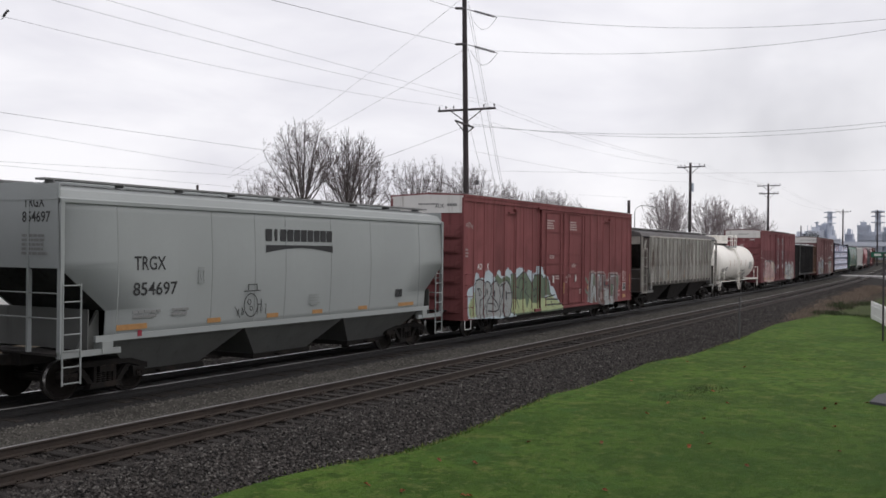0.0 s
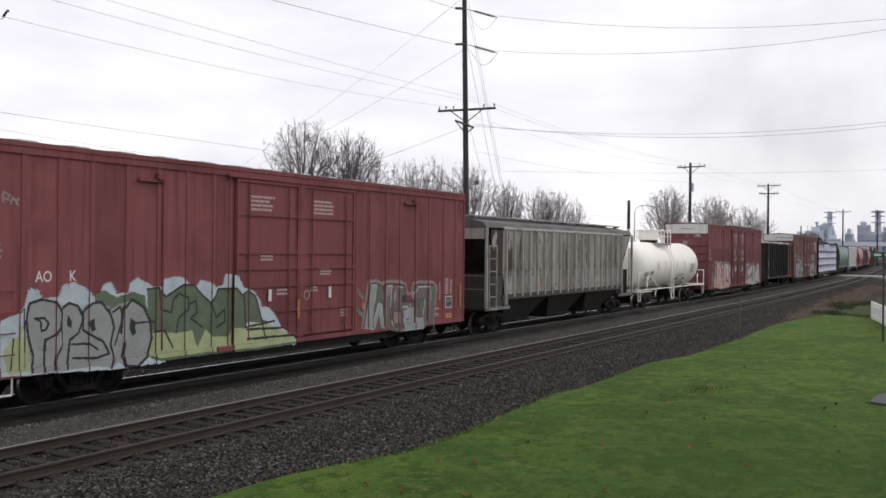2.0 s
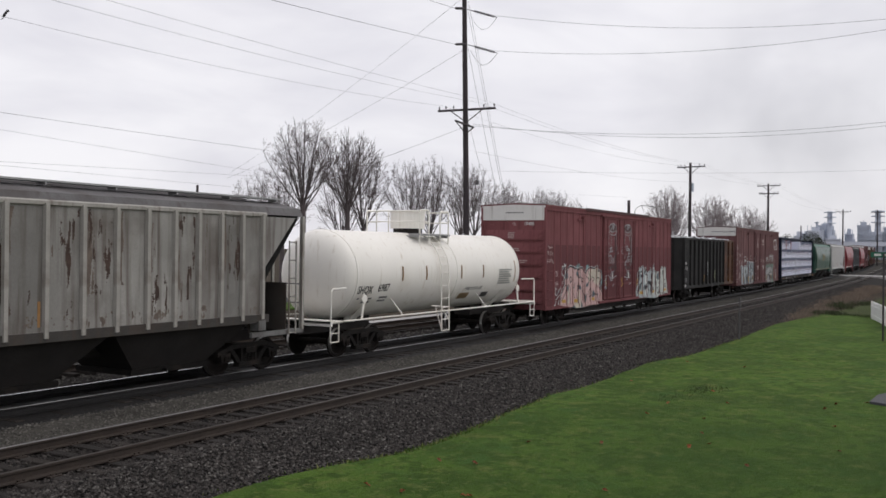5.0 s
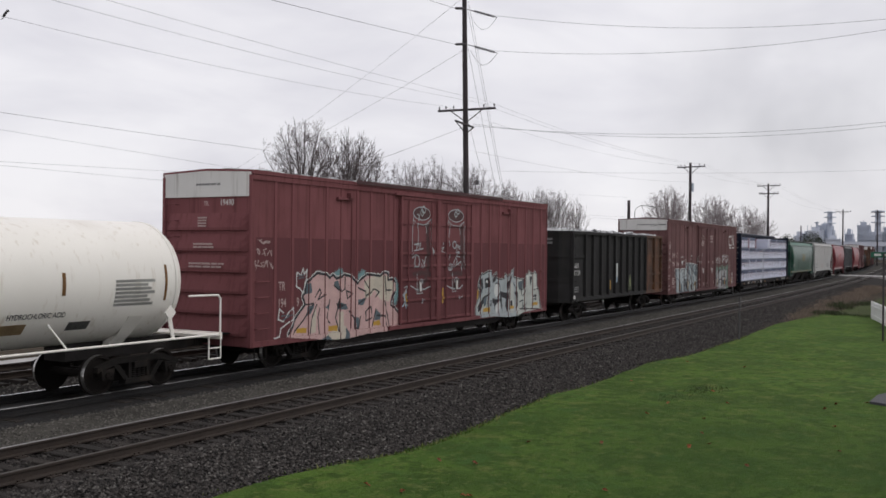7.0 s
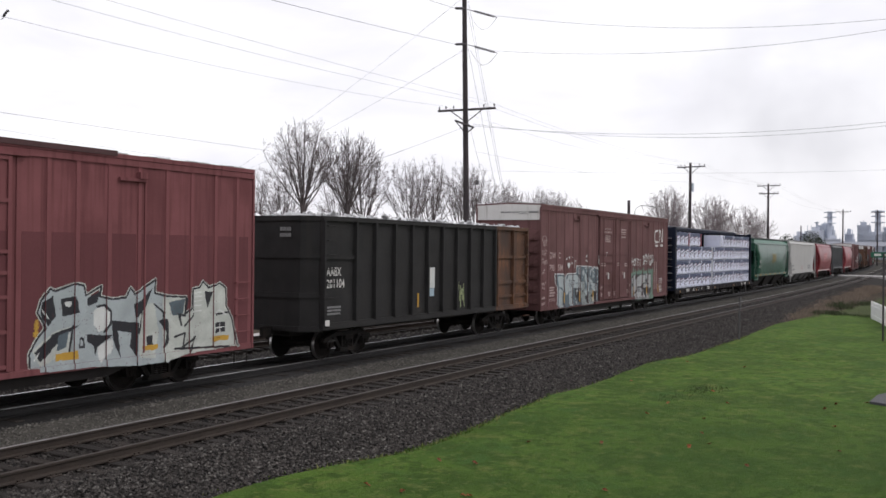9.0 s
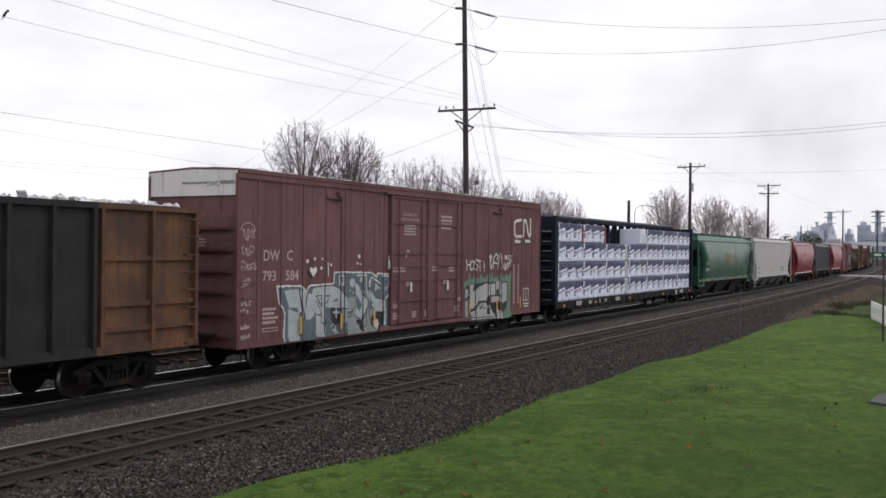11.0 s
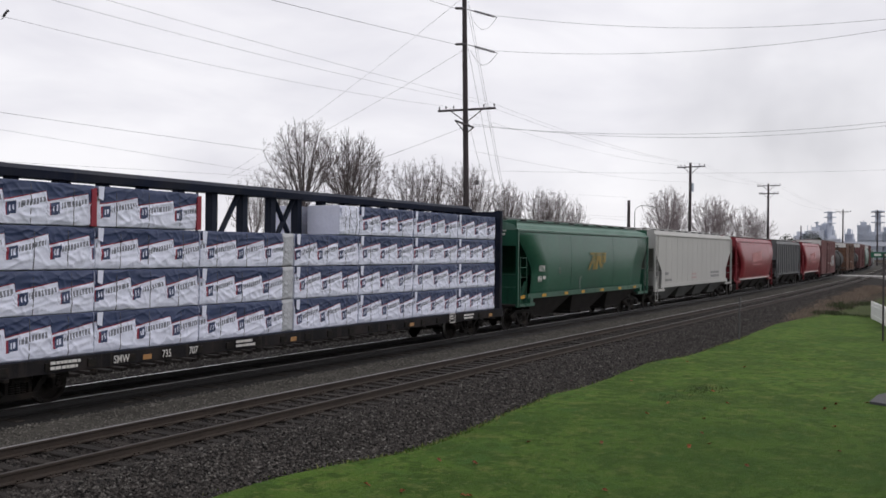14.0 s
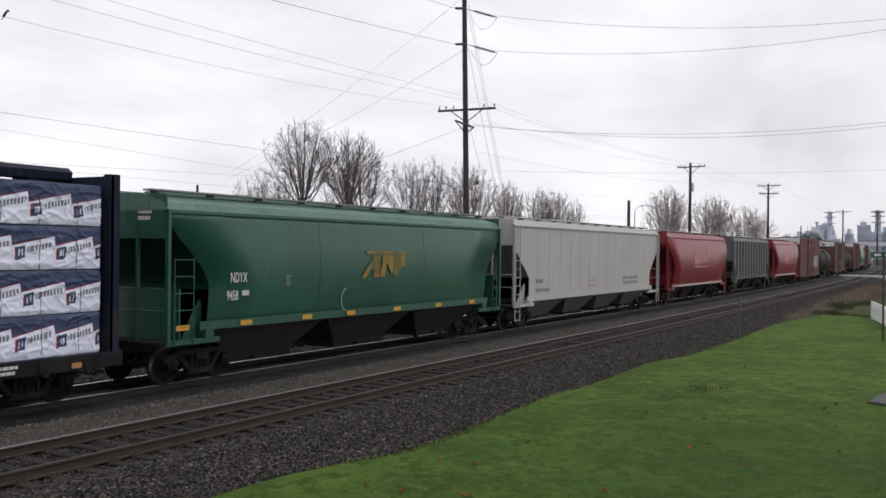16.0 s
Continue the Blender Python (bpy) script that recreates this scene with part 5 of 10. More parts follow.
def centerbeam(s0, length, label, group="freight train"):
    car = thing("centerbeam_flatcar", label, "flatcar", group)
    N = M["navy"]
    W, deck, top = 1.5, 1.0, 4.87
    bm = bmesh.new()
    box(bm, -0.35, length + 0.35, -W, W, deck - 0.12, deck)
    part("deck", bm, N, car)
    for y in (-W - 0.03, W - 0.05):
        bm = bmesh.new()
        box(bm, -0.35, length + 0.35, y, y + 0.08, deck - 0.30, deck - 0.02)
        part("side_sill", bm, M["sill_soot"], car, "soot-dark side sill")
    bm = bmesh.new()
    box(bm, 0.0, length, -0.35, 0.35, 0.62, deck - 0.12)
    part("centre_sill", bm, M["soot_grey"], car)
    for x in np.arange(0.8, length - 0.4, 1.02):
        bm = bmesh.new()
        box(bm, x, x + 0.22, -W - 0.06, -W - 0.03, deck - 0.25, deck - 0.09)
        tube(bm, (x + 0.15, -W - 0.04, deck - 0.30), (x + 0.15, -W - 0.04, deck - 0.36), 0.08, 8)
        part("winch", bm, M["truck_iron"], car)
    bm = bmesh.new()
    prism(bm, [(-0.30, top - 0.26), (0.30, top - 0.26), (0.34, top - 0.1), (0.20, top), (-0.20, top), (-0.34, top - 0.1)], "x", 0.0, length)
    part("top_chord", bm, N, car)
    post_bm = bmesh.new()
    box(post_bm, -0.10, 0.10, -0.12, 0.12, deck, top - 0.2)
    post_me = mesh_of("centre_post", post_bm, N)
    for x in np.arange(0.98, length - 0.5, 1.17):
        part("centre_post", post_me, None, car, at=(float(x), 0, 0))
    for x, dx in ((9.0, -0.8), (10.45, 0.85), (11.35, -0.85), (3.5, 0.8), (18.2, -0.8)):
        bm = bmesh.new()
        tube(bm, (x, 0, top - 0.25), (x + dx, 0, top - 1.5), 0.075, 8)
        part("brace", bm, N, car)
    for x, sgn in ((0.0, -1), (length, 1)):
        bm = bmesh.new()
        box(bm, min(x + sgn * 0.03, x + sgn * 0.10), max(x + sgn * 0.03, x + sgn * 0.10), -W, W, deck, top - 0.2)
        for y in (-W, W - 0.22):
            box(bm, min(x + sgn * 0.02, x + sgn * 0.34), max(x + sgn * 0.02, x + sgn * 0.26), y, y + 0.22, deck, top - 0.16)
        sheet = part("bulkhead", bm, N, car, "navy steel bulkhead with horizontal ribs")
        for z in np.arange(deck + 0.25, top - 0.5, 0.53):
            bm = bmesh.new()
            prism(bm, [(x + sgn * 0.10, z), (x + sgn * 0.30, z + 0.06), (x + sgn * 0.30, z + 0.16), (x + sgn * 0.10, z + 0.24)][::sgn], "y", -W + 0.2, W - 0.2)
            part("rib", bm, N, sheet)
        bm = bmesh.new()
        for z2 in np.arange(deck + 0.1, top - 0.6, 0.42):
            tube(bm, (x + sgn * 0.36, -1.3, z2), (x + sgn * 0.36, -0.9, z2), 0.016)
        part("ladder", bm, M["galvanised"], car)
    couplers(car, length)
    trucks(car, (1.6, length - 1.6))
    ROLLING.append((car, s0, length, None))
    return car


def lumber_pack(car_start, car_length, x, y0, z, width, height, tops, seed, far=False, red_end=False):
    """One plastic-wrapped pack: creased white film with a stepped navy print, red piping, logo blocks and straps."""
    rng = random.Random(seed)
    pack = thing("lumber_pack", "lumber pack in white plastic wrap with stepped navy print" if tops == "print" else "lumber pack in plain white plastic wrap", "lumber pack", "lumber on the centerbeam car")
    depth, cell = 1.16, 0.025
    nx, nz = int(round(width / cell)), int(round(height / cell))
    xs, zs = np.linspace(0, width, nx + 1), np.linspace(0, height, nz + 1)
    repeat = width / rng.choice((2.9, 3.0, 3.15))
    shift = rng.uniform(-0.25, 0.1)
    base, rise = height * rng.uniform(0.50, 0.56), height * rng.uniform(0.20, 0.27)
    waves = [(rng.uniform(-0.05, 0.05), rng.uniform(0.5, 2.0)) for _ in range(3)]

    def film(a, b):
        """How far the film stands out: soft folds, sharp diagonal creases and pinched edges."""
        p = Vector((a * 1.6 + seed * 3.1, b * 2.6, seed * 1.7))
        soft = noise.noise(p) * 0.010
        crease = (1 - abs(noise.noise((a * 1.1 + b * 0.5 + seed, b * 5.5 - a * 1.1, seed * 0.7)))) ** 10 * 0.022
        crease += (1 - abs(noise.noise((a * 1.6 - b * 1.2 + seed * 2, b * 4.0 + a * 2.4, seed * 1.3)))) ** 14 * 0.022
        fine = noise.noise((a * 4.0 + b * 3.0, b * 16.0 - a * 3.0, seed)) * 0.004
        pinch = 0.025 * max(0.0, 1 - 12 * min(b, height - b, 1.0)) + 0.02 * max(0.0, 1 - 10 * min(a, width - a))
        return -(soft + crease + fine) + pinch

    seam = int(nz * 0.60)

    def print_line(a):
        return base + rise * ((a + shift) % repeat) / repeat + 0.12 * sum(k * math.sin(a * f * 2) for k, f in waves)

    def level(a, i):
        """The rows of the film follow the slanted edge of the print."""
        line = print_line(a)
        return line * i / seam if i <= seam else line + (height - line) * (i - seam) / (nz - seam)

    def ink(a, b, i):
        if tops != "print" or far:
            return 0
        if i > seam:
            return 1
        if i == seam:
            return 2
        u = (a + shift) % repeat
        line = print_line(a)
        if 0.05 < u < 0.28 and line - 0.29 < b < line - 0.04:
            return 2 if u < 0.09 else (0 if (0.13 < u < 0.16 or 0.20 < u < 0.23) and line - 0.23 < b < line - 0.11 else 1)
        if 0.32 < u < repeat - 0.05 and line - 0.20 < b < line - 0.09 and (u * 27) % 2.0 < 1.35:
            return 4
        return 0
    verts = [(a, film(a, level(a, i)), level(a, i)) for i in range(nz + 1) for a in xs]
    faces, slots = [], []
    for i in range(nz):
        for j in range(nx):
            k = i * (nx + 1) + j
            faces.append((k, k + 1, k + nx + 2, k + nx + 1))
            mid = (xs[j] + xs[j + 1]) / 2
            slots.append(ink(mid, (level(mid, i) + level(mid, i + 1)) / 2, i))
    # back, ends, top and bottom, closed on the front film
    n = len(verts)
    verts += [(0, depth, 0), (width, depth, 0), (width, depth, height), (0, depth, height)]
    row = nx + 1
    bottom, top_edge = list(range(0, row)), list(range(nz * row, nz * row + row))
    left, right = [i * row for i in range(nz + 1)], [i * row + nx for i in range(nz + 1)]
    faces += [tuple(bottom[::-1] + [n, n + 1]), tuple(top_edge + [n + 2, n + 3]), tuple(left + [n + 3, n]), tuple(right[::-1] + [n + 1, n + 2]), (n + 1, n, n + 3, n + 2)]
    slots += [0, 1 if tops == "print" else 0, 0, 0, 0]
    me = raw("wrap", verts, faces, [M["wrap_grey" if tops == "plain" else "wrap_white"], M["wrap_navy"], M["wrap_red"], M["strap"], M["print_grey"]], slots)
    me.polygons.foreach_set("use_smooth", [i < nx * nz for i in range(len(faces))])
    part("wrap", me, None, pack)
    if red_end and not far:
        bm = bmesh.new()
        prism(bm, [(width - 0.13, 0.0), (width + 0.01, 0.0), (width + 0.01, height - 0.05), (width - 0.11, height - 0.08)], "y", -0.045, 0.25)
        part("end_cap", bm, M["wrap_red"], pack, "red wrapped end")
    if not far and tops != "plain":
        for k in range(3):
            x1 = width * (0.2 + 0.3 * k) + rng.uniform(-0.08, 0.08)
            bm = bmesh.new()
            for a, b in zip(zs[::4], zs[4::4]):
                prism(bm, [(film(x1, a) - 0.006, a), (film(x1, b) - 0.006, b), (film(x1, b) - 0.001, b), (film(x1, a) - 0.001, a)], "x", x1, x1 + 0.014)
            bmesh.ops.remove_doubles(bm, verts=bm.verts, dist=0.0005)
            part("strap", bm, M["strap"], pack)
        bm = bmesh.new()
        prism(bm, [(0.03, height - 0.26), (0.15, height - 0.30), (0.18, height - 0.01), (0.03, height - 0.01)], "y", -0.046, -0.04)
        part("flap", bm, M["wrap_white"], pack)
    ROLLING.append((pack, car_start, car_length, (x, y0, z)))
    return pack



# ---------------------------------------------------------------- ground, lawn, ballast
bm = bmesh.new()
rings = [(-1500, -1500), (2500, -1500), (2500, 2500), (-1500, 2500)]
bm.faces.new([bm.verts.new((x, y, -0.75)) for x, y in rings])
single("ground", bm, M["soil"], "dark earth reaching to the horizon", "ground", kind="structure")


EDGE = [(12.2, 10.11), (13.5, 9.65), (14.8, 9.28), (15.9, 9.24), (17.6, 9.27), (19.3, 9.42), (22.5, 9.72), (26.0, 9.62), (30.9, 9.84), (34.0, 9.39), (41.6, 9.04), (51.1, 9.39), (63.0, 8.86), (63.0, 8.86)]


def lawn_edge(x):
    return float(np.interp(x, [p[0] for p in EDGE], [p[1] for p in EDGE])) + 0.10 * noise.noise((x * 1.1, 7.7, 0)) + 0.05 * noise.noise((x * 3.7, 1.7, 0))


def lawn_height(x, y):
    return -0.50 + 0.07 * noise.noise((x * 0.16, y * 0.16, 1.0)) + 0.008 * noise.noise((x * 0.9, y * 0.9, 5.0)) - 0.09 * max(0.0, 1 - (lawn_edge(x) - y) / 0.4)


def lawn():
    nx, ny = 164, 64
    verts, faces = [], []
    for i in range(nx):
        x = -22 + 0.52 * i
        for j in range(ny):
            f = j / (ny - 1)
            y = -28 + (lawn_edge(x) + 28) * (1 - (1 - f) ** 1.5)
            verts.append((x, y, lawn_height(x, y)))
    for i in range(nx - 1):
        for j in range(ny - 1):
            a = i * ny + j
            faces.append((a, a + ny, a + ny + 1, a + 1))
    me = raw("lawn", verts, faces, M["lawn"])
    me.shade_smooth()
    return tagged(new("lawn", me), "short green winter lawn with worn and mossy patches", "lawn", kind="structure")


def grass_blades():
    rng = np.random.default_rng(5)
    n = 150000
    dist = 11.0 + 34.0 * rng.random(n) ** 1.35
    az = np.radians(rng.uniform(36, 92, n))
    x, y = dist * np.sin(az), dist * np.cos(az)
    keep = np.array([yy < lawn_edge(xx) + 0.09 and xx < 62.6 and yy > -2 for xx, yy in zip(x, y)])
    x, y = x[keep], y[keep]
    n = len(x)
    z = np.array([lawn_height(a, b) for a, b in zip(x, y)])
    h, w, t = rng.uniform(0.003, 0.010, n), rng.uniform(0.010, 0.022, n), rng.uniform(0, math.tau, n)
    near_edge = np.array([lawn_edge(a) - b < 0.3 for a, b in zip(x, y)])
    h = np.where(near_edge, h * rng.uniform(3.0, 11.0, n), h)
    lx, ly = -np.sin(t) * rng.uniform(0.03, 0.07, n), np.cos(t) * rng.uniform(0.03, 0.07, n)
    v = np.empty((n, 3, 3))
    v[:, 0] = np.c_[x - w * np.cos(t), y - w * np.sin(t), z - 0.005]
    v[:, 1] = np.c_[x + w * np.cos(t), y + w * np.sin(t), z - 0.005]
    v[:, 2] = np.c_[x + lx, y + ly, z + h]
    me = raw("grass", v.reshape(-1, 3).tolist(), np.arange(3 * n).reshape(-1, 3).tolist(), [M["blade"], M["blade_dry"]], (near_edge & (rng.random(n) < 0.45)).astype(int))
    tagged(new("grass", me), "short green blades of a mown lawn", "grass", kind="stuff")


lawn()
grass_blades()

ballast = thing("ballast", "dark crushed-stone ballast bed under the tracks", "ballast", kind="structure")
BED = [(8.6, -0.72), (9.5, -0.55), (10.95, -0.215), (14.2, -0.215), (14.9, -0.33), (15.6, -0.24), (18.9, -0.24), (19.6, -0.38), (20.3, -0.28), (23.7, -0.28), (25.2, -0.70), (25.2, -1.2), (8.6, -1.2)]
sweep("bed", BED, 0.0, 0.0, 0.0, M["ballast_bed"], ballast)

# oily ballast, blackened further to paint the shade beneath the cars
sweep("oily_strip", [(15.55, -0.26), (18.8, -0.26), (18.65, -0.186), (16.05, -0.186), (15.75, -0.222)], 0.0, 0.0, 0.0, M["oil_shade_bed"], ballast, label="oily ballast, darkened for the shade under the train")

sweep("pale_strip", [(14.0, -0.40), (15.85, -0.40), (15.85, -0.232), (15.6, -0.228), (14.9, -0.316), (14.2, -0.204), (14.0, -0.206)], 0.0, 0.0, 0.0, M["pale_bed"], ballast, label="paler ballast between the tracks")


def bed_height(y):
    return float(np.interp(y, [p[0] for p in BED[:11]], [p[1] for p in BED[:11]]))


def stones(name, y0, y1, x0, x1, count, material, seed, label, big=0.055):
    rng = np.random.default_rng(seed)
    x = x0 + (x1 - x0) * rng.random(count) ** 1.6
    y = rng.uniform(y0, y1, count)
    z = np.array([bed_height(b) for b in y]) + rng.uniform(0.0, 0.02, count)
    y = y + np.array([bend(a) for a in x])
    r = rng.uniform(0.35, 1.0, count) * big
    octa = np.array([(1, 0, 0), (0, 1, 0), (-1, 0, 0), (0, -1, 0), (0, 0, 0.75), (0, 0, -0.6)])
    tri = np.array([(0, 1, 4), (1, 2, 4), (2, 3, 4), (3, 0, 4), (1, 0, 5), (2, 1, 5), (3, 2, 5), (0, 3, 5)])
    v = octa[None] * r[:, None, None] * rng.uniform(0.6, 1.25, (count, 6, 3))
    a = rng.uniform(0, math.tau, count)
    c, s = np.cos(a)[:, None], np.sin(a)[:, None]
    v = np.stack([v[..., 0] * c - v[..., 1] * s, v[..., 0] * s + v[..., 1] * c, v[..., 2]], -1) + rng.normal(0, 0.006, (count, 6, 3))
    v += np.stack([x, y, z], -1)[:, None]
    f = tri[None] + 6 * np.arange(count)[:, None, None]
    me = raw(name, v.reshape(-1, 3).tolist(), f.reshape(-1, 3).tolist(), M[material])
    tagged(new(name, me), label, "gravel", kind="stuff")


stones("shoulder_stones", 8.9, 11.5, 6, 120, 92000, "ballast_dark", 1, "dark crushed stone on the track shoulder", 0.042)
stones("pale_stones", 8.95, 11.5, 6, 95, 13000, "ballast_pale", 11, "scattered paler stones on the track shoulder", 0.040)
stones("track_stones", 11.4, 13.95, 5, 100, 30000, "ballast_dark", 2, "dark crushed stone between the sleepers", 0.042)
stones("middle_stones", 13.95, 15.95, 5, 130, 50000, "ballast_light", 3, "paler grey crushed stone between two tracks", 0.038)
stones("back_stones", 18.6, 24.0, 8, 60, 14000, "ballast_light", 4, "grey crushed stone behind the running track")

RAIL = [(-0.07, -0.172), (0.07, -0.172), (0.07, -0.155), (0.012, -0.135), (0.010, -0.05), (0.036, -0.035), (0.036, -0.006), (-0.036, -0.006), (-0.036, -0.035), (-0.010, -0.05), (-0.012, -0.135), (-0.07, -0.155)]
HEAD = [(-0.034, -0.007), (0.034, -0.007), (0.030, 0.0), (-0.030, 0.0)]
tie_bm = bmesh.new()
box(tie_bm, -0.11, 0.11, -1.28, 1.28, -0.36, -0.175)
soften(tie_bm, 0.015, 1)
TIE = mesh_of("sleeper", tie_bm, M["tie_wood"])
plate_bm = bmesh.new()
for o in (-0.7525, 0.7525):
    box(plate_bm, -0.10, 0.10, o - 0.16, o + 0.16, -0.176, -0.160)
    for dy in (-0.11, 0.11):
        box(plate_bm, -0.06, -0.03, o + dy - 0.015, o + dy + 0.015, -0.162, -0.135)
        box(plate_bm, 0.03, 0.06, o + dy - 0.015, o + dy + 0.015, -0.162, -0.135)
PLATE = mesh_of("tie_plate", plate_bm, M["rail_rust"])


def track(label, centre, head, web, first, ties, pitch=0.535):
    t = thing("railway_track", label, "railway track", "tracks", kind="structure")
    for o in (-0.7525, 0.7525):
        rail = sweep("rail", RAIL, centre, o, 0.0, M[web], t, label="steel rail")
        # near running rail dimmer, far rusty rail brighter: sky glint set by head colour
        sweep("rail_head", HEAD, centre, o, 0.0, M["rail_head_dim" if (head == "rail_head") == (o < 0) and centre < 20 else head], rail, label="worn running surface")
    rng = random.Random(centre)
    for k in range(ties):
        s = first + k * pitch
        tie = part("sleeper", TIE, None, t, at=(s, centre + bend(s) + rng.uniform(-0.05, 0.05), rng.uniform(-0.015, 0.01)))
        tie.rotation_euler = (0, 0, rng.uniform(-0.02, 0.02) + radians(heading(s)))
        if s < 40 and centre < 15:
            part("tie_plate", PLATE, None, tie)


track("railway track with rusty brown rails and dark wooden sleepers", NEAR, "rail_head_dull", "rail_rust", 4.0, 280)
track("railway track with bright worn rails under the train", MID, "rail_head", "rail_black", 6.0, 250)
track("disused-looking side track with rusty rails", FAR, "rail_head_dull", "rail_rust", 8.0, 180)

# ---------------------------------------------------------------- lawn's edge: path, posts, fence, weeds
bm = bmesh.new()
prism(bm, [(25.6, 2.28), (27.0, 2.20), (31.0, 0.6), (30.0, -6.0), (24.8, -6.0), (25.4, 1.9)][::-1], "z", -0.56, -0.425)
single("path", bm, M["asphalt"], "dark asphalt path cutting into the lawn", "path", kind="structure")


def leaf_mesh():
    bm = bmesh.new()
    pts = [(math.cos(a) * r, math.sin(a) * r) for a, r in zip(np.linspace(0, math.tau, 11)[:-1], (1, 0.45, 0.8, 0.4, 0.95, 0.5, 0.9, 0.4, 0.8, 0.45))]
    top = [bm.verts.new((x * 0.075, y * 0.06, 0.02 * math.sin(3 * x) + 0.02)) for x, y in pts]
    mid = bm.verts.new((0, 0, 0.005))
    for i in range(len(top)):
        bm.faces.new((mid, top[i], top[(i + 1) % len(top)]))
    bmesh.ops.solidify(bm, geom=list(bm.faces), thickness=0.002)
    return mesh_of("fallen_leaf", bm, M["fallen_leaf"])


LEAF = leaf_mesh()
rng = random.Random(12)
for x, y in [(16.99, 3.46), (12.6, 6.6), (17.5, 6.3), (21.0, 5.2)] + [(rng.uniform(11, 32), rng.uniform(2.0, 8.8)) for _ in range(26)]:
    ob = tagged(new("fallen_leaf", LEAF), "curled orange-brown fallen leaf on the grass", "leaf", "leaves on the lawn")
    ob.matrix_basis = pose(x, y, lawn_height(x, y) + 0.015, rng.uniform(-12, 12), rng.uniform(-12, 12), rng.uniform(0, 360))


def tuft(x, y, z, count, tall, spread, seed, material, name, label, kind="stuff"):
    r = np.random.default_rng(seed)
    verts, faces = [], []
    for k in range(count):
        bx, by = x + r.normal(0, spread), y + r.normal(0, spread * 0.5)
        h, a, w = tall * r.uniform(0.4, 1.0), r.uniform(0, math.tau), 0.012
        lx, ly = r.normal(0, 0.25) * h, r.normal(0, 0.25) * h
        n = len(verts)
        verts += [(bx - w * math.cos(a), by - w * math.sin(a), z), (bx + w * math.cos(a), by + w * math.sin(a), z),
                  (bx + lx * 0.4 + w * 0.7, by + ly * 0.4, z + h * 0.6), (bx + lx, by + ly, z + h)]
        faces += [(n, n + 1, n + 2), (n, n + 2, n + 3)]
    return tagged(new(name, raw(name, verts, faces, M[material])), label, "weeds", "weeds", kind=kind)


rng = random.Random(31)
DRY, LOW = "dry brown weeds along the ballast", "low dark green weeds at the lawn's end"
for k in range(34):
    x = 45 + 2.1 * k
    tall = min(0.40, 0.08 + 0.012 * max(0, x - 45)) * rng.uniform(0.75, 1.25)
    tuft(x, lawn_edge(min(x, 62.0)) + 0.35 + 0.012 * max(0, x - 62), -0.6, 520 if x > 56 else 160, tall, 1.3 if x > 56 else 0.6, k, "dry_weeds", "weed_patch", DRY)
for k in range(9):
    tuft(62.9 - 0.25 * k + rng.uniform(-0.3, 0.3), 8.5 - 0.55 * k, -0.56, 260, rng.uniform(0.12, 0.42), 0.45, 50 + k, "weed_green", "weed_patch", LOW)
tuft(70.5, 8.2, -0.58, 400, 0.6, 0.8, 61, "weed_green", "weed_patch", LOW)
tuft(76.5, 7.3, -0.58, 300, 0.4, 0.9, 62, "weed_green", "weed_patch", LOW)
for k, (x, y, n, tall) in enumerate([(25.9, 6.4, 420, 0.07), (23.6, 6.7, 160, 0.06), (35.2, 5.3, 120, 0.06)]):
    tuft(x, y, lawn_height(x, y) - 0.01, n, tall, 0.55, 70 + k, "weed_green", "weed_patch", "dark green weeds in the lawn")

# verge beyond the lawn
bm = bmesh.new()
prism(bm, [(60, -30), (150, -30), (150, 7.8), (110, 7.0), (80, 7.2), (60, 8.4)], "z", -0.8, -0.56)
single("verge", bm, M["verge"], "rough green verge beyond the lawn", "verge", kind="structure")

post = thing("marker_post", "thin dark steel marker post beside the ballast", "post", at=(41.86, 8.9, -0.6))
bm = bmesh.new()
box(bm, -0.04, 0.04, -0.03, 0.03, 0.0, 1.9)
part("shaft", bm, M["post_grey"], post)
bm = bmesh.new()
box(bm, -0.10, 0.10, -0.045, -0.031, 1.5, 1.92)
part("plate", bm, M["post_grey"], post)

sign = thing("street_sign", "green street-name sign on a dark post behind a fence", "sign", at=(44.9, 3.5, -0.55))
bm = bmesh.new()
tube(bm, (0, 0, 0), (0, 0, 3.80), 0.04, 8)
part("post", bm, M["pole_wood"], sign)
bm = bmesh.new()
box(bm, -0.012, 0.012, -0.52, 0.52, 3.62, 3.86)
soften(bm, 0.008, 1)
board = part("sign_board", bm, M["sign_green"], sign)
bm = bmesh.new()
for a, b in ((0.38, 0.1), (0.02, -0.36)):
    box(bm, -0.016, -0.012, b, a, 3.69, 3.79)
part("lettering_bar", bm, M["paint_white"], board)

fence = thing("picket_fence", "low white picket fence with a top rail", "fence")
pick_bm = bmesh.new()
prism(pick_bm, [(-0.045, 0.0), (0.045, 0.0), (0.045, 0.98), (0.0, 1.06), (-0.045, 0.98)], "x", -0.012, 0.012)
PICK = mesh_of("picket", pick_bm, M["fence_white"])
fa, fb = Vector((60.5, 5.35, -0.56)), Vector((38.0, 1.0, -0.56))
n = 190
for k in range(n):
    p = fa.lerp(fb, k / (n - 1))
    part("picket", PICK, None, fence, at=tuple(p)).rotation_euler = (0, 0, math.atan2(fb.y - fa.y, fb.x - fa.x) + math.pi / 2)
bm = bmesh.new()
for z in (0.28, 0.80):
    tube(bm, fa + Vector((0, 0.03, z)), fb + Vector((0, 0.03, z)), 0.03, 4)
part("rail", bm, M["fence_white"], fence)

# ---------------------------------------------------------------- poles and wires


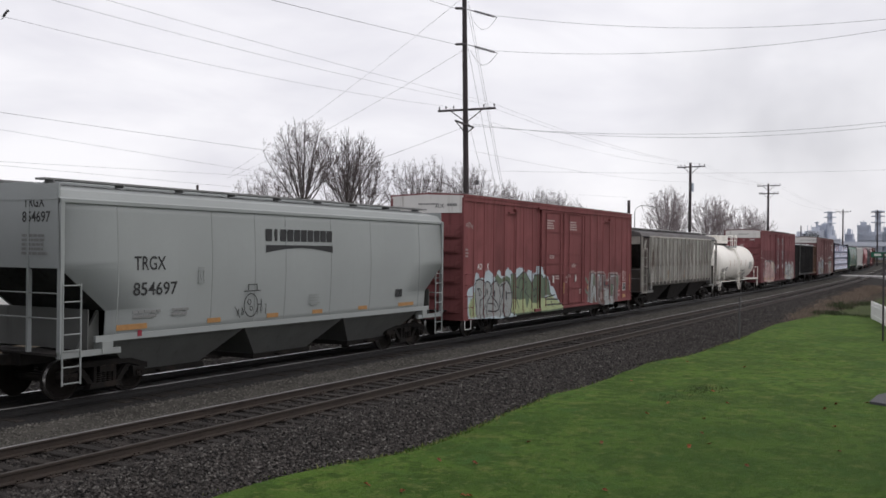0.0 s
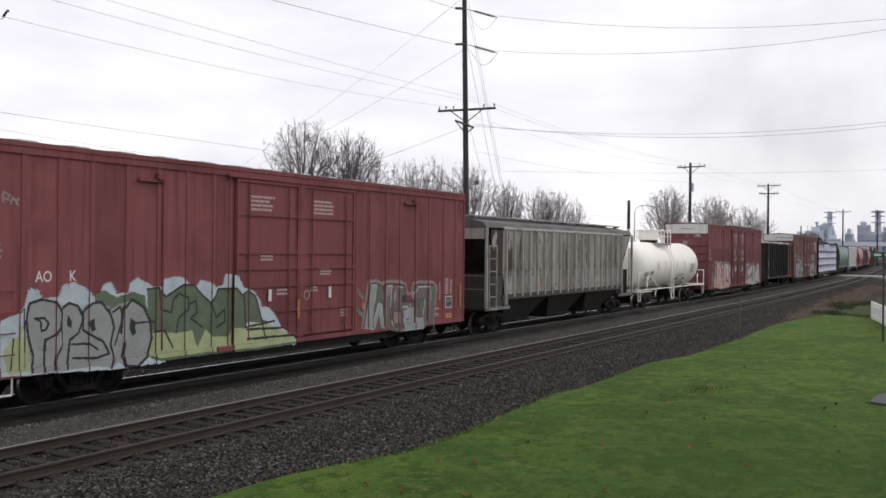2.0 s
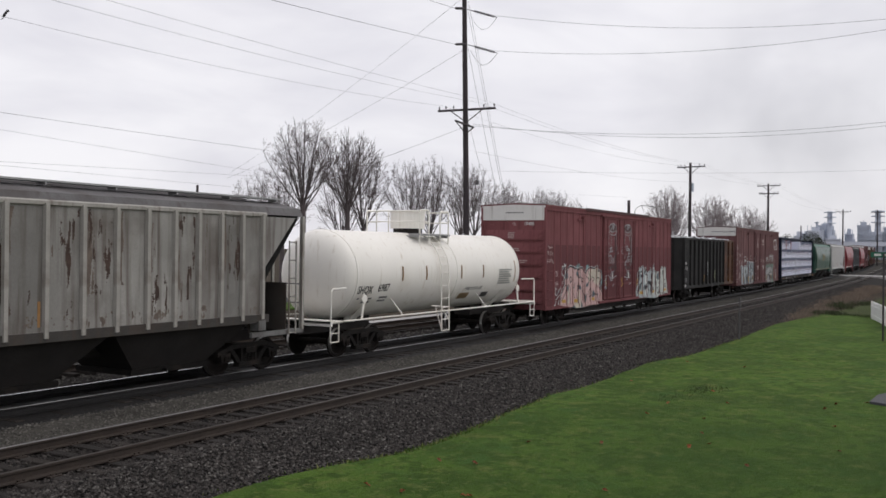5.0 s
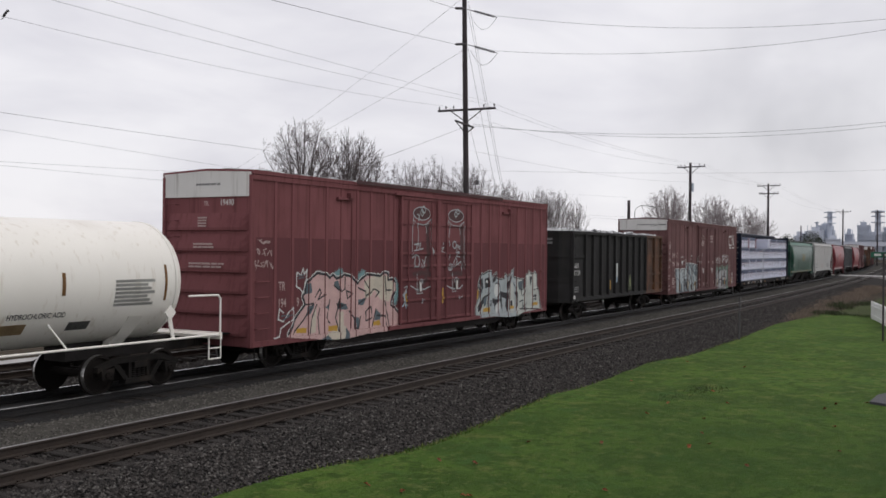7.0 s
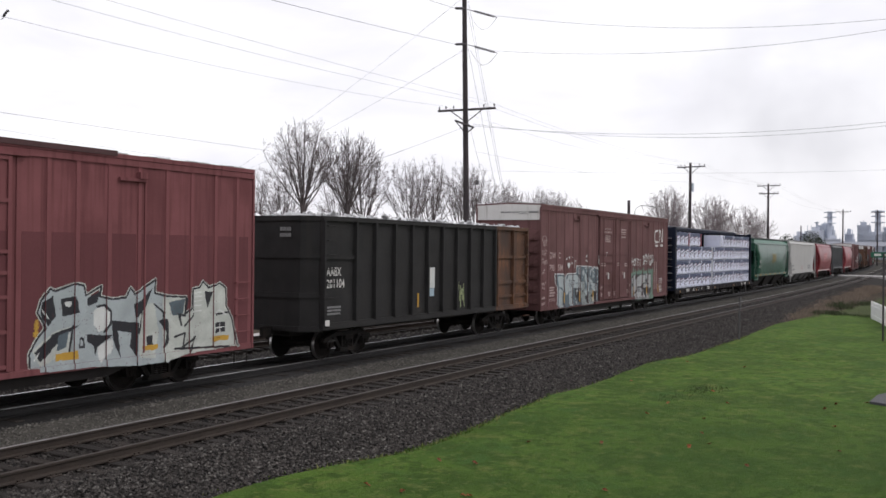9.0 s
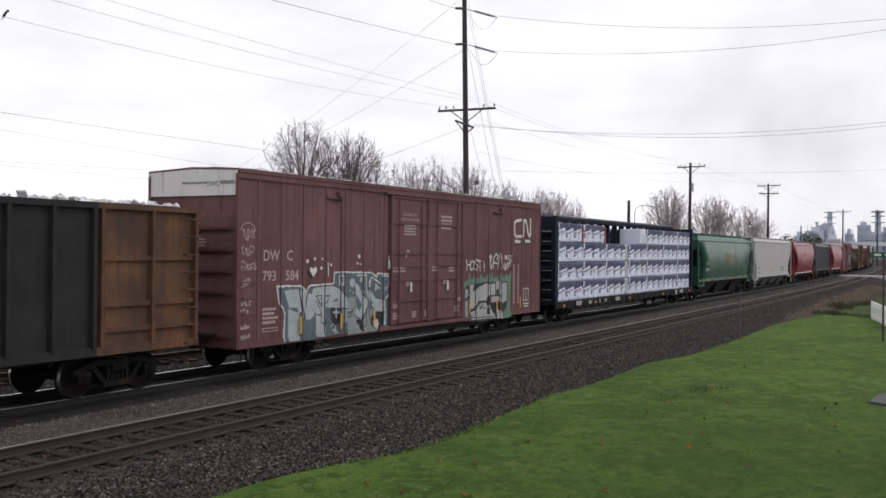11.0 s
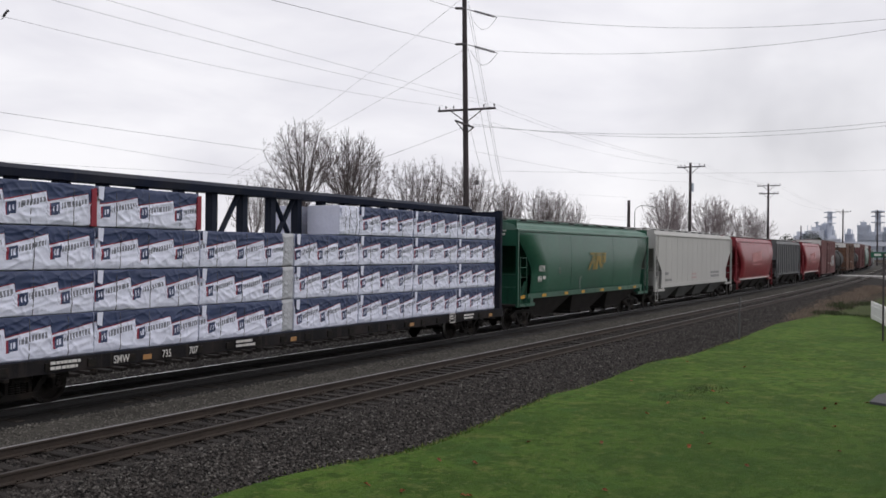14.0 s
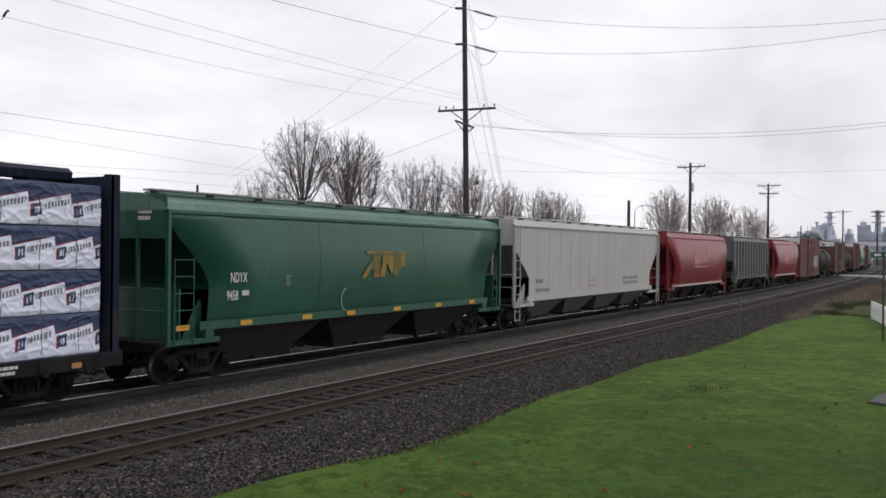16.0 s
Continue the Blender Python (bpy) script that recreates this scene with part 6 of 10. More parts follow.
def wire(a, z, sag, r=0.0065, n=28, group="overhead wires", label="thin dark overhead wire between utility poles"):
    a, z = Vector(a), Vector(z)
    bm = bmesh.new()
    d = (z - a).normalized()
    side = d.orthogonal().normalized()
    up = d.cross(side)
    rings = []
    for k in range(n + 1):
        f = k / n
        c = a.lerp(z, f) - Vector((0, 0, 4 * sag * f * (1 - f)))
        rings.append([c + r * (math.cos(q) * side + math.sin(q) * up) for q in (0.8, 2.4, 3.9, 5.5)])
    loft(bm, rings)
    return single("overhead_wire", bm, M["wire"], label, "wire", group)


def pole(x, y, top, radius, arms, label, lean=0.0, base=-0.75, transformer=False):
    p = thing("utility_pole", label, "utility pole", "utility poles", at=(x, y, base))
    bm = bmesh.new()
    rings = []
    for k in range(9):
        f = k / 8
        r = radius * (1.15 - 0.4 * f)
        rings.append([(-lean * f * (top - base) + r * math.cos(q * math.tau / 12), r * math.sin(q * math.tau / 12), f * (top - base)) for q in range(12)])
    loft(bm, rings)
    part("shaft", bm, M["pole_wood"], p, smooth=True)
    for z, half, turn in arms:
        bm = bmesh.new()
        box(bm, -half, half, -0.06 - radius, 0.06 - radius, z - base - 0.07, z - base + 0.07)
        for sgn in (-1, 1):
            tube(bm, (sgn * half * 0.55, -radius, z - base - 0.05), (0, -radius, z - base - 0.85), 0.035, 6)
        arm = part("crossarm", bm, M["pole_wood"], p)
        arm.rotation_euler = (0, 0, radians(turn))
        arm.location.x = -lean * (z - base)
        for f in (-0.95, -0.6, 0.45, 0.72, 0.95):
            bm = bmesh.new()
            tube(bm, (half * f, -radius, z - base + 0.07), (half * f, -radius, z - base + 0.16), 0.02, 6)
            tube(bm, (half * f, -radius, z - base + 0.15), (half * f, -radius, z - base + 0.31), 0.065, 8, 0.04)
            part("insulator", bm, M["insulator"], arm)
    if transformer:
        bm = bmesh.new()
        tube(bm, (0.35, -0.1, top - base - 3.4), (0.35, -0.1, top - base - 2.4), 0.24, 12)
        tube(bm, (0.0, -0.1, top - base - 2.9), (0.3, -0.1, top - base - 2.9), 0.05, 6)
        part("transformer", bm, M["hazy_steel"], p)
    return p


main = pole(56.6, 30.0, 24.0, 0.19, [(12.64, 2.1, 95)], "tall dark wooden transmission pole with crossarm and insulators", lean=0.042)
# strain insulators for the through wires, and a small lower bracket arm
for z, x in ((16.95, 55.85), (19.3, 55.75)):
    for sgn, dx, dy in ((-1, -1.0, 0.0), (1, 0.55, -1.3)):
        bm = bmesh.new()
        a, b = Vector((x - 56.6 + 0.12 * sgn, -0.15, z + 0.75)), Vector((x - 56.6 + dx * 1.35, dy * 1.6, z + 0.75 - (0.25 if sgn < 0 else 0.62)))
        for k in range(9):
            c, e = a.lerp(b, 0.25 + 0.075 * k), a.lerp(b, 0.25 + 0.075 * k + 0.045)
            tube(bm, c, e, 0.085, 8)
        tube(bm, a, b, 0.025, 6)
        if sgn > 0:
            pipe(bm, [a.lerp(b, f) - Vector((0, 0, 1.1 * math.sin(math.pi * f))) for f in (0.1, 0.3, 0.5, 0.7, 0.9, 1.0)], 0.012, 4)
        part("strain_insulator", bm, M["insulator"], main)
bm = bmesh.new()
tube(bm, (-2.38, -0.25, 12.38), (0.17, -0.25, 12.24), 0.07, 6)
tube(bm, (-2.38, -0.25, 12.38), (-0.95, -0.25, 11.69), 0.04, 6)
tube(bm, (0.17, -0.25, 12.24), (-0.95, -0.25, 11.69), 0.04, 6)
part("bracket_arm", bm, M["pole_wood"], main)
bm = bmesh.new()
tube(bm, (0.05, -0.22, 8.6), (0.75, -0.3, 8.55), 0.03, 6)
tube(bm, (0.75, -0.3, 8.4), (0.75, -0.3, 8.7), 0.11, 8)
part("bracket_lamp", bm, M["insulator"], main)

pole(113.3, 30.0, 13.9, 0.2, [(13.45, 1.75, 82)], "dark wooden utility pole with a crossarm and transformer", transformer=True)
pole(161.9, 30.0, 14.6, 0.2, [(14.3, 1.9, 82), (13.0, 1.6, 82)], "dark wooden utility pole with two crossarms")
pole(261.6, 30.0, 14.6, 0.2, [(14.0, 1.9, 82)], "distant wooden utility pole with a crossarm")
pole(-2.0, 30.0, 13.0, 0.2, [(12.3, 1.95, 90)], "dark wooden utility pole with a crossarm")
pole(46.6, 45.0, 7.3, 0.11, [], "short dark wooden pole behind the tracks")
pole(135.7, 45.0, 10.8, 0.28, [], "thick short wooden pole without arms")
pole(322.0, 27.0, 17.0, 0.22, [(16.2, 2.0, 82)], "distant wooden utility pole with a crossarm")
pole(215.0, 33.0, 9.2, 0.14, [], "distant slim grey wooden pole")

for y, z0, sag in ((28.12, 12.5, 0.42), (28.85, 12.5, 0.75), (31.75, 12.5, 1.0)):
    wire((-2.0, y, z0), (55.85 + 0.14 * (y - 30), y, 12.98), sag)
    wire((56.05 + 0.14 * (y - 30), y, 12.98), (113.3 + 0.14 * (y - 30), 30 + 0.88 * (y - 30), 13.72), 0.7)
    wire((113.3 + 0.14 * (y - 30), 30 + 0.88 * (y - 30), 13.72), (161.9, 30 + 0.88 * (y - 30), 14.55), 0.6)
    wire((161.9, 30 + 0.88 * (y - 30), 14.55), (261.6, 30 + 0.88 * (y - 30), 14.25), 1.2)
# transmission wires that come along the line and turn away over the tracks
for z, zl, ze, sag in ((16.75, 13.4, 30.15, 4.66), (19.1, 16.2, 27.73, 4.45)):
    wire((0.0, 30.0, zl + 0.1), (54.9, 30.0, z), 0.4, 0.012)
    wire((56.5, 28.1, z - 0.28), (80.0, -30.0, ze), sag, 0.012)
for z, ze, sag in ((11.6, 21.4, 3.83), (11.72, 22.73, 4.74)):
    wire((56.8, 29.8, z), (86.0, -28.0, ze), sag, 0.011)
wire((56.4, 30.0, 9.95), (113.3, 29.8, 11.6), 0.5)
wire((-2, 30.0, 8.05), (56.3, 30.0, 8.2), 0.25)
wire((0, 45.0, 10.6), (135.0, 45.0, 7.8), 0.9)
wire((0, 45.0, 7.6), (135.0, 45.0, 8.3), 0.5)
wire((22.0, 45.0, 7.25), (135.0, 45.0, 11.18), 0.0)
wire((56.4, 30.0, 8.58), (110.0, -4.8, 12.52), 0.57)
# guys: insulated spans to a far anchor, and the anchor guys beside the pole
for z, f in ((20.2, (86.0, 78.0, 12.0)), (16.6, (83.5, 76.0, 11.2)), (11.4, (84.0, 74.0, 9.0))):
    wire((55.9, 30.1, z), f, 0.5, 0.012, label="thin guy wire from the tall pole")
for z, dx in ((19.2, 6.9), (16.8, 6.0), (12.2, 5.4), (19.9, 7.2)):
    wire((56.1, 29.9, z), (56.6 + dx, 29.0, -0.7), 0.0, 0.012, n=2, label="taut steel guy wire anchoring the tall pole")


# a small bird on the wire, and a splice on another
wf = (22.75 + 2.0) / 57.85
bird = thing("bird", "small dark bird perched on an overhead wire", "bird", at=(22.75, 31.75, 12.5 + 0.48 * wf - 4 * wf * (1 - wf) + 0.01))
bm = bmesh.new()
loft(bm, [[(0.10 * f - 0.02 + 0.02, r * math.cos(q * math.tau / 8), 0.10 + 0.13 * f + r * 0.9 * math.sin(q * math.tau / 8)) for q in range(8)] for f, r in ((-0.9, 0.02), (-0.5, 0.065), (0.0, 0.085), (0.6, 0.07), (1.0, 0.03))])
part("body", bm, M["rail_black"], bird, smooth=True)
bm = bmesh.new()
bmesh.ops.create_icosphere(bm, subdivisions=2, radius=0.055, matrix=Matrix.Translation((0.11, 0, 0.24)))
tube(bm, (0.15, 0, 0.24), (0.20, 0, 0.235), 0.014, 6, 0.004)
part("head", bm, M["rail_black"], bird)
bm = bmesh.new()
prism(bm, [(-0.05, 0.02), (-0.05, -0.02), (-0.20, -0.035), (-0.20, 0.035)], "z", -0.02, 0.0)
tail = part("tail", bm, M["rail_black"], bird)
tail.rotation_euler = (0, radians(-38), 0)
for dy in (-0.025, 0.025):
    bm = bmesh.new()
    tube(bm, (0.0, dy, 0.0), (0.0, dy, 0.06), 0.008, 5)
    part("leg", bm, M["rail_black"], bird)


def street_lamp(x, y, top, reach, label):
    p = thing("street_lamp", label, "street lamp", "street lamps", at=(x, y, -0.75))
    bm = bmesh.new()
    tube(bm, (0, 0, 0), (0, 0, top - 0.3), 0.1, 8, 0.07)
    pts = [(0, 0, top - 0.3)] + [(reach * (1 - math.cos(a)), 0, top - 0.3 + 1.3 * math.sin(a)) for a in np.linspace(0.2, math.pi / 2, 5)] + [(reach * 1.9, 0, top + 1.05)]
    pipe(bm, pts, 0.06)
    part("mast", bm, M["galvanised"], p)
    bm = bmesh.new()
    box(bm, min(reach * 1.9, reach * 2.3), max(reach * 1.9, reach * 2.3), -0.14, 0.14, top + 0.95, top + 1.1)
    soften(bm, 0.03, 1)
    part("lamp_head", bm, M["galvanised"], p)


street_lamp(138.5, 45.0, 10.1, 4.5, "grey street lamp with a curved arm")
street_lamp(224.0, 45.0, 12.3, -7.0, "grey street lamp with a long curved arm")
street_lamp(95.0, 52.0, 10.4, -3.0, "grey street lamp with a curved arm")

# ---------------------------------------------------------------- bare trees


def tree_meshes(height, width, seed, limbs=9, fork=0.45, belly=0.62, twig=0.0115, side=9, far=False):
    """A bare tree: long limbs fan out from a fork to a domed crown, and every limb carries straight side branches, twigs and twiglets."""
    rng = random.Random(seed)
    wood, fine = [], []
    mid = height * belly

    def inside(q, slack):
        return (math.hypot(q.x, q.y) / width) ** 2 + (max(0.0, q.z - mid) / (height - mid)) ** 2 < slack

    def shoot(a, d, length, r, level):
        n = 3 if level < 2 else 2
        pts = [a]
        for k in range(n):
            d = (d + Vector((rng.gauss(0, 0.035), rng.gauss(0, 0.035), 0.02 + rng.gauss(0, 0.03)))).normalized()
            pts.append(pts[-1] + d * length / n)
        if not inside(pts[-1], rng.uniform(0.95, 1.3)):
            return
        carry(pts, r, max(r * 0.55, twig * 0.75), level)

    def carry(pts, r0, r1, level):
        n = len(pts) - 1
        for k in range(n):
            a, b = r0 + (r1 - r0) * k / n, r0 + (r1 - r0) * (k + 1) / n
            (wood if level < 2 else fine).append((pts[k], pts[k + 1], a, b, 5 if level == 0 else 4 if level == 1 else 3))
        if level == 3:
            return
        total = sum((z - a).length for a, z in zip(pts, pts[1:]))
        count = (side, 7, 4)[level] if not far else (side, 5, 3)[level]
        for k in range(count):
            f = (0.22, 0.25, 0.3)[level] + (0.76, 0.72, 0.68)[level] * (k + rng.uniform(0.2, 0.8)) / count
            i = min(n - 1, int(f * n))
            p, d = pts[i].lerp(pts[i + 1], f * n - i), (pts[i + 1] - pts[i]).normalized()
            out = Vector((p.x, p.y, 0.0))
            turn = Matrix.Rotation(rng.uniform(0, math.tau), 3, d) @ d.orthogonal().normalized() + out * (0.35 / width)
            ang = rng.uniform(0.35, 0.75) if level == 0 else rng.uniform(0.45, 1.0)
            shoot(p, (d * math.cos(ang) + turn.normalized() * math.sin(ang)).normalized(), total * rng.uniform(0.26, 0.40) * (1.15 - 0.5 * f), max((r0 + (r1 - r0) * f) * 0.55, twig), level + 1)
    base = height * fork
    for s in range(limbs):
        f = 0.94 * (s + rng.uniform(0.2, 0.8)) / limbs
        phi = s * 2.4 + rng.uniform(-0.35, 0.35)
        end = Vector((width * math.sqrt(f) * math.cos(phi), width * math.sqrt(f) * math.sin(phi), mid + (height - mid) * math.sqrt(1 - f)))
        a = Vector((0.06 * math.cos(phi), 0.06 * math.sin(phi), base * rng.uniform(0.84, 1.0)))
        bow = a.lerp(end, 0.5) + Vector((0, 0, -0.03 * height)) + Vector((end.x, end.y, 0)) * 0.10
        pts = [a * (1 - u) ** 2 + bow * 2 * u * (1 - u) + end * u * u + Vector((rng.gauss(0, 0.03), rng.gauss(0, 0.03), 0)) * (0 < u < 1) for u in (0, 0.15, 0.3, 0.45, 0.6, 0.75, 0.9, 1.0)]
        carry(pts, height * 0.0042, twig, 0)
        for k in range(7):
            fan = (pts[-1] - pts[-3]).normalized() + Vector((rng.gauss(0, 0.45), rng.gauss(0, 0.45), rng.gauss(0, 0.3)))
            shoot(pts[-1 - k % 3], fan.normalized(), height * rng.uniform(0.05, 0.09), twig, 2)
    for k in range(4):
        wood.append((Vector((0, 0, base * k / 4)), Vector((0, 0, base * (k + 1) / 4)), height * (0.022 - 0.002 * k), height * (0.020 - 0.002 * k), 8))

    def build(name, segs, material):
        verts, faces = [], []
        for a, z, r0, r1, n in segs:
            d = z - a
            if d.length < 1e-5:
                continue
            d.normalize()
            across = d.orthogonal().normalized()
            up = d.cross(across)
            b = len(verts)
            for c, r in ((a, r0), (z, r1)):
                verts += [tuple(c + r * (math.cos(q * math.tau / n) * across + math.sin(q * math.tau / n) * up)) for q in range(n)]
            faces += [(b + q, b + (q + 1) % n, b + n + (q + 1) % n, b + n + q) for q in range(n)]
        return raw(name, verts, faces, material)
    return build("trunk", wood, M["twig_hazed" if far else "bark"]), build("crown", fine, M["twig_hazed" if far else "twig"])


def tree(x, y, variant, scale, label, turn=0):
    p = thing("bare_tree", label, "tree", "bare trees", at=(x, y, -0.75))
    trunk = part("trunk", variant[0], None, p)
    part("crown", variant[1], None, p)
    p.scale = (scale[0], scale[0], scale[1])
    p.rotation_euler = (0, 0, radians(turn))
    return p


ROUND = [tree_meshes(14.2, 3.2, s, 20, 0.55, 0.74, 0.0088, 9) for s in (3, 4)]
BUSHY = [tree_meshes(12.6, 3.0, s, 16, 0.46, 0.64, 0.0092, 7) for s in (13, 14, 15)]
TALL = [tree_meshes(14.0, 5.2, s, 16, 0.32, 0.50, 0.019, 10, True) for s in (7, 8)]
BIG = "large bare multi-stemmed winter tree"
for x, y, v, w, h, a in [(57.9, 45, 0, 1.02, 0.98, 20), (65.2, 46, 1, 0.98, 0.99, 70)]:
    tree(x, y, ROUND[v], (w, h), BIG, a)
for x, y, v, w, h, a in [(54.6, 47, 2, 0.62, 0.95, 15), (61.6, 50, 1, 0.8, 1.06, 130), (68.6, 49, 0, 0.75, 1.08, 215), (72, 49, 0, 0.95, 1.35, 100), (77.0, 47, 1, 0.85, 1.24, 40), (82.5, 48, 2, 0.95, 1.31, 10), (89, 48, 1, 0.85, 1.32, 200), (94, 49, 0, 0.85, 1.34, 60), (100, 48, 1, 0.8, 1.2, 150), (109, 48, 2, 1.0, 1.17, 30), (115, 49, 1, 0.85, 1.2, 90), (121, 50, 0, 0.8, 1.22, 10), (104.5, 50, 2, 0.65, 1.22, 50), (127, 50, 2, 0.65, 1.13, 0)]:
    tree(x, y, BUSHY[v], (w * 1.17, h * 0.794), "bare winter tree behind the tracks", a)
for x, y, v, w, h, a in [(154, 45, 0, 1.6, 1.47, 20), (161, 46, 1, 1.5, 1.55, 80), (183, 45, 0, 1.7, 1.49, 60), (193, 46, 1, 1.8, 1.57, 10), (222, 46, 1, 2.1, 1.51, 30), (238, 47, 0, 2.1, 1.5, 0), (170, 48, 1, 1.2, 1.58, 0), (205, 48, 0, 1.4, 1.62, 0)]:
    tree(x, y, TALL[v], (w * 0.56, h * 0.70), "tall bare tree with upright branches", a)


def leafy_clump(x, y, w, h, seed, label):
    """An evergreen shrub: several rounded masses of small leaves with an uneven outline."""
    r = np.random.default_rng(seed)
    n = 7000
    lobes = np.c_[r.uniform(-0.75, 0.75, 9) * w, r.uniform(-0.5, 0.5, 9) * w * 0.4, r.uniform(0.25, 0.72, 9) * h]
    pick = r.integers(0, 9, n)
    d = r.normal(0, 1, (n, 3))
    d /= np.linalg.norm(d, axis=1)[:, None]
    size = r.uniform(0.24, 0.34, 9)[pick] * h
    c = lobes[pick] + d * (size * r.uniform(0.5, 1.05, n))[:, None]
    c[:, 2] = np.maximum(c[:, 2], 0.02) - 0.75
    c[:, 0] += x
    c[:, 1] += y
    v = (c[:, None] + r.normal(0, 0.16, (n, 3, 3))).reshape(-1, 3)
    ob = new("evergreen_shrub", raw("evergreen_shrub", v.tolist(), np.arange(3 * n).reshape(-1, 3).tolist(), M["hedge"]))
    tagged(ob, label, "shrub", "shrubs", kind="stuff")


leafy_clump(242.7, 36, 23.7, 9.3, 3, "dark evergreen shrubs in the distance")
leafy_clump(212.9, 37, 5.0, 5.4, 4, "dark evergreen shrubs in the distance")

# ---------------------------------------------------------------- far side: barrier, crossing, overpass, plant
bm = bmesh.new()
prism(bm, [(-40, 26.5), (140, 26.5), (140, 28.0), (-40, 28.0)], "z", -0.8, -0.62)
single("gravel_strip", bm, M["concrete"], "pale gravel strip behind the side track", "gravel", kind="structure")
bm = bmesh.new()
prism(bm, [(-40, 38.0), (140, 38.0), (140, 42.5), (-40, 42.5)], "z", -0.8, -0.66)
single("far_verge", bm, M["lawn"], "narrow green verge beyond the tracks", "verge", kind="structure")
bm = bmesh.new()
prism(bm, [(-60, 43.5), (150, 43.5), (150, 52.0), (-60, 52.0)], "z", -0.8, -0.68)
single("street", bm, M["asphalt"], "grey asphalt street beyond the verge", "road", kind="structure")


def parked_suv(x, y, turn):
    v = thing("parked_suv", "white sport utility vehicle parked on the street", "car", at=(x, y, -0.68))
    v.rotation_euler = (0, 0, radians(turn))
    bm = bmesh.new()
    prism(bm, [(-2.3, 0.35), (2.3, 0.35), (2.34, 0.75), (2.2, 0.95), (1.15, 1.08), (0.65, 1.62), (0.3, 1.70), (-1.9, 1.70), (-2.25, 1.15), (-2.32, 0.7)][::1], "y", -0.88, 0.88)
    bmesh.ops.recalc_face_normals(bm, faces=bm.faces)
    soften(bm, 0.06, 2)
    part("body", bm, M["car_white"], v, smooth=True)
    for xs in ([(1.0, 1.10), (0.58, 1.56), (0.0, 1.58), (0.0, 1.10)], [(-0.1, 1.10), (-0.1, 1.58), (-1.05, 1.58), (-1.05, 1.10)], [(-1.15, 1.10), (-1.15, 1.58), (-1.8, 1.56), (-2.0, 1.12)]):
        for y0, y1 in ((-0.893, -0.87), (0.87, 0.893)):
            bm = bmesh.new()
            prism(bm, xs, "y", y0, y1)
            part("window", bm, M["dark_glass"], v)
    for x1 in (-1.42, 1.42):
        for y1 in (-0.82, 0.82):
            bm = bmesh.new()
            tube(bm, (x1, y1 - 0.11, 0.35), (x1, y1 + 0.11, 0.35), 0.35, 20)
            wheel = part("wheel", bm, M["rubber"], v)
            bm = bmesh.new()
            tube(bm, (x1, y1 - 0.12, 0.35), (x1, y1 + 0.12, 0.35), 0.21, 12)
            part("rim", bm, M["galvanised"], wheel)


parked_suv(33.2, 46.6, 0)
bm = bmesh.new()
prism(bm, [(150, 6.0), (157, 6.0), (162, 30.0), (155, 30.0)], "z", -0.6, -0.02)
single("crossing_road", bm, M["concrete"], "pale road surface of a level crossing", "road", kind="structure")
bridge = thing("overpass", "pale concrete overpass far down the line", "bridge")
bm = bmesh.new()
box(bm, 352, 362, -60, 62, 6.0, 7.4)
# concrete tinted with painted distance haze
part("deck", bm, M["hazy_pale"], bridge)
for y in (-50, -22, 6, 50):
    bm = bmesh.new()
    box(bm, 354, 360, y - 1, y + 1, -0.75, 6.0)
    part("pier", bm, M["hazy_pale"], bridge)


def plant():
    p = thing("industrial_plant", "hazy grey industrial plant with towers and stacks", "factory")
    rng = random.Random(6)
    for k in range(26):
        y = 118 - k * 4.6 + rng.uniform(-1.5, 1.5)
        x = 735 + rng.uniform(0, 40)
        w, h = rng.uniform(5, 11), rng.uniform(14, 25) if k not in (8, 9) else 12
        bm = bmesh.new()
        box(bm, x, x + 12, y - w / 2, y + w / 2, -0.75, h)
        z = 5.0
        while z < h:
            box(bm, x - 1.0, x, y - w / 2 - 0.4, y + w / 2 + 0.4, z, z + 0.5)
            z += 4.2
        for j in range(5):
            yy = y - w / 2 + w * j / 4
            box(bm, x - 0.9, x - 0.5, yy - 0.2, yy + 0.2, -0.75, h + rng.uniform(0, 4))
        box(bm, x + 2, x + 6, y - w * 0.2, y + w * 0.25, h, h + rng.uniform(1, 4))
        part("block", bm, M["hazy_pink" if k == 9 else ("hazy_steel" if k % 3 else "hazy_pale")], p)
    for y, h, r in ((95.0, 34.5, 2.2), (62.5, 35.0, 2.4), (104.0, 27.0, 0.9), (75.0, 24.0, 0.8), (52.0, 30.0, 1.1)):
        bm = bmesh.new()
        tube(bm, (750, y, -0.75), (750, y, h), r, 10, r * 0.8)
        for z in (h - 1.0, h - 4.5, h - 9.0):
            tube(bm, (750, y, z), (750, y, z + 0.6), r * 2.0, 10)
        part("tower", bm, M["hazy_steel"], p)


plant()

# ---------------------------------------------------------------- the train
def spans(posts):
    return [(p - 0.06, p + 0.06, 0.03) for p in posts]


SIDE = -1.5
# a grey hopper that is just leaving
covered_hopper(-5.75, 16.8, "light grey covered hopper car with shade-darkened lower slopes", "light_grey", plate=0.75, slope_paint="end_shade", frame_paint="end_frame", plate_paint="end_low")

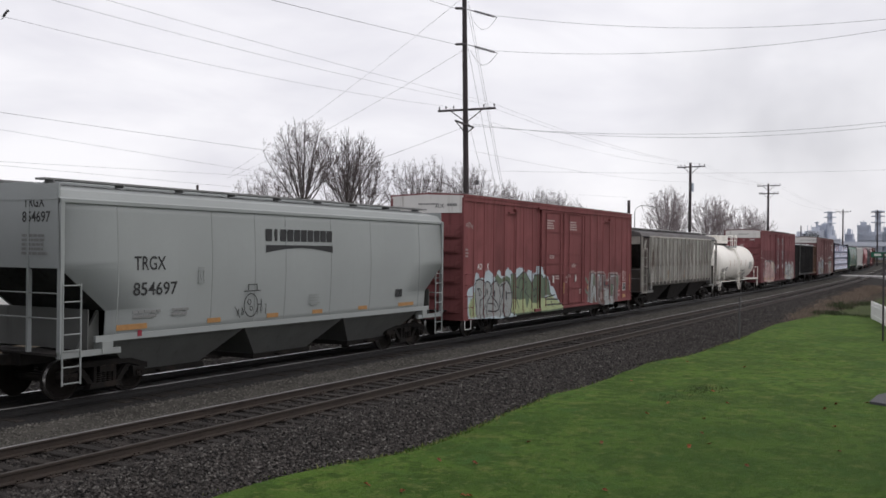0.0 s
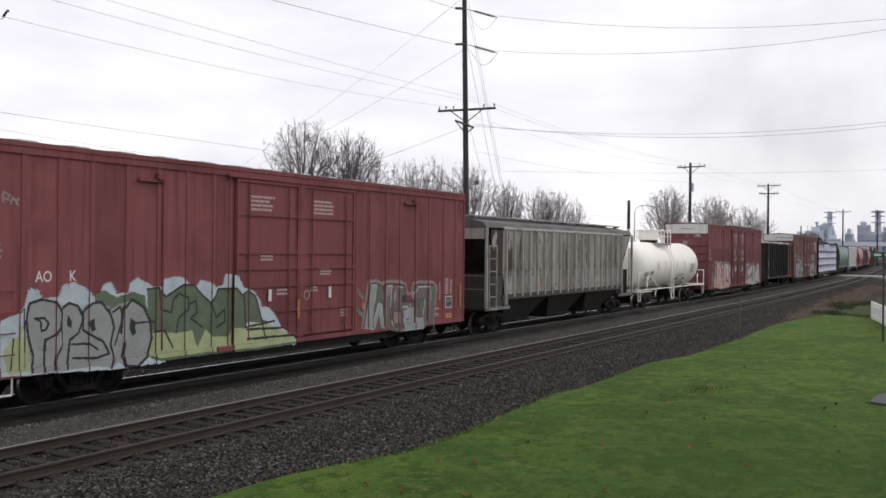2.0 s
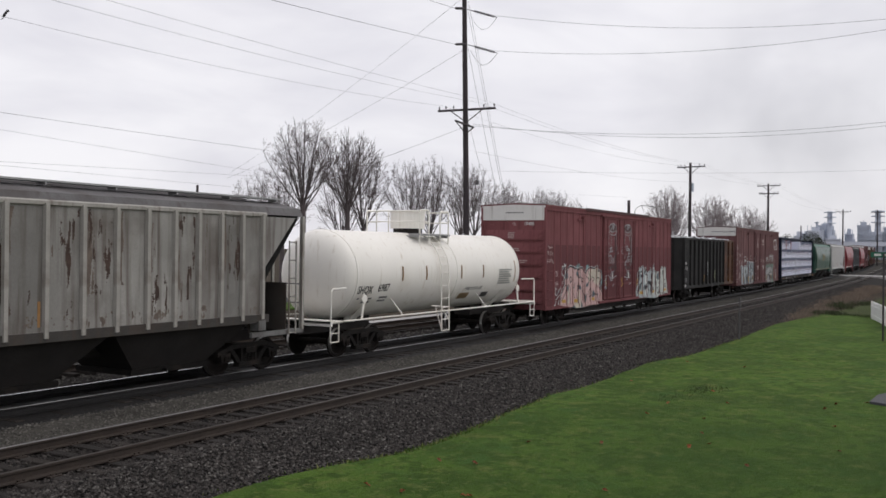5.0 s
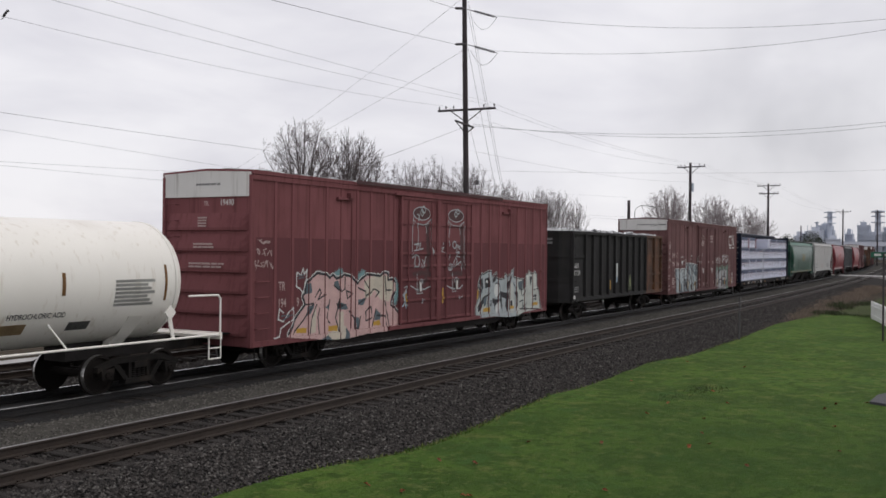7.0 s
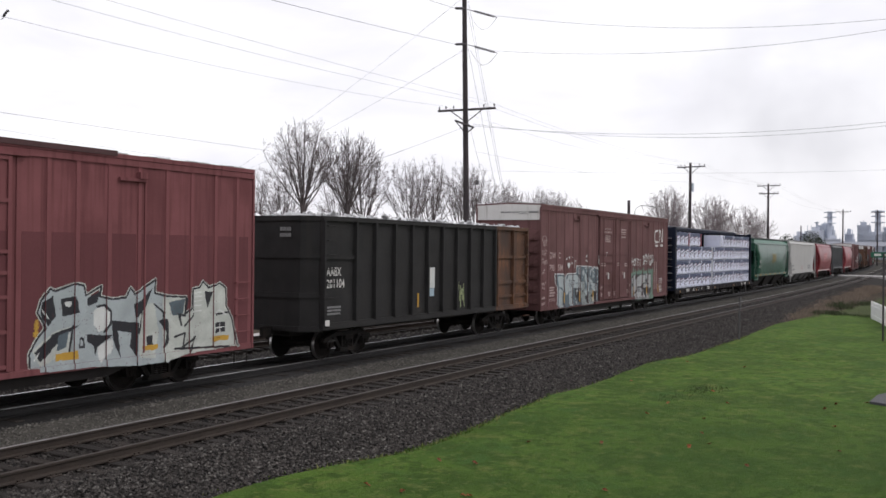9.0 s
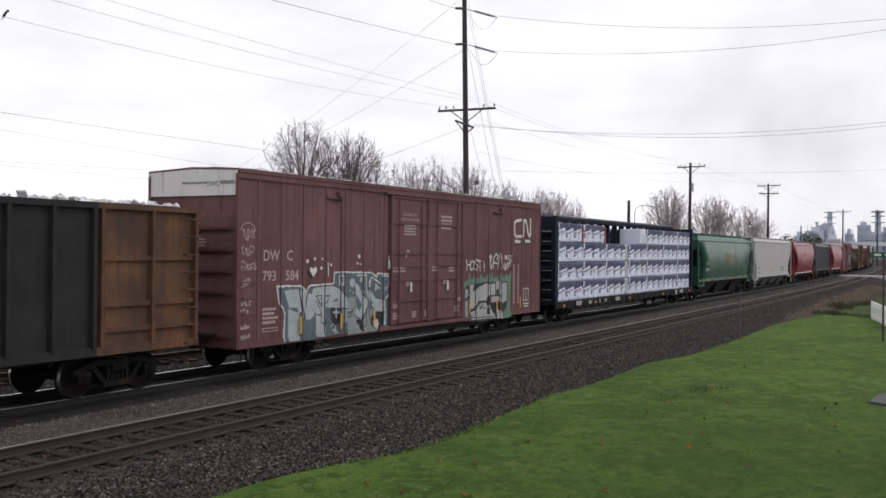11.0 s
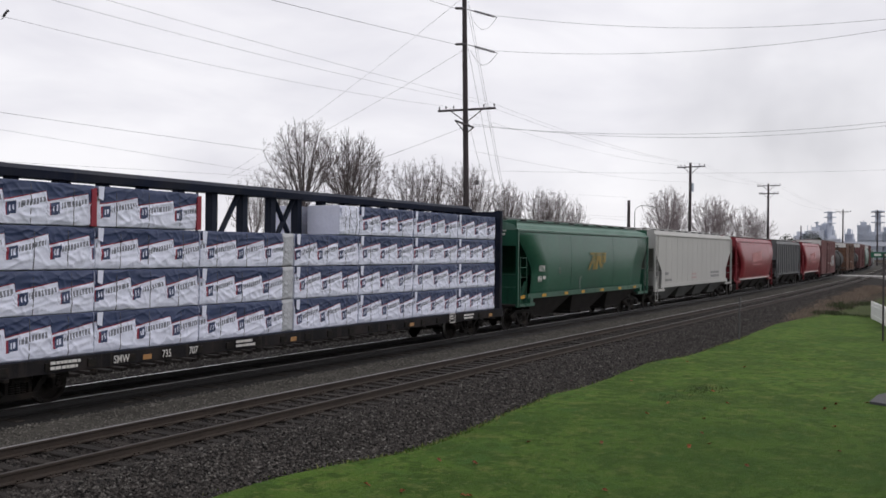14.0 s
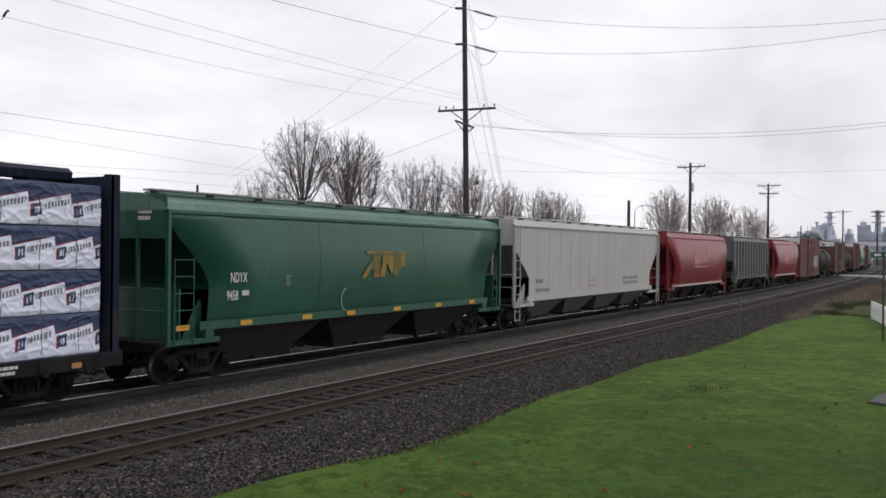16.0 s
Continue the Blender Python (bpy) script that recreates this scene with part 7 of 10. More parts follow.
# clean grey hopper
c = covered_hopper(12.55, 15.35, "clean light grey covered hopper car with black lettering", "light_grey", plate=0.75, slope_paint="end_shade", frame_paint="seam_grey", plate_paint="hopper_shade",
                   seams=(1.44, 4.26, 5.79, 6.99, 8.99, 10.98, 13.78))
y = -1.545
words("TRGX", 1.88, y, 2.70, 0.31, M["paint_black"], c, 0.80)
words("854697", 1.85, y, 2.15, 0.29, M["paint_black"], c, 1.08)
words("TRGX", 0.005, -0.40, 3.98, 0.22, M["paint_black"], c, 0.80, facing="end")
words("854697", 0.005, -0.36, 3.68, 0.22, M["paint_black"], c, 0.95, facing="end")
text_bars(0.005, -0.36, 2.98, 0.85, 0.45, 5, M["paint_faint"], c, seed=3, facing="end")
text_bars(1.86, -1.53, 1.62, 0.9, 0.20, 2, M["paint_faint"], c, seed=5)
text_bars(3.0, -1.53, 1.62, 0.55, 0.20, 2, M["paint_faint"], c, seed=6)
reflector_strips(c, (1.45,), -1.50, 1.42, w=0.84, h=0.12)
reflector_strips(c, (4.15, 6.3, 8.2, 10.4), -1.50, 1.42, w=0.45, h=0.11)
reflector_strips(c, (12.6,), -1.50, 1.42, w=0.9, h=0.11)
blocks(c, [rect(2.0, 1.27, 0.12, 0.13)], -1.53, "wrap_red", "small red square", "placard")
blocks(c, [rect(12.4, 1.72, 0.17, 0.24), rect(12.60, 1.72, 0.14, 0.24)], -1.54, "paint_black", "small black panel", "placard")
blocks(c, [rect(6.2 + 0.287 * k + (0.06 if k == 1 else 0), 3.38, 0.235 if k != 1 else 0.10, 0.31) for k in range(10)], -1.527, "paint_black", "black block emblem over an arched stripe")
blocks(c, [[(6.2, 3.28), (6.2, 3.08)] + [(6.2 + 2.85 * f, 3.08 + 0.13 * math.sin(math.pi * f)) for f in (0.15, 0.3, 0.5, 0.7, 0.85)] + [(9.05, 3.08), (9.05, 3.28)]][::1], -1.534, "paint_black", "black arched stripe")
ring_mark(c, 5.62, 1.78, 0.26, -1.56, "paint_black", 0.022, 1.15)
ring_mark(c, 5.55, 1.86, 0.07, -1.565, "paint_black", 0.02)
ring_mark(c, 5.62, 1.70, 0.06, -1.565, "paint_black", 0.02)
scribble(c, 5.05, 1.48, 0.35, 0.3, -1.54, 3, 5, "paint_black", 0.012)
scribble(c, 5.85, 1.5, 0.4, 0.45, -1.555, 3, 8, "paint_black", 0.012)
blocks(c, [rect(5.35, 2.12, 0.62, 0.025), rect(5.5, 2.15, 0.02, 0.14), rect(5.82, 2.15, 0.02, 0.14), rect(5.5, 2.28, 0.34, 0.02)], -1.57, "paint_black", "scrawled line drawing", "tag")
blocks(c, [rect(3.78, 2.36, 0.2, 0.02), rect(3.78, 2.36, 0.02, 0.3), rect(3.96, 2.36, 0.02, 0.3), rect(3.78, 2.64, 0.2, 0.02), rect(3.86, 2.45, 0.03, 0.12), rect(3.78, 2.72, 0.2, 0.02)], -1.56, "seam_grey", "small outlined stencil", "stencil")
text_bars(8.0, -1.545, 1.66, 0.5, 0.3, 4, M["seam_grey"], c, seed=9)

# red boxcar
POSTS = [0.78, 1.6, 2.39, 3.31, 4.19, 5.07, 5.94, 6.5, 11.85, 12.58, 13.48, 14.27, 15.26, 16.07, 17.07, 17.88]
bx = boxcar(29.45, 18.45, "red boxcar with white upper end and graffiti along its side", "boxcar_red", (6.62, 11.68), POSTS, H=5.24, hatch=(4.32, 15.2))
words("AO", 1.06, SIDE - 0.006, 2.50, 0.22, M["paint_white"], bx)
words("K", 1.84, SIDE - 0.006, 2.50, 0.22, M["paint_white"], bx)
words("AOK", -0.06, -0.35, 4.70, 0.15, M["paint_faint"], bx, facing="end")
text_bars(-0.06, -0.85, 4.70, 0.4, 0.15, 1, M["paint_faint"], bx, seed=2, facing="end")
for z, w in ((3.9, 0.35), (3.3, 0.6), (2.55, 0.6)):
    text_bars(-0.135, 0.9, z, w, 0.2, 3, M["paint_rose"], bx, seed=int(z * 10), facing="end")
g = Spray(0.18, 9.06, 0.62, 2.78, 21, 0.016)
g.mist(0, 0.17, [(0.32, 1.64), (0.5, 1.77), (0.78, 1.84), (0.9, 2.08), (0.97, 2.29), (1.1, 2.27), (1.16, 2.09), (1.6, 2.11), (1.73, 2.34), (1.94, 2.39), (2.23, 2.27), (2.39, 2.09), (2.68, 2.11), (2.75, 2.35), (2.86, 2.37), (3.02, 2.13), (3.37, 2.13), (3.45, 2.36), (3.6, 2.45), (4.03, 2.25), (4.38, 2.18)])
g.fill(0, [(0.32, 1.79), (0.5, 1.85), (0.78, 1.92), (0.9, 2.16), (0.97, 2.37), (1.1, 2.35), (1.16, 2.17), (1.6, 2.19), (1.73, 2.42), (1.94, 2.47), (2.23, 2.35), (2.39, 2.17), (2.68, 2.19), (2.75, 2.43), (2.86, 2.45), (3.02, 2.21), (3.37, 2.21), (3.45, 2.44), (3.6, 2.53), (4.03, 2.33), (4.38, 2.26), (4.4, 0.63), (2.93, 0.62), (1.62, 0.70), (0.33, 0.75)])
g.fill(0, [(4.2, 2.32), (4.39, 2.26), (4.42, 2.49), (4.73, 2.53), (4.95, 2.51), (5.11, 2.31), (5.38, 2.24), (5.52, 2.43), (5.78, 2.39), (6.01, 2.25), (6.31, 2.31), (6.4, 2.57), (6.66, 2.52), (6.83, 2.23), (7.2, 2.14), (7.43, 1.92), (7.51, 1.73), (7.82, 1.70), (8.11, 1.47), (8.35, 1.15), (8.84, 0.89), (7.56, 0.69), (4.23, 0.71)])
g.mist(0, 0.17, [(4.2, 2.24), (4.39, 2.18), (4.42, 2.41), (4.73, 2.45), (4.95, 2.43), (5.11, 2.23), (5.38, 2.16), (5.52, 2.35), (5.78, 2.31), (6.01, 2.17), (6.31, 2.23), (6.4, 2.49), (6.66, 2.44), (6.83, 2.15), (7.2, 2.06), (7.43, 1.84), (7.51, 1.58), (7.82, 1.55), (8.11, 1.32), (8.35, 1.00), (8.84, 0.74)])
g.fill(3, [(3.92, 1.32), (4.39, 1.42), (6.9, 1.25), (7.55, 1.37), (8.84, 0.91), (8.92, 0.68), (7.34, 0.69), (4.76, 0.72), (4.23, 0.69), (3.93, 0.78)])
g.fill(3, [(0.39, 1.22), (0.57, 1.45), (0.88, 1.48), (0.96, 0.8), (0.48, 0.77)])
g.fill(4, [(2.42, 2.17), (2.71, 2.29), (3.06, 2.13), (3.46, 2.23), (3.8, 2.15), (3.92, 1.77), (3.22, 1.8), (2.53, 1.96)])
g.fill(4, [(3.87, 2.27), (4.2, 2.3), (4.43, 2.09), (4.7, 2.22), (4.97, 2.34), (5.3, 2.32), (5.57, 2.09), (5.86, 1.89), (6.11, 2.21), (6.63, 2.22), (6.84, 2.04), (7.05, 2.15), (7.32, 1.99), (7.45, 1.71), (7.55, 1.43), (7.86, 1.32), (7.02, 1.36), (6.92, 1.21), (6.58, 1.26), (6.43, 1.05), (5.88, 1.1), (5.7, 1.29), (5.42, 0.87), (5.25, 1.28), (4.75, 1.25), (4.39, 1.3), (4.05, 1.36), (3.92, 1.7)])
g.line(2, 0.047, [(3.88, 2.27), (4.2, 2.3), (4.43, 2.09), (4.7, 2.22), (4.97, 2.34), (5.3, 2.32), (5.57, 2.09), (5.86, 1.89), (6.11, 2.21), (6.63, 2.22), (6.84, 2.04), (7.05, 2.15), (7.32, 1.99), (7.45, 1.71), (7.55, 1.43)])
g.line(2, 0.046, [(4.2, 2.28), (4.28, 1.81), (4.61, 1.73), (4.65, 1.99), (4.82, 2.15), (5.1, 2.04), (5.1, 1.77), (4.83, 1.59), (4.75, 1.26)])
g.line(2, 0.047, [(5.18, 1.9), (5.36, 1.96), (5.4, 1.69), (5.2, 1.56), (5.58, 1.34)])
g.line(2, 0.048, [(5.86, 1.87), (6.02, 1.52), (6.32, 1.71), (6.35, 1.43), (6.07, 1.3)])
g.line(2, 0.052, [(6.9, 2.01), (6.96, 1.25), (8, 1.33), (8.06, 1.34)])
g.line(2, 0.062, [(7, 1.19), (8.35, 1.14)])
g.line(2, 0.060, [(7.03, 0.95), (7.84, 0.94), (8.84, 0.92)])
g.line(2, 0.052, [(7.55, 1.43), (7.72, 0.9)])
g.line(4, 0.062, [(4.01, 0.78), (4.27, 0.7), (5.59, 0.71), (7.45, 0.69), (8.89, 0.72)])
g.line(2, 0.046, [(3.96, 1.32), (4.39, 1.34), (4.66, 0.94), (4.39, 1.35)])
g.fill(1, [(0.87, 2.04), (1.13, 2.17), (1.53, 2.09), (1.7, 2), (1.91, 2.06), (2.13, 1.93), (2.31, 2.03), (2.6, 2.06), (2.91, 1.89), (3.14, 1.99), (3.46, 2.07), (3.79, 1.9), (3.98, 1.57), (4.02, 1.18), (3.89, 0.81), (3.64, 0.61), (3.32, 0.61), (3.08, 0.76), (2.89, 0.65), (2.55, 0.74), (1.9, 0.73), (1.28, 0.73), (0.99, 0.76), (0.92, 1.08)])
g.line(2, 0.053, [(0.99, 0.77), (1.03, 1.07), (0.92, 1.42), (0.87, 1.81), (0.94, 2.09), (1.2, 2.16), (1.53, 2.09), (1.67, 1.88), (1.65, 1.6), (1.54, 1.45), (1.29, 1.36), (1.27, 0.74)])
g.line(2, 0.046, [(1.06, 1.8), (1.19, 1.73), (1.21, 1.54), (1.32, 1.57), (1.37, 1.68), (1.27, 1.8), (1.06, 1.8)])
g.line(2, 0.054, [(1.64, 1.94), (1.84, 2.06), (2.06, 1.99), (2.2, 1.74), (2.08, 1.45), (1.87, 1.32), (1.8, 0.75)])
g.line(2, 0.046, [(1.66, 1.59), (1.69, 1.24), (1.55, 1.03), (1.51, 0.77)])
g.fill(2, [(1.81, 1.83), (1.93, 1.69), (1.9, 1.55), (1.79, 1.61)])
g.line(2, 0.055, [(2.85, 1.82), (2.64, 2.05), (2.38, 2.03), (2.18, 1.86), (2.18, 1.51), (2.4, 1.37), (2.69, 1.24), (2.86, 0.97), (2.54, 0.9), (1.96, 0.95)])
g.line(2, 0.047, [(1.93, 1.23), (2.32, 1.21), (2.56, 1.08)])
g.fill(2, [(2.31, 1.66), (2.44, 1.72), (2.51, 1.49), (2.37, 1.44)])
g.line(2, 0.056, [(2.85, 1.88), (2.98, 1.51), (2.89, 1.15), (2.98, 0.89), (2.9, 0.66)])
g.line(2, 0.049, [(2.94, 1.82), (3.14, 1.93), (3.21, 1.68), (3.01, 1.14)])
g.line(2, 0.067, [(3.17, 1.37), (3.21, 1.87), (3.46, 2.07), (3.77, 1.9), (3.98, 1.57), (4.02, 1.18), (3.89, 0.81), (3.61, 0.62), (3.27, 0.66), (3.2, 0.87), (3.26, 1.14)])
g.fill(2, [(3.42, 1.68), (3.55, 1.6), (3.57, 1.33), (3.47, 1.28), (3.39, 1.48)])
g.line(2, 0.044, [(3.55, 1.56), (4.09, 1.56)])
g.line(3, 0.067, [(0.75, 1.65), (0.77, 1.1)])
g.line(2, 0.038, [(0.8, 1.99), (0.84, 0.87)])
g.line(2, 0.031, [(0.6, 1.44), (0.55, 0.85)])
g.worn(0.04)
g.lay(bx, ["spray_cloud", "spray_silver", "spray_black", "spray_lime", "spray_moss"], SIDE - 0.004, spans(POSTS) + [(6.55, 11.7, 0.11)], bands=[(0.60, 0.846, 0.034)])
g = Spray(11.78, 16.72, 0.62, 2.38, 22, 0.016)
g.mist(0, 0.119, [(12.21, 0.86), (12.36, 1.57), (12.51, 2.22), (12.97, 2.25), (13.25, 2.13), (13.38, 2.2), (13.85, 2.21), (14.38, 2.18), (14.63, 2.06), (14.7, 1.79), (15.0, 1.8), (15.09, 2.12), (15.44, 2.15), (16.38, 2.11), (16.6, 1.95), (16.5, 1.17), (16.34, 0.75)])
g.fill(5, [(12.26, 0.84), (12.47, 1.56), (12.56, 2.13), (12.96, 2.18), (13.23, 2.08), (13.28, 1.84), (13.4, 2.13), (13.82, 2.14), (13.91, 2.09), (14.53, 2.08), (14.67, 1.79), (14.63, 1.53), (15.0, 1.5), (15.12, 2.03), (15.44, 2.08), (16.39, 2.03), (16.53, 1.82), (16.37, 0.79), (15.79, 0.67), (15.72, 0.62), (14.28, 0.6), (13.31, 0.8), (12.83, 0.79)])
g.fill(1, [(12.32, 0.86), (12.49, 1.56), (12.6, 2.11), (12.93, 2.12), (12.85, 1.56), (12.81, 1.22), (12.77, 0.81)])
g.fill(3, [(12.98, 2.11), (13.2, 2.06), (13.14, 1.63), (12.89, 1.55)])
g.fill(1, [(12.77, 0.81), (12.82, 1.05), (13.03, 1.57), (13.17, 1.59), (13.28, 1.51), (13.34, 1.17), (13.41, 0.77), (13.21, 0.81), (13.1, 1.19), (12.95, 0.92), (12.86, 0.8)])
g.fill(2, [(12.95, 0.92), (13.1, 1.21), (13.22, 0.82), (12.91, 0.79)])
g.fill(0, [(13.42, 2.08), (13.8, 2.09), (13.73, 0.85), (13.46, 0.83)])
g.fill(5, [(13.48, 1.75), (13.75, 1.78), (13.73, 0.85), (13.46, 0.83)])
g.fill(2, [(13.92, 1.51), (14.39, 1.53), (14.42, 1.22), (14.52, 0.74), (13.93, 0.75), (13.81, 1.14)])
g.fill(0, [(13.92, 1.26), (14.27, 1.23), (14.28, 0.89), (13.99, 0.89)])
g.fill(5, [(13.96, 1.98), (14.5, 2.01), (14.39, 1.7), (14.34, 1.36), (13.92, 1.3)])
g.fill(8, [(14.41, 1.74), (14.66, 1.76), (14.63, 1.52), (14.44, 1.54)])
g.fill(1, [(14.51, 1.26), (15.19, 1.39), (15.2, 1.03), (15.75, 0.99), (15.75, 0.67), (14.64, 0.63), (14.55, 0.95)])
g.fill(3, [(15.44, 1.57), (15.72, 1.56), (15.75, 1.13), (15.62, 1.04), (15.45, 1.01)])
g.fill(3, [(16.25, 1.97), (16.42, 1.98), (16.45, 1.64), (16.32, 1.26)])
g.line(7, 0.056, [(16.43, 2.01), (16.53, 1.82), (16.44, 1.41)])
g.line(8, 0.032, [(12.26, 0.84), (12.47, 1.56), (12.56, 2.13), (12.96, 2.18), (13.23, 2.08)])
g.line(8, 0.033, [(13.33, 1.18), (13.36, 1.71), (13.4, 2.13), (13.82, 2.14), (13.91, 2.09), (14.53, 2.08), (14.66, 1.8)])
g.line(8, 0.038, [(13.85, 2.07), (13.76, 1.27), (13.75, 0.76)])
g.line(8, 0.038, [(13.94, 2.0), (13.86, 1.26), (13.82, 0.76)])
g.line(8, 0.035, [(14.41, 1.74), (14.36, 1.31), (14.52, 0.69)])
g.line(8, 0.039, [(14.44, 1.56), (15.16, 1.54), (15.17, 0.86)])
g.line(8, 0.036, [(15.0, 1.5), (15.12, 2.03), (15.44, 2.08), (16.39, 2.03)])
g.line(8, 0.032, [(15.44, 1.57), (15.72, 1.58), (15.81, 1.4), (15.68, 1.03), (15.45, 1.0), (15.44, 1.57)])
g.line(8, 0.035, [(14.64, 1.0), (14.83, 0.99)])
g.line(8, 0.032, [(15.97, 1.57), (15.97, 0.88)])
g.line(8, 0.028, [(12.87, 1.56), (12.81, 1.18), (12.77, 0.81)])
g.line(8, 0.029, [(13.16, 1.59), (13.3, 1.53)])
g.line(4, 0.048, [(12.61, 2.11), (12.95, 2.13), (12.86, 1.59)])
g.line(4, 0.061, [(12.84, 1.09), (13.06, 1.54), (13.15, 1.55)])
g.line(4, 0.037, [(13.21, 1.47), (13.31, 1.05)])
g.line(4, 0.046, [(13.53, 2.07), (13.82, 2.07), (13.73, 1.43)])
g.line(4, 0.043, [(14.02, 1.92), (13.95, 1.59)])
g.line(4, 0.043, [(14.16, 2.04), (14.44, 2.01)])
g.line(4, 0.048, [(14.46, 1.38), (14.73, 1.39), (14.77, 1.07), (14.65, 1.01)])
g.line(4, 0.044, [(14.52, 1.0), (14.59, 0.62), (14.28, 0.6)])
g.line(4, 0.044, [(14.91, 1.45), (14.81, 1.24)])
g.line(4, 0.049, [(15.17, 1.79), (15.37, 1.99), (16.1, 1.98), (16.21, 1.83), (16.18, 1.54)])
g.line(4, 0.041, [(15.79, 1.55), (15.82, 1.4), (15.7, 1.08)])
g.line(4, 0.051, [(13.84, 0.97), (13.86, 0.83)])
g.line(4, 0.036, [(15.03, 1.67), (15.1, 1.84)])
g.line(4, 0.036, [(12.32, 0.86), (12.78, 0.79)])
g.line(4, 0.039, [(14.64, 0.63), (15.71, 0.64)])
g.mist(7, 0.117, [(11.92, 1.99), (12.06, 1.9), (12.22, 1.74)])
g.mist(7, 0.125, [(11.91, 1.46), (12.06, 1.33), (12.25, 1.24)])
g.fill(6, [(12.17, 1.61), (12.29, 1.63), (12.29, 1.41), (12.2, 1.42)])
g.worn(0.03)
g.lay(bx, ["spray_mauve", "spray_silver", "spray_umber", "spray_moss", "spray_frost", "spray_dusk", "paint_amber", "spray_fern", "spray_black"], SIDE - 0.003, spans(POSTS), bands=[(0.60, 0.846, 0.034)])
blocks(bx, [rect(17.19, 1.22, 0.46, 0.40)], SIDE - 0.008, "paint_white", "white-framed stencil panel", "placard")
blocks(bx, [rect(17.22, 1.25, 0.40, 0.34)], SIDE - 0.012, "paint_black", "", "placard")
blocks(bx, [rect(17.26, 1.29, 0.32, 0.03), rect(17.26, 1.38, 0.1, 0.16), rect(17.40, 1.38, 0.06, 0.16), rect(17.50, 1.42, 0.09, 0.12)], SIDE - 0.016, "paint_faint", "", "placard")
reflector_strips(bx, (6.75,), SIDE - 0.07, 0.95, "paint_amber", w=0.5, h=0.08, upright=True)
reflector_strips(bx, (18.17,), SIDE - 0.034, 1.2, "paint_amber", w=0.85, h=0.08, upright=True)
reflector_strips(bx, (9.0,), SIDE - 0.12, 1.35, "paint_amber", w=0.5, h=0.08, upright=True)
blocks(bx, [rect(17.2, 0.87, 0.44, 0.17)], SIDE - 0.008, "paint_amber", "small amber panel", "placard")
for k, (x, z, w, hh, rows) in enumerate([(7.55, 2.85, 0.5, 0.25, 3), (10.05, 2.45, 0.6, 0.22, 3), (8.2, 1.95, 0.5, 0.2, 2), (11.0, 1.25, 0.35, 0.25, 3), (9.6, 2.0, 0.35, 0.18, 2)]):
    text_bars(x, SIDE - 0.068, z, w, hh, rows, M["paint_rose"], bx, seed=90 + k)
ring_mark(bx, 9.45, 1.95, 0.13, SIDE - 0.07, "paint_rose", 0.03)
text_bars(17.16, SIDE - 0.006, 1.68, 0.26, 0.55, 7, M["paint_rose"], bx, seed=13)
text_bars(17.52, SIDE - 0.006, 1.68, 0.14, 0.5, 6, M["paint_rose"], bx, seed=15)
text_bars(16.76, SIDE - 0.006, 1.5, 0.1, 0.6, 8, M["paint_rose"], bx, seed=16)
blocks(bx, [rect(16.5, 1.2, 0.24, 0.06)], SIDE - 0.008, "emblem_rose", "faded pink strip", "stencil")
text_bars(16.5, SIDE - 0.006, 0.95, 0.3, 0.12, 2, M["paint_rose"], bx, seed=17)
text_bars(0.12, SIDE - 0.006, 2.9, 0.25, 0.35, 3, M["spray_mauve"], bx, seed=14)
scrawl(bx, 0.1, 3.95, 0.6, 0.3, SIDE - 0.004, "413", 15, "spray_mauve", 0.02)

# weathered ribbed hopper
RIBS = [1.69, 2.43, 3.18, 3.93, 4.68, 5.43, 6.22, 7.08, 7.97, 8.86, 9.74, 10.6, 11.45, 12.25, 13.0, 13.75, 14.5, 15.25]
c = covered_hopper(49.6, 16.9, "weathered grey ribbed covered hopper with rust-brown stains", "worn_grey", roof_paint="worn_roof", ladder_top=3.4, sill=1.42, eave=4.05, top=4.5, cut=(0.15, 2.2, 1.9), bulge=0.0, W=1.58,
                   posts=RIBS, inset=1.5, end_paint="worn_trim", slope_paint="end_shade", rim=True, slope=(0.15, 4.0, 1.55, 2.3), plate=0.62, plate_paint="end_low", trim="worn_trim", sill_paint="end_low", frame_paint="end_frame")
for k in range(17):
    bm = bmesh.new()
    box(bm, RIBS[k] + 0.06, RIBS[k + 1] - 0.06, -1.5225, -1.512, 1.53 if k else 1.6, 3.97)
    part("side_panel", bm, M["worn_panel"], c)
bm = bmesh.new()
box(bm, 0.02, 0.05, -1.45, 1.45, 3.62, 4.04)
part("end_sheet", bm, M["worn_trim"], c, "pale upper end sheet")
for text, x in (("HX", 2.58), ("19", 3.40), ("03", 4.08), ("09", 4.85)):
    words(text, x, -1.53, 2.21, 0.31, M["paint_black"], c, 0.66)
reflector_strips(c, (5.18, 8.7, 12.2), -1.525, 1.62, w=0.5, h=0.06, upright=True)
for x0, x1, z0, z1, key in ((0.5, 1.5, 2.3, 3.98, "end_brown"), (0.5, 1.5, 1.08, 2.26, "end_low")):
    bm = bmesh.new()
    box(bm, x0, x1, -1.50, -1.47, z0, z1)
    part("end_panel", bm, M[key], c, "dark rust-brown end panel" if z0 > 2 else "sooty lower end panel")
bm = bmesh.new()
prism(bm, [(15.38, 4.0), (16.6, 4.0), (15.38, 2.7)][::-1], "y", -1.52, -1.49)
part("end_panel", bm, M["worn_grey"], c, "sloped grey end panel")
stains(c, 0.52, 1.0, 3.2, 3.97, -1.506, 64.0, "worn_trim", 0.5, label="peeling pale paint", tall=2.0)
RUSTY = mat("rust_stain", (0.068, 0.043, 0.034), rough=0.9, vary=0.35, scale=4.0)
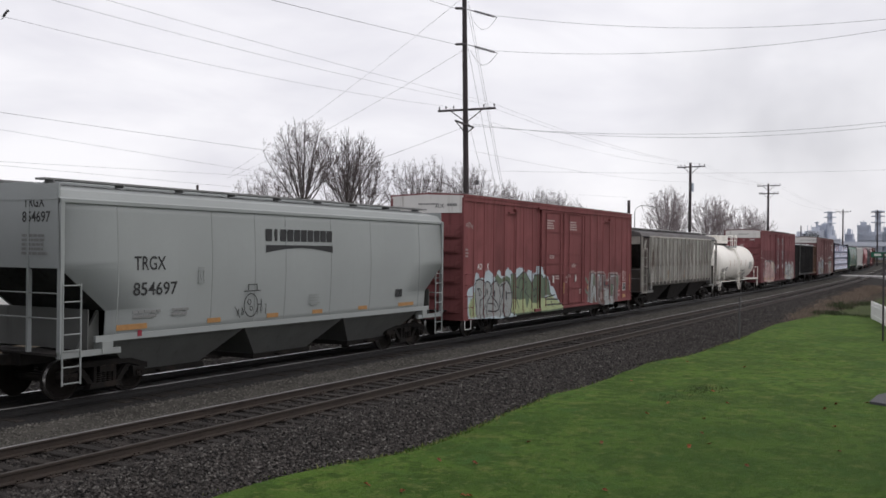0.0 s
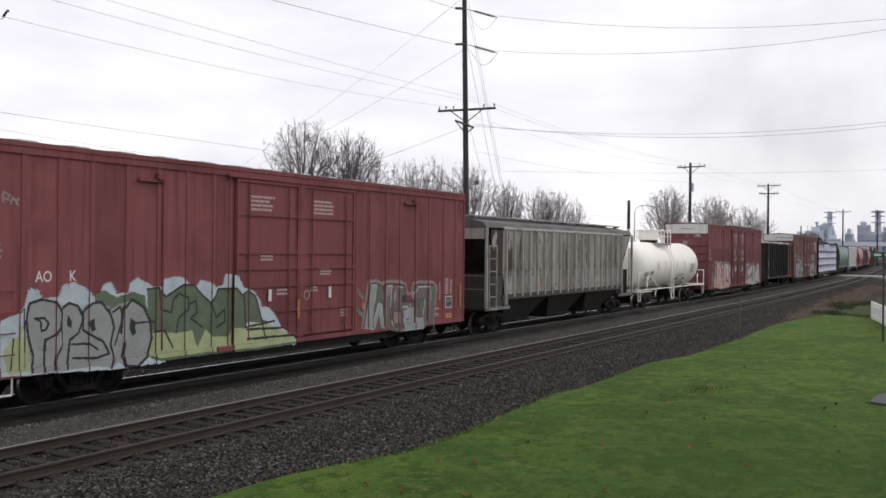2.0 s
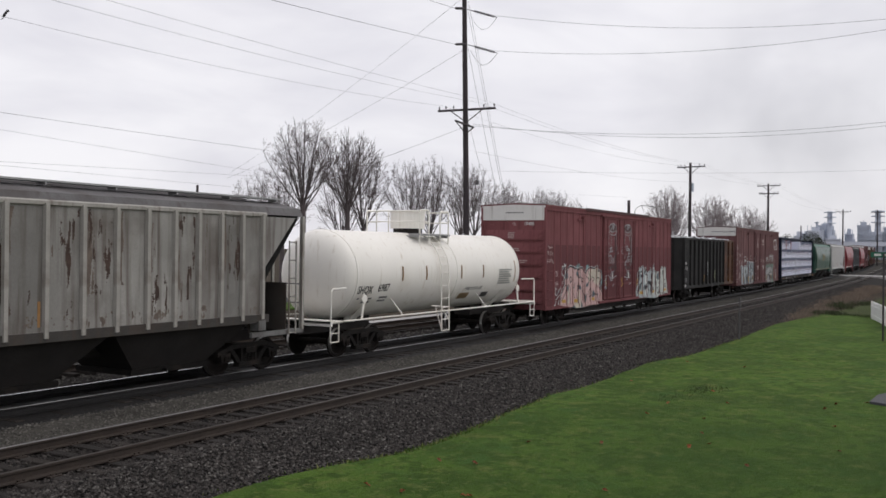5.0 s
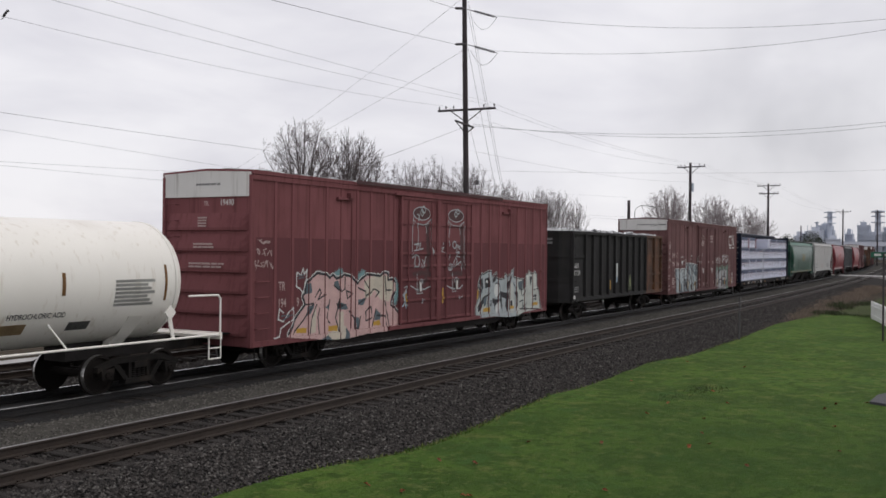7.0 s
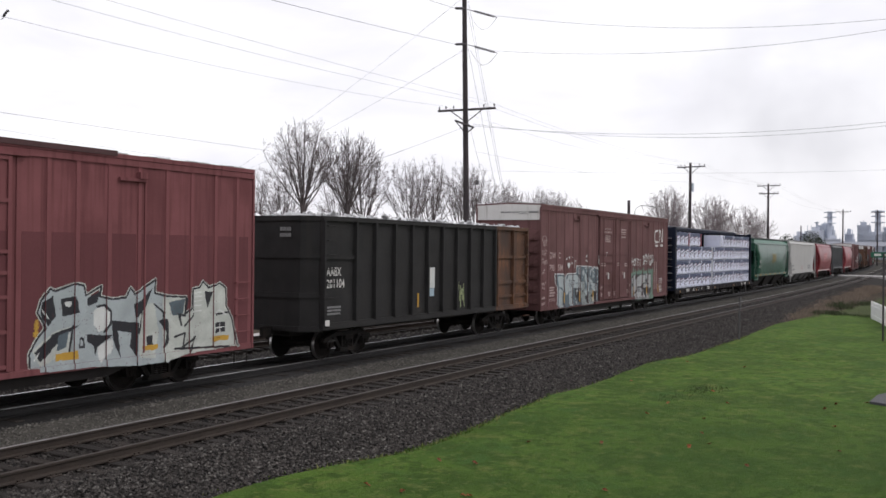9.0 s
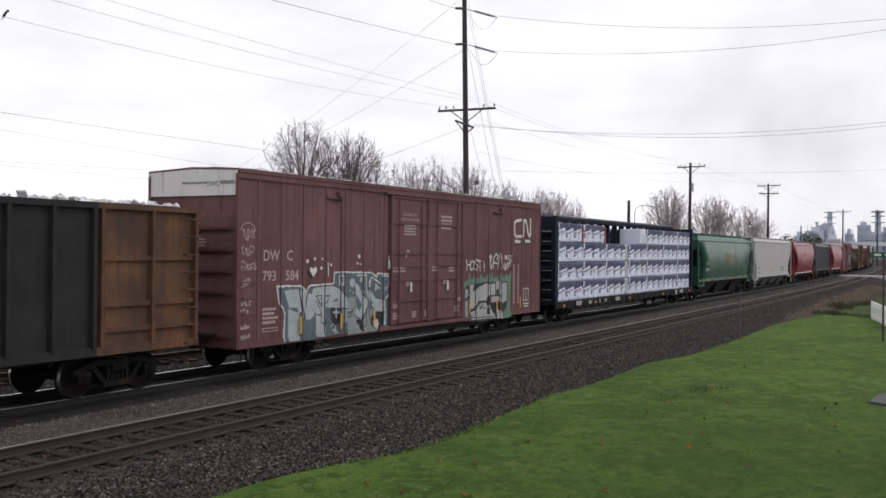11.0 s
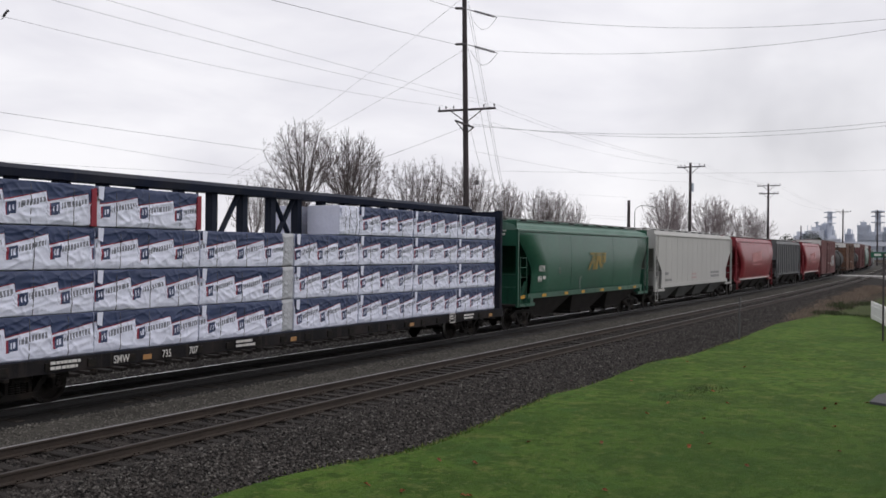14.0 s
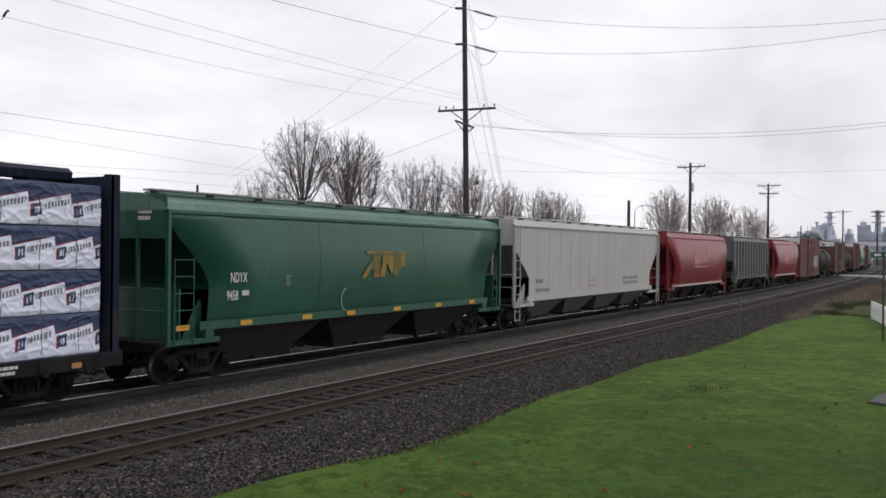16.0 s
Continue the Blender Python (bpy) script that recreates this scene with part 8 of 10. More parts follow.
M["rust_stain"] = RUSTY
M["rust_run"] = mat("rust_run", (0.15, 0.118, 0.098), rough=0.9, vary=0.3, scale=4.0)
for k, (xa, xb, z0, z1, amount) in enumerate([(1.8, 2.45, 1.5, 4.0, 0.42), (2.58, 3.2, 2.4, 4.0, 0.25), (8.95, 9.7, 1.8, 3.95, 0.28), (9.85, 10.5, 2.2, 3.98, 0.34), (3.35, 3.9, 2.6, 3.98, 0.15), (7.4, 8.1, 2.0, 3.6, 0.12),
                                              (12.2, 12.9, 2.0, 3.9, 0.14), (13.9, 14.6, 2.2, 3.98, 0.14), (4.2, 7.2, 3.5, 3.98, 0.05), (10.7, 12.1, 1.6, 2.6, 0.06), (5.0, 8.8, 1.5, 2.4, 0.03)]):
    stains(c, xa, xb, z0, z1, -1.5235, k * 3.7, "rust_stain", amount * (1.1 if k < 2 else 0.8), tall=6.0)
for k, rib in enumerate(RIBS[:-1]):
    stains(c, rib + 0.06, rib + 0.30, 2.3 + 0.5 * math.sin(k * 2.3), 3.96, -1.5238, 40 + k * 1.9, "rust_run", 0.10 + 0.12 * (k % 3 == 0), tall=9.0)
    stains(c, rib + 0.06, RIBS[k + 1] - 0.06, 1.54, 1.85, -1.5239, 80 + k * 2.7, "rust_run", 0.16, tall=2.0)

# white tank car
c = tank_car(67.9, 14.1, "white tank car with stencilled acid lettering and railings", "tank_white")

RAD, ZC = 1.36, 2.42


def on_shell(x0, x1, z0, z1, material, name, label=""):
    """A thin decal that follows the tank's shell."""
    bm = bmesh.new()
    n = 6
    rows = []
    for k in range(n + 1):
        z = z0 + (z1 - z0) * k / n
        yy = -math.sqrt(max(0.0, (RAD + 0.006) ** 2 - (z - ZC) ** 2))
        rows.append([bm.verts.new((x0, yy, z)), bm.verts.new((x1, yy, z))])
    for u, v in zip(rows, rows[1:]):
        bm.faces.new((u[0], u[1], v[1], v[0]))
    bmesh.ops.solidify(bm, geom=list(bm.faces), thickness=0.003)
    return part(name, bm, M[material], c, label)


def shell_words(text, x, z, height, squeeze):
    me = lettering(text, height * 1.37)
    me.transform(Matrix.Diagonal((squeeze, 1, 1, 1)))
    for v in me.vertices:
        v.co.y = -math.sqrt(max(0.0, (RAD + 0.008) ** 2 - (z + v.co.z - ZC) ** 2))
    me.materials.clear()
    me.materials.append(M["paint_black"])
    part("marking", me, None, c, at=(x, 0, z))


shell_words("SHQX", 1.58, 1.86, 0.24, 0.88)
shell_words("6987", 2.66, 1.90, 0.24, 0.95)
shell_words("HYDROCHLORIC ACID", 8.45, 1.76, 0.11, 0.85)
for x in (3.95, 5.45, 7.9, 9.6):
    on_shell(x, x + 0.085, 2.2, 2.66, "paint_amber", "reflector", "amber reflective strip")
on_shell(12.35, 12.42, 2.0, 2.8, "paint_amber", "reflector", "amber reflective strip")
on_shell(8.2, 8.95, 1.45, 1.66, "faded_amber", "placard", "faded amber placard")
on_shell(9.95, 10.5, 1.46, 1.64, "stencil_dark", "placard", "dark stencilled panel")
for k in range(7):
    on_shell(10.95, 12.05 - 0.1 * (k % 3), 1.92 + 0.085 * k, 1.98 + 0.085 * k, "stencil_grey", "stencil")
for k, (xa, xb, z) in enumerate([(2.0, 2.5, 1.66), (2.9, 3.35, 1.68), (2.0, 2.45, 1.56), (2.9, 3.3, 1.58), (1.7, 1.8, 1.68)]):
    on_shell(xa, xb, z, z + 0.05, "paint_faint", "stencil")

# maroon boxcar
POSTS = [0.89, 1.6, 2.36, 3.1, 3.81, 4.59, 5.31, 6.08, 6.61, 11.87, 12.54, 13.23, 14.03, 14.84, 15.64, 16.41, 17.19, 17.94]
bx = boxcar(83.0, 18.5, "maroon boxcar with white upper end and pink graffiti", "boxcar_maroon", (6.85, 11.7), POSTS, H=5.215, hatch=(4.31, 15.0), hood=(4.5, 14.17), stencilled=False)
words("TR", 1.04, SIDE - 0.006, 2.10, 0.24, M["paint_rose"], bx, 0.7)
words("194", 1.02, SIDE - 0.006, 1.66, 0.24, M["paint_rose"], bx, 0.7)
words("9", 1.8, SIDE - 0.006, 1.66, 0.24, M["paint_rose"], bx, 0.7)
words("TR", -0.135, 0.0, 4.27, 0.12, M["paint_rose"], bx, facing="end")
words("19490", -0.135, -0.55, 4.27, 0.16, M["paint_white"], bx, facing="end")
for yy, z, w in ((0.2, 3.7, 0.35), (0.35, 3.15, 0.9), (0.5, 2.65, 1.3)):
    text_bars(-0.135, yy, z, w, 0.16 if w > 0.5 else 0.28, 2 if w > 0.5 else 4, M["paint_rose"], bx, seed=int(z * 10), facing="end")
for p, q in list(zip([0.06] + POSTS[:8], POSTS[:9])) + list(zip(POSTS[9:], POSTS[10:] + [18.44])):
    blocks(bx, [rect(p + 0.08, 0.85, q - p - 0.16, 2.62)], SIDE + 0.0012, "maroon_dark", "darker repainted lower sheet", "repaint")
g = Spray(0.70, 7.14, 0.62, 2.80, 31, 0.016)
g.mist(6, 0.264, [(3.53, 2.42), (3.73, 2.52)])
g.mist(6, 0.267, [(4.73, 2.39), (4.91, 2.49)])
g.mist(6, 0.315, [(6.64, 2.17), (6.86, 1.93), (6.69, 1.64)])
g.line(0, 0.128, [(1.47, 0.94), (1.79, 1.38), (2.16, 1.68), (2.05, 1.92), (2.16, 2.01), (2.19, 2.26), (2.41, 2.39), (2.71, 2.53), (3.08, 2.48), (3.27, 2.39), (3.41, 2.47), (3.6, 2.35), (3.96, 2.46), (4.34, 2.4), (4.6, 2.18), (4.84, 2.33), (5.13, 2.45), (5.51, 2.42), (5.83, 2.39), (6.06, 2.49), (6.27, 2.46), (6.28, 2.26), (6.52, 2.28), (6.69, 2.16), (6.7, 1.93), (6.53, 1.77), (6.45, 1.49), (7, 1.18), (6.92, 0.76)])
g.fill(1, [(1.47, 0.94), (1.79, 1.38), (2.16, 1.68), (2.05, 1.92), (2.16, 2.01), (2.19, 2.26), (2.41, 2.39), (2.71, 2.53), (3.08, 2.48), (3.27, 2.39), (3.41, 2.47), (3.6, 2.35), (3.96, 2.46), (4.34, 2.4), (4.34, 2.4), (4.37, 0.66), (3.62, 0.63), (2.86, 0.7), (1.47, 0.84)])
g.fill(1, [(4.06, 2.43), (4.34, 2.4), (4.6, 2.18), (4.84, 2.33), (5.13, 2.45), (5.51, 2.42), (5.83, 2.39), (6.06, 2.49), (6.27, 2.46), (6.28, 2.26), (6.52, 2.28), (6.69, 2.16), (6.7, 1.93), (6.53, 1.77), (6.45, 1.49), (7, 1.18), (6.92, 0.76), (6.25, 0.69), (5.09, 0.69), (4.09, 0.62)])
g.fill(3, [(4.99, 2.22), (5.36, 2.39), (6.27, 2.4), (6.58, 2.17), (6.56, 1.88), (6.34, 1.59), (5.84, 1.68), (5.54, 1.97), (5.22, 1.76), (5.01, 1.73)])
g.fill(3, [(3.71, 1.41), (3.94, 1.42), (3.99, 0.85), (3.68, 0.87)])
g.fill(3, [(2.4, 1.24), (2.67, 1.66), (2.65, 0.9), (2.36, 0.89)])
g.fill(3, [(2.98, 0.79), (3.49, 0.9), (4.09, 1), (4.04, 0.63), (3.49, 0.63)])
g.fill(5, [(2.18, 2.23), (2.39, 2.27), (2.44, 2), (2.16, 1.96)])
g.fill(5, [(3.67, 1.7), (4.08, 1.62), (4.16, 1.45), (3.67, 1.48)])
g.fill(5, [(4.63, 1.72), (5.09, 1.75), (4.94, 1.54), (4.64, 1.58)])
g.fill(5, [(3.03, 1.58), (3.29, 1.67), (3.23, 1.46)])
g.fill(5, [(4.09, 0.94), (4.24, 0.77), (4.24, 0.6), (3.98, 0.61)])
g.fill(5, [(3.47, 2.26), (3.66, 2.31), (3.81, 2.02), (3.55, 2.11)])
g.fill(5, [(4.5, 1.23), (4.73, 1.2), (4.79, 0.94), (4.58, 0.86)])
g.fill(5, [(2.28, 1.63), (2.57, 1.7), (2.55, 1.56), (2.22, 1.35)])
g.fill(5, [(5.61, 1.4), (5.89, 1.23), (5.85, 1.06), (5.55, 1.07)])
g.fill(5, [(2.89, 0.69), (3.17, 0.81), (3.43, 0.63)])
g.fill(4, [(1.8, 1.07), (2.25, 1.06), (2.23, 0.92), (1.8, 0.94)])
g.fill(4, [(3.23, 1.04), (3.68, 1.03), (3.66, 0.88), (3.23, 0.9)])
g.fill(4, [(5.46, 1.04), (5.85, 1.05), (5.9, 0.9), (5.51, 0.9)])
g.line(2, 0.074, [(1.47, 0.94), (1.79, 1.38), (2.16, 1.68), (2.05, 1.92), (2.16, 2.01), (2.19, 2.26), (2.41, 2.39), (2.71, 2.53), (3.08, 2.48), (3.27, 2.39), (3.41, 2.47), (3.6, 2.35), (3.96, 2.46), (4.34, 2.4), (4.6, 2.18), (4.84, 2.33), (5.13, 2.45), (5.51, 2.42), (5.83, 2.39), (6.06, 2.49), (6.27, 2.46), (6.28, 2.26), (6.52, 2.28), (6.69, 2.16), (6.7, 1.93), (6.53, 1.77), (6.45, 1.49), (7, 1.18), (6.92, 0.76)])
g.line(2, 0.046, [(2.61, 1.87), (2.81, 2.09), (2.88, 1.98), (2.73, 1.79), (3.06, 1.92)])
g.line(2, 0.048, [(3.47, 2.17), (3.8, 1.99), (4, 2.04), (4.01, 2.41)])
g.line(2, 0.050, [(4.07, 2), (4.39, 1.9), (4.14, 1.77), (4.07, 2)])
g.line(2, 0.050, [(4.63, 2.07), (5.08, 1.94), (5.07, 1.73), (4.64, 1.58)])
g.line(2, 0.051, [(5.11, 1.82), (5.52, 2.01), (5.8, 1.91), (5.6, 1.77)])
g.line(2, 0.054, [(6.19, 1.95), (6.46, 1.94)])
g.line(2, 0.046, [(2.68, 1.66), (2.43, 1.24), (2.36, 0.89)])
g.line(2, 0.046, [(2.82, 1.55), (2.74, 1.31), (2.81, 0.85)])
g.line(2, 0.046, [(3.28, 1.77), (3.11, 1.28), (3.29, 1.12)])
g.line(2, 0.048, [(3.75, 1.77), (3.56, 1.25), (3.74, 0.87)])
g.line(2, 0.050, [(4.23, 1.41), (4.49, 1.18), (4.52, 0.9), (4.72, 0.88), (4.8, 1.21)])
g.line(2, 0.051, [(5.08, 1.35), (5.31, 1.49), (5.4, 1.16), (5.1, 1.07), (5.08, 1.35)])
g.line(2, 0.051, [(5.62, 1.4), (5.4, 0.83)])
g.line(2, 0.053, [(5.69, 1.2), (6.1, 1.17), (6.27, 0.75)])
g.line(2, 0.053, [(6.06, 1.62), (6.26, 1.18), (6.4, 0.75)])
g.line(2, 0.045, [(2.16, 1.68), (2.54, 1.7), (2.08, 1.26), (1.63, 0.93)])
g.line(2, 0.053, [(6.06, 2.38), (6.17, 1.61)])
g.line(2, 0.051, [(4.99, 2.27), (5.22, 2.05)])
g.fill(2, [(3.58, 1.66), (4.08, 1.61), (3.67, 1.49)])
g.line(0, 0.037, [(1.25, 1.51), (1.09, 1.62), (1.04, 1.35), (1.25, 1.28), (1.46, 1.5), (1.62, 1.63), (1.68, 1.34), (1.41, 1.22), (1.15, 1.11), (1.1, 0.89), (0.84, 0.87)])
g.line(5, 0.037, [(1.19, 1.43), (1.57, 1.44), (1.25, 1.33)])
g.line(0, 0.039, [(1.78, 2.18), (1.8, 2.56), (1.97, 2.48), (2.06, 2.66), (2.12, 2.5), (2.24, 2.64), (2.19, 2.31), (2.07, 2), (1.92, 2.13), (1.78, 2.18)])
g.line(5, 0.028, [(1.83, 2.46), (2.09, 2.5), (1.86, 2.39), (2.12, 2.42)])
g.worn(0.02)
g.lay(bx, ["spray_white", "spray_pink", "spray_black", "spray_sand", "spray_gold", "spray_slate", "spray_teal"], SIDE - 0.004, spans(POSTS), bands=[(0.60, 0.846, 0.034)])
scrawl(bx, 7.0, 1.3, 0.3, 0.7, SIDE - 0.07, "4", 38, "spray_sky", 0.03)
g = Spray(12.00, 18.09, 0.62, 2.62, 33, 0.016)
g.line(5, 0.087, [(12.16, 0.85), (12.14, 1.11), (12.29, 1.37), (12.49, 1.59), (12.42, 1.75), (12.31, 1.9), (12.4, 2.15), (12.58, 2.36), (12.72, 2.31), (13.18, 2.44), (13.4, 2.4), (13.45, 2.2), (13.84, 2.38), (13.8, 2.17), (14.11, 2.09), (14.49, 2.12), (14.62, 2.32), (14.74, 2.18), (15.32, 2.48), (15.3, 2.18), (15.65, 2.1), (16.25, 2.06), (16.22, 1.66), (16.41, 1.79), (16.44, 2.24), (16.67, 2.26), (16.8, 2.4), (16.98, 2.25), (17.35, 2.35), (17.56, 2.23), (17.58, 1.79), (17.79, 1.48), (17.95, 0.82)])
g.fill(1, [(12.16, 0.85), (12.14, 1.11), (12.29, 1.37), (12.49, 1.59), (12.42, 1.75), (12.31, 1.9), (12.4, 2.15), (12.58, 2.36), (12.72, 2.31), (13.18, 2.44), (13.4, 2.4), (13.45, 2.2), (13.45, 2.2), (13.8, 2.17), (13.86, 0.71), (13.3, 0.74), (12.39, 0.74)])
g.fill(1, [(13.79, 2.34), (13.8, 2.17), (14.11, 2.09), (14.49, 2.12), (14.62, 2.32), (14.74, 2.18), (15.32, 2.48), (15.3, 2.18), (15.65, 2.1), (15.73, 0.64), (15.31, 0.63), (14.73, 0.64), (13.81, 0.72)])
g.fill(3, [(15.53, 2.11), (16.25, 2.06), (16.22, 1.66), (16.41, 1.79), (16.44, 2.24), (16.67, 2.26), (16.8, 2.4), (16.98, 2.25), (17.35, 2.35), (17.56, 2.23), (17.58, 1.79), (17.79, 1.48), (17.95, 0.82), (16.3, 0.76), (15.55, 0.63)])
g.fill(3, [(14.83, 1.92), (15.29, 1.97), (15.43, 1.3), (15.31, 0.76), (14.84, 0.8)])
g.fill(3, [(12.2, 1.18), (12.66, 1.5), (13.09, 1.59), (13.05, 1.1), (12.39, 0.85)])
g.fill(2, [(12.42, 2.1), (12.66, 2.22), (12.74, 1.81), (12.53, 1.63), (12.38, 1.87)])
g.fill(2, [(12.84, 2.15), (13.19, 2.2), (13.29, 1.86), (12.89, 1.8)])
g.fill(2, [(12.25, 1.13), (12.66, 1.47), (13.3, 1.62), (12.91, 1.39), (12.39, 0.94)])
g.fill(2, [(14.11, 1.65), (14.83, 1.56), (14.8, 0.82), (14.61, 1.05), (14.64, 1.36), (14.28, 1.42), (14.37, 0.81), (14.17, 1.22)])
g.fill(2, [(15.42, 1.57), (15.67, 1.6), (15.74, 1.1), (15.56, 0.92), (15.64, 1.29)])
g.fill(2, [(16.84, 2.16), (17.12, 2.15), (16.94, 1.76)])
g.fill(2, [(13.49, 1.4), (14.13, 1.35), (13.75, 1.12), (13.71, 0.95), (13.63, 1.18), (13.49, 1.26)])
g.fill(2, [(15.07, 1.24), (15.25, 1.27), (15.26, 1.04), (15.09, 1.03)])
g.fill(2, [(13.48, 2.14), (13.79, 2.26), (13.74, 2.05), (13.51, 1.98)])
g.fill(2, [(14.71, 1.96), (14.94, 2.06), (15.23, 2.3), (15.06, 1.9), (14.77, 1.65)])
g.fill(0, [(13.64, 1.85), (13.76, 1.96), (13.92, 1.97), (14.05, 1.82), (14.05, 1.61), (13.93, 1.46), (13.77, 1.44), (13.65, 1.59)])
g.line(2, 0.053, [(13.74, 1.96), (13.92, 1.98), (14.07, 1.84), (14.07, 1.59), (13.93, 1.43)])
g.fill(0, [(12.93, 2.08), (13.11, 2.1), (13.09, 1.99), (12.96, 1.98)])
g.fill(0, [(13.75, 1.12), (14.13, 1.3), (14.18, 1.08), (13.81, 0.78)])
g.fill(6, [(12.8, 1.44), (13.05, 1.5), (12.98, 1.18), (12.76, 1.12)])
g.fill(6, [(15.71, 1.97), (16.22, 2.01), (16.16, 1.69), (15.84, 1.64)])
g.line(2, 0.064, [(16.29, 2.01), (16.22, 1.64), (16.04, 1.67), (16.11, 1.43)])
g.line(2, 0.052, [(16.44, 2.22), (16.48, 1.65), (16.22, 1.4)])
g.line(0, 0.029, [(16.5, 2.14), (16.74, 2.16)])
g.line(0, 0.029, [(16.51, 2.05), (16.75, 2.06)])
g.line(0, 0.029, [(16.49, 1.95), (16.75, 1.96)])
g.line(0, 0.029, [(16.48, 1.85), (16.74, 1.85)])
g.line(0, 0.029, [(16.45, 1.71), (16.73, 1.73)])
g.line(2, 0.046, [(15.91, 1.17), (16.23, 1.24), (16.17, 0.92), (16.55, 1.13), (16.36, 0.81)])
g.line(2, 0.049, [(15.92, 0.9), (17.66, 0.82)])
g.line(2, 0.052, [(13.14, 1.59), (13.06, 1.09)])
g.line(2, 0.046, [(13.31, 1.33), (13.29, 1.16), (13.42, 1.15), (13.4, 1.32), (13.31, 1.33)])
g.line(2, 0.049, [(14.94, 1.78), (14.84, 1.34)])
g.line(2, 0.045, [(15.29, 1.94), (15.57, 1.74), (15.54, 1.52)])
g.line(2, 0.048, [(17.22, 1.61), (17.64, 1.64)])
g.line(0, 0.027, [(12.42, 1.95), (12.54, 1.78)])
g.line(0, 0.024, [(12.25, 0.98), (12.36, 1.12)])
g.line(0, 0.026, [(13.78, 0.98), (14.07, 0.97)])
g.fill(4, [(12.74, 1.08), (13.24, 1.09), (13.26, 0.92), (12.74, 0.93)])
g.fill(4, [(14.95, 1.04), (15.4, 1.05), (15.4, 0.94), (14.99, 0.93)])
g.fill(4, [(17.13, 1.1), (17.67, 1.09), (17.67, 0.97), (17.13, 0.98)])
g.fill(2, [(17.19, 1.41), (17.55, 1.42), (17.55, 1.17), (17.19, 1.17)])
g.line(0, 0.025, [(17.19, 1.29), (17.55, 1.3)])
g.line(0, 0.025, [(17.37, 1.41), (17.37, 1.16)])
g.line(0, 0.034, [(17.22, 1.66), (17.36, 1.72), (17.57, 1.59)])
g.mist(4, 0.102, [(12.31, 1.72), (12.28, 1.48)])
g.line(2, 0.045, [(12.16, 0.85), (12.14, 1.11), (12.29, 1.37), (12.49, 1.59), (12.42, 1.75), (12.31, 1.9), (12.4, 2.15), (12.58, 2.36), (12.72, 2.31), (13.18, 2.44), (13.4, 2.4), (13.45, 2.2), (13.84, 2.38), (13.8, 2.17), (14.11, 2.09), (14.49, 2.12), (14.62, 2.32), (14.74, 2.18), (15.32, 2.48), (15.3, 2.18), (15.65, 2.1), (16.25, 2.06), (16.22, 1.66), (16.41, 1.79), (16.44, 2.24), (16.67, 2.26), (16.8, 2.4), (16.98, 2.25), (17.35, 2.35), (17.56, 2.23), (17.58, 1.79), (17.79, 1.48), (17.95, 0.82)])
g.worn(0.02)
g.lay(bx, ["spray_white", "spray_frost", "spray_black", "spray_pale", "spray_gold", "spray_pale", "spray_slate"], SIDE - 0.004, spans(POSTS), bands=[(0.60, 0.846, 0.034)])
blocks(bx, [rect(6.88, 0.90, 2.34, 2.57), rect(9.33, 0.90, 2.34, 2.57)], SIDE - 0.0602, "maroon_dark", "darker repainted lower door", "repaint")
# two opened drink cans drawn on the doors
g = Spray(6.92, 11.26, 1.27, 4.75, 64, 0.012)
g.mist(1, 0.242, [(8.55, 3.94), (8.59, 3.22), (8.57, 2.55)])
g.mist(1, 0.165, [(7.7, 2.41), (8.26, 2.45), (8.75, 2.38)])
g.mist(1, 0.220, [(8.47, 2.28), (8.26, 2.01)])
g.mist(1, 0.219, [(10.9, 3.97), (10.96, 2.63)])
g.mist(1, 0.182, [(10.18, 2.4), (10.92, 2.38)])
g.mist(1, 0.216, [(10.76, 2.08), (10.35, 1.95)])
g.oval(1, 0.000, 8.18, 4.37, 0.52, 0.19)
g.oval(1, 0.000, 10.49, 4.38, 0.51, 0.18)
g.oval(0, 0.032, 8.18, 4.37, 0.54, 0.21)
g.line(0, 0.030, [(7.63, 4.17), (7.84, 4.04), (8.24, 4), (8.58, 4.08), (8.79, 4.24)])
g.line(0, 0.030, [(7.67, 4.25), (7.61, 4.05), (7.6, 3.02)])
g.line(0, 0.032, [(8.78, 4.26), (8.8, 3.28)])
g.line(0, 0.035, [(7.9, 4.02), (7.98, 3.75), (7.94, 3.27)])
g.line(0, 0.032, [(8.44, 4.02), (8.48, 3.74)])
g.oval(0, 0.037, 8.29, 4.5, 0.11, 0.11)
g.oval(0, 0.035, 8.19, 4.4, 0.09, 0.10)
g.line(0, 0.042, [(7.9, 4.34), (8.02, 4.3), (7.98, 4.13)])
g.line(0, 0.042, [(7.75, 3.37), (8.02, 3.39)])
g.line(0, 0.042, [(7.88, 3.38), (7.87, 3.18)])
g.line(0, 0.042, [(7.73, 3.17), (7.99, 3.19)])
g.line(0, 0.042, [(8.1, 3.41), (8.05, 3.21), (8.26, 3.23)])
g.line(0, 0.048, [(7.62, 2.94), (7.82, 3.03), (8, 2.99), (8.08, 2.82), (7.96, 2.65), (7.74, 2.65), (7.8, 2.99)])
g.line(0, 0.042, [(8.15, 2.75), (8.17, 2.64)])
g.line(0, 0.042, [(8.24, 2.88), (8.34, 2.72), (8.47, 2.97)])
g.line(0, 0.044, [(8.34, 2.72), (8.27, 2.61)])
g.line(0, 0.037, [(7.54, 2.04), (7.86, 1.92), (8.4, 1.91), (8.82, 2.01)])
g.oval(0, 0.037, 8.13, 2.18, 0.06, 0.06)
g.line(0, 0.044, [(8.28, 2.22), (8.28, 2.12)])
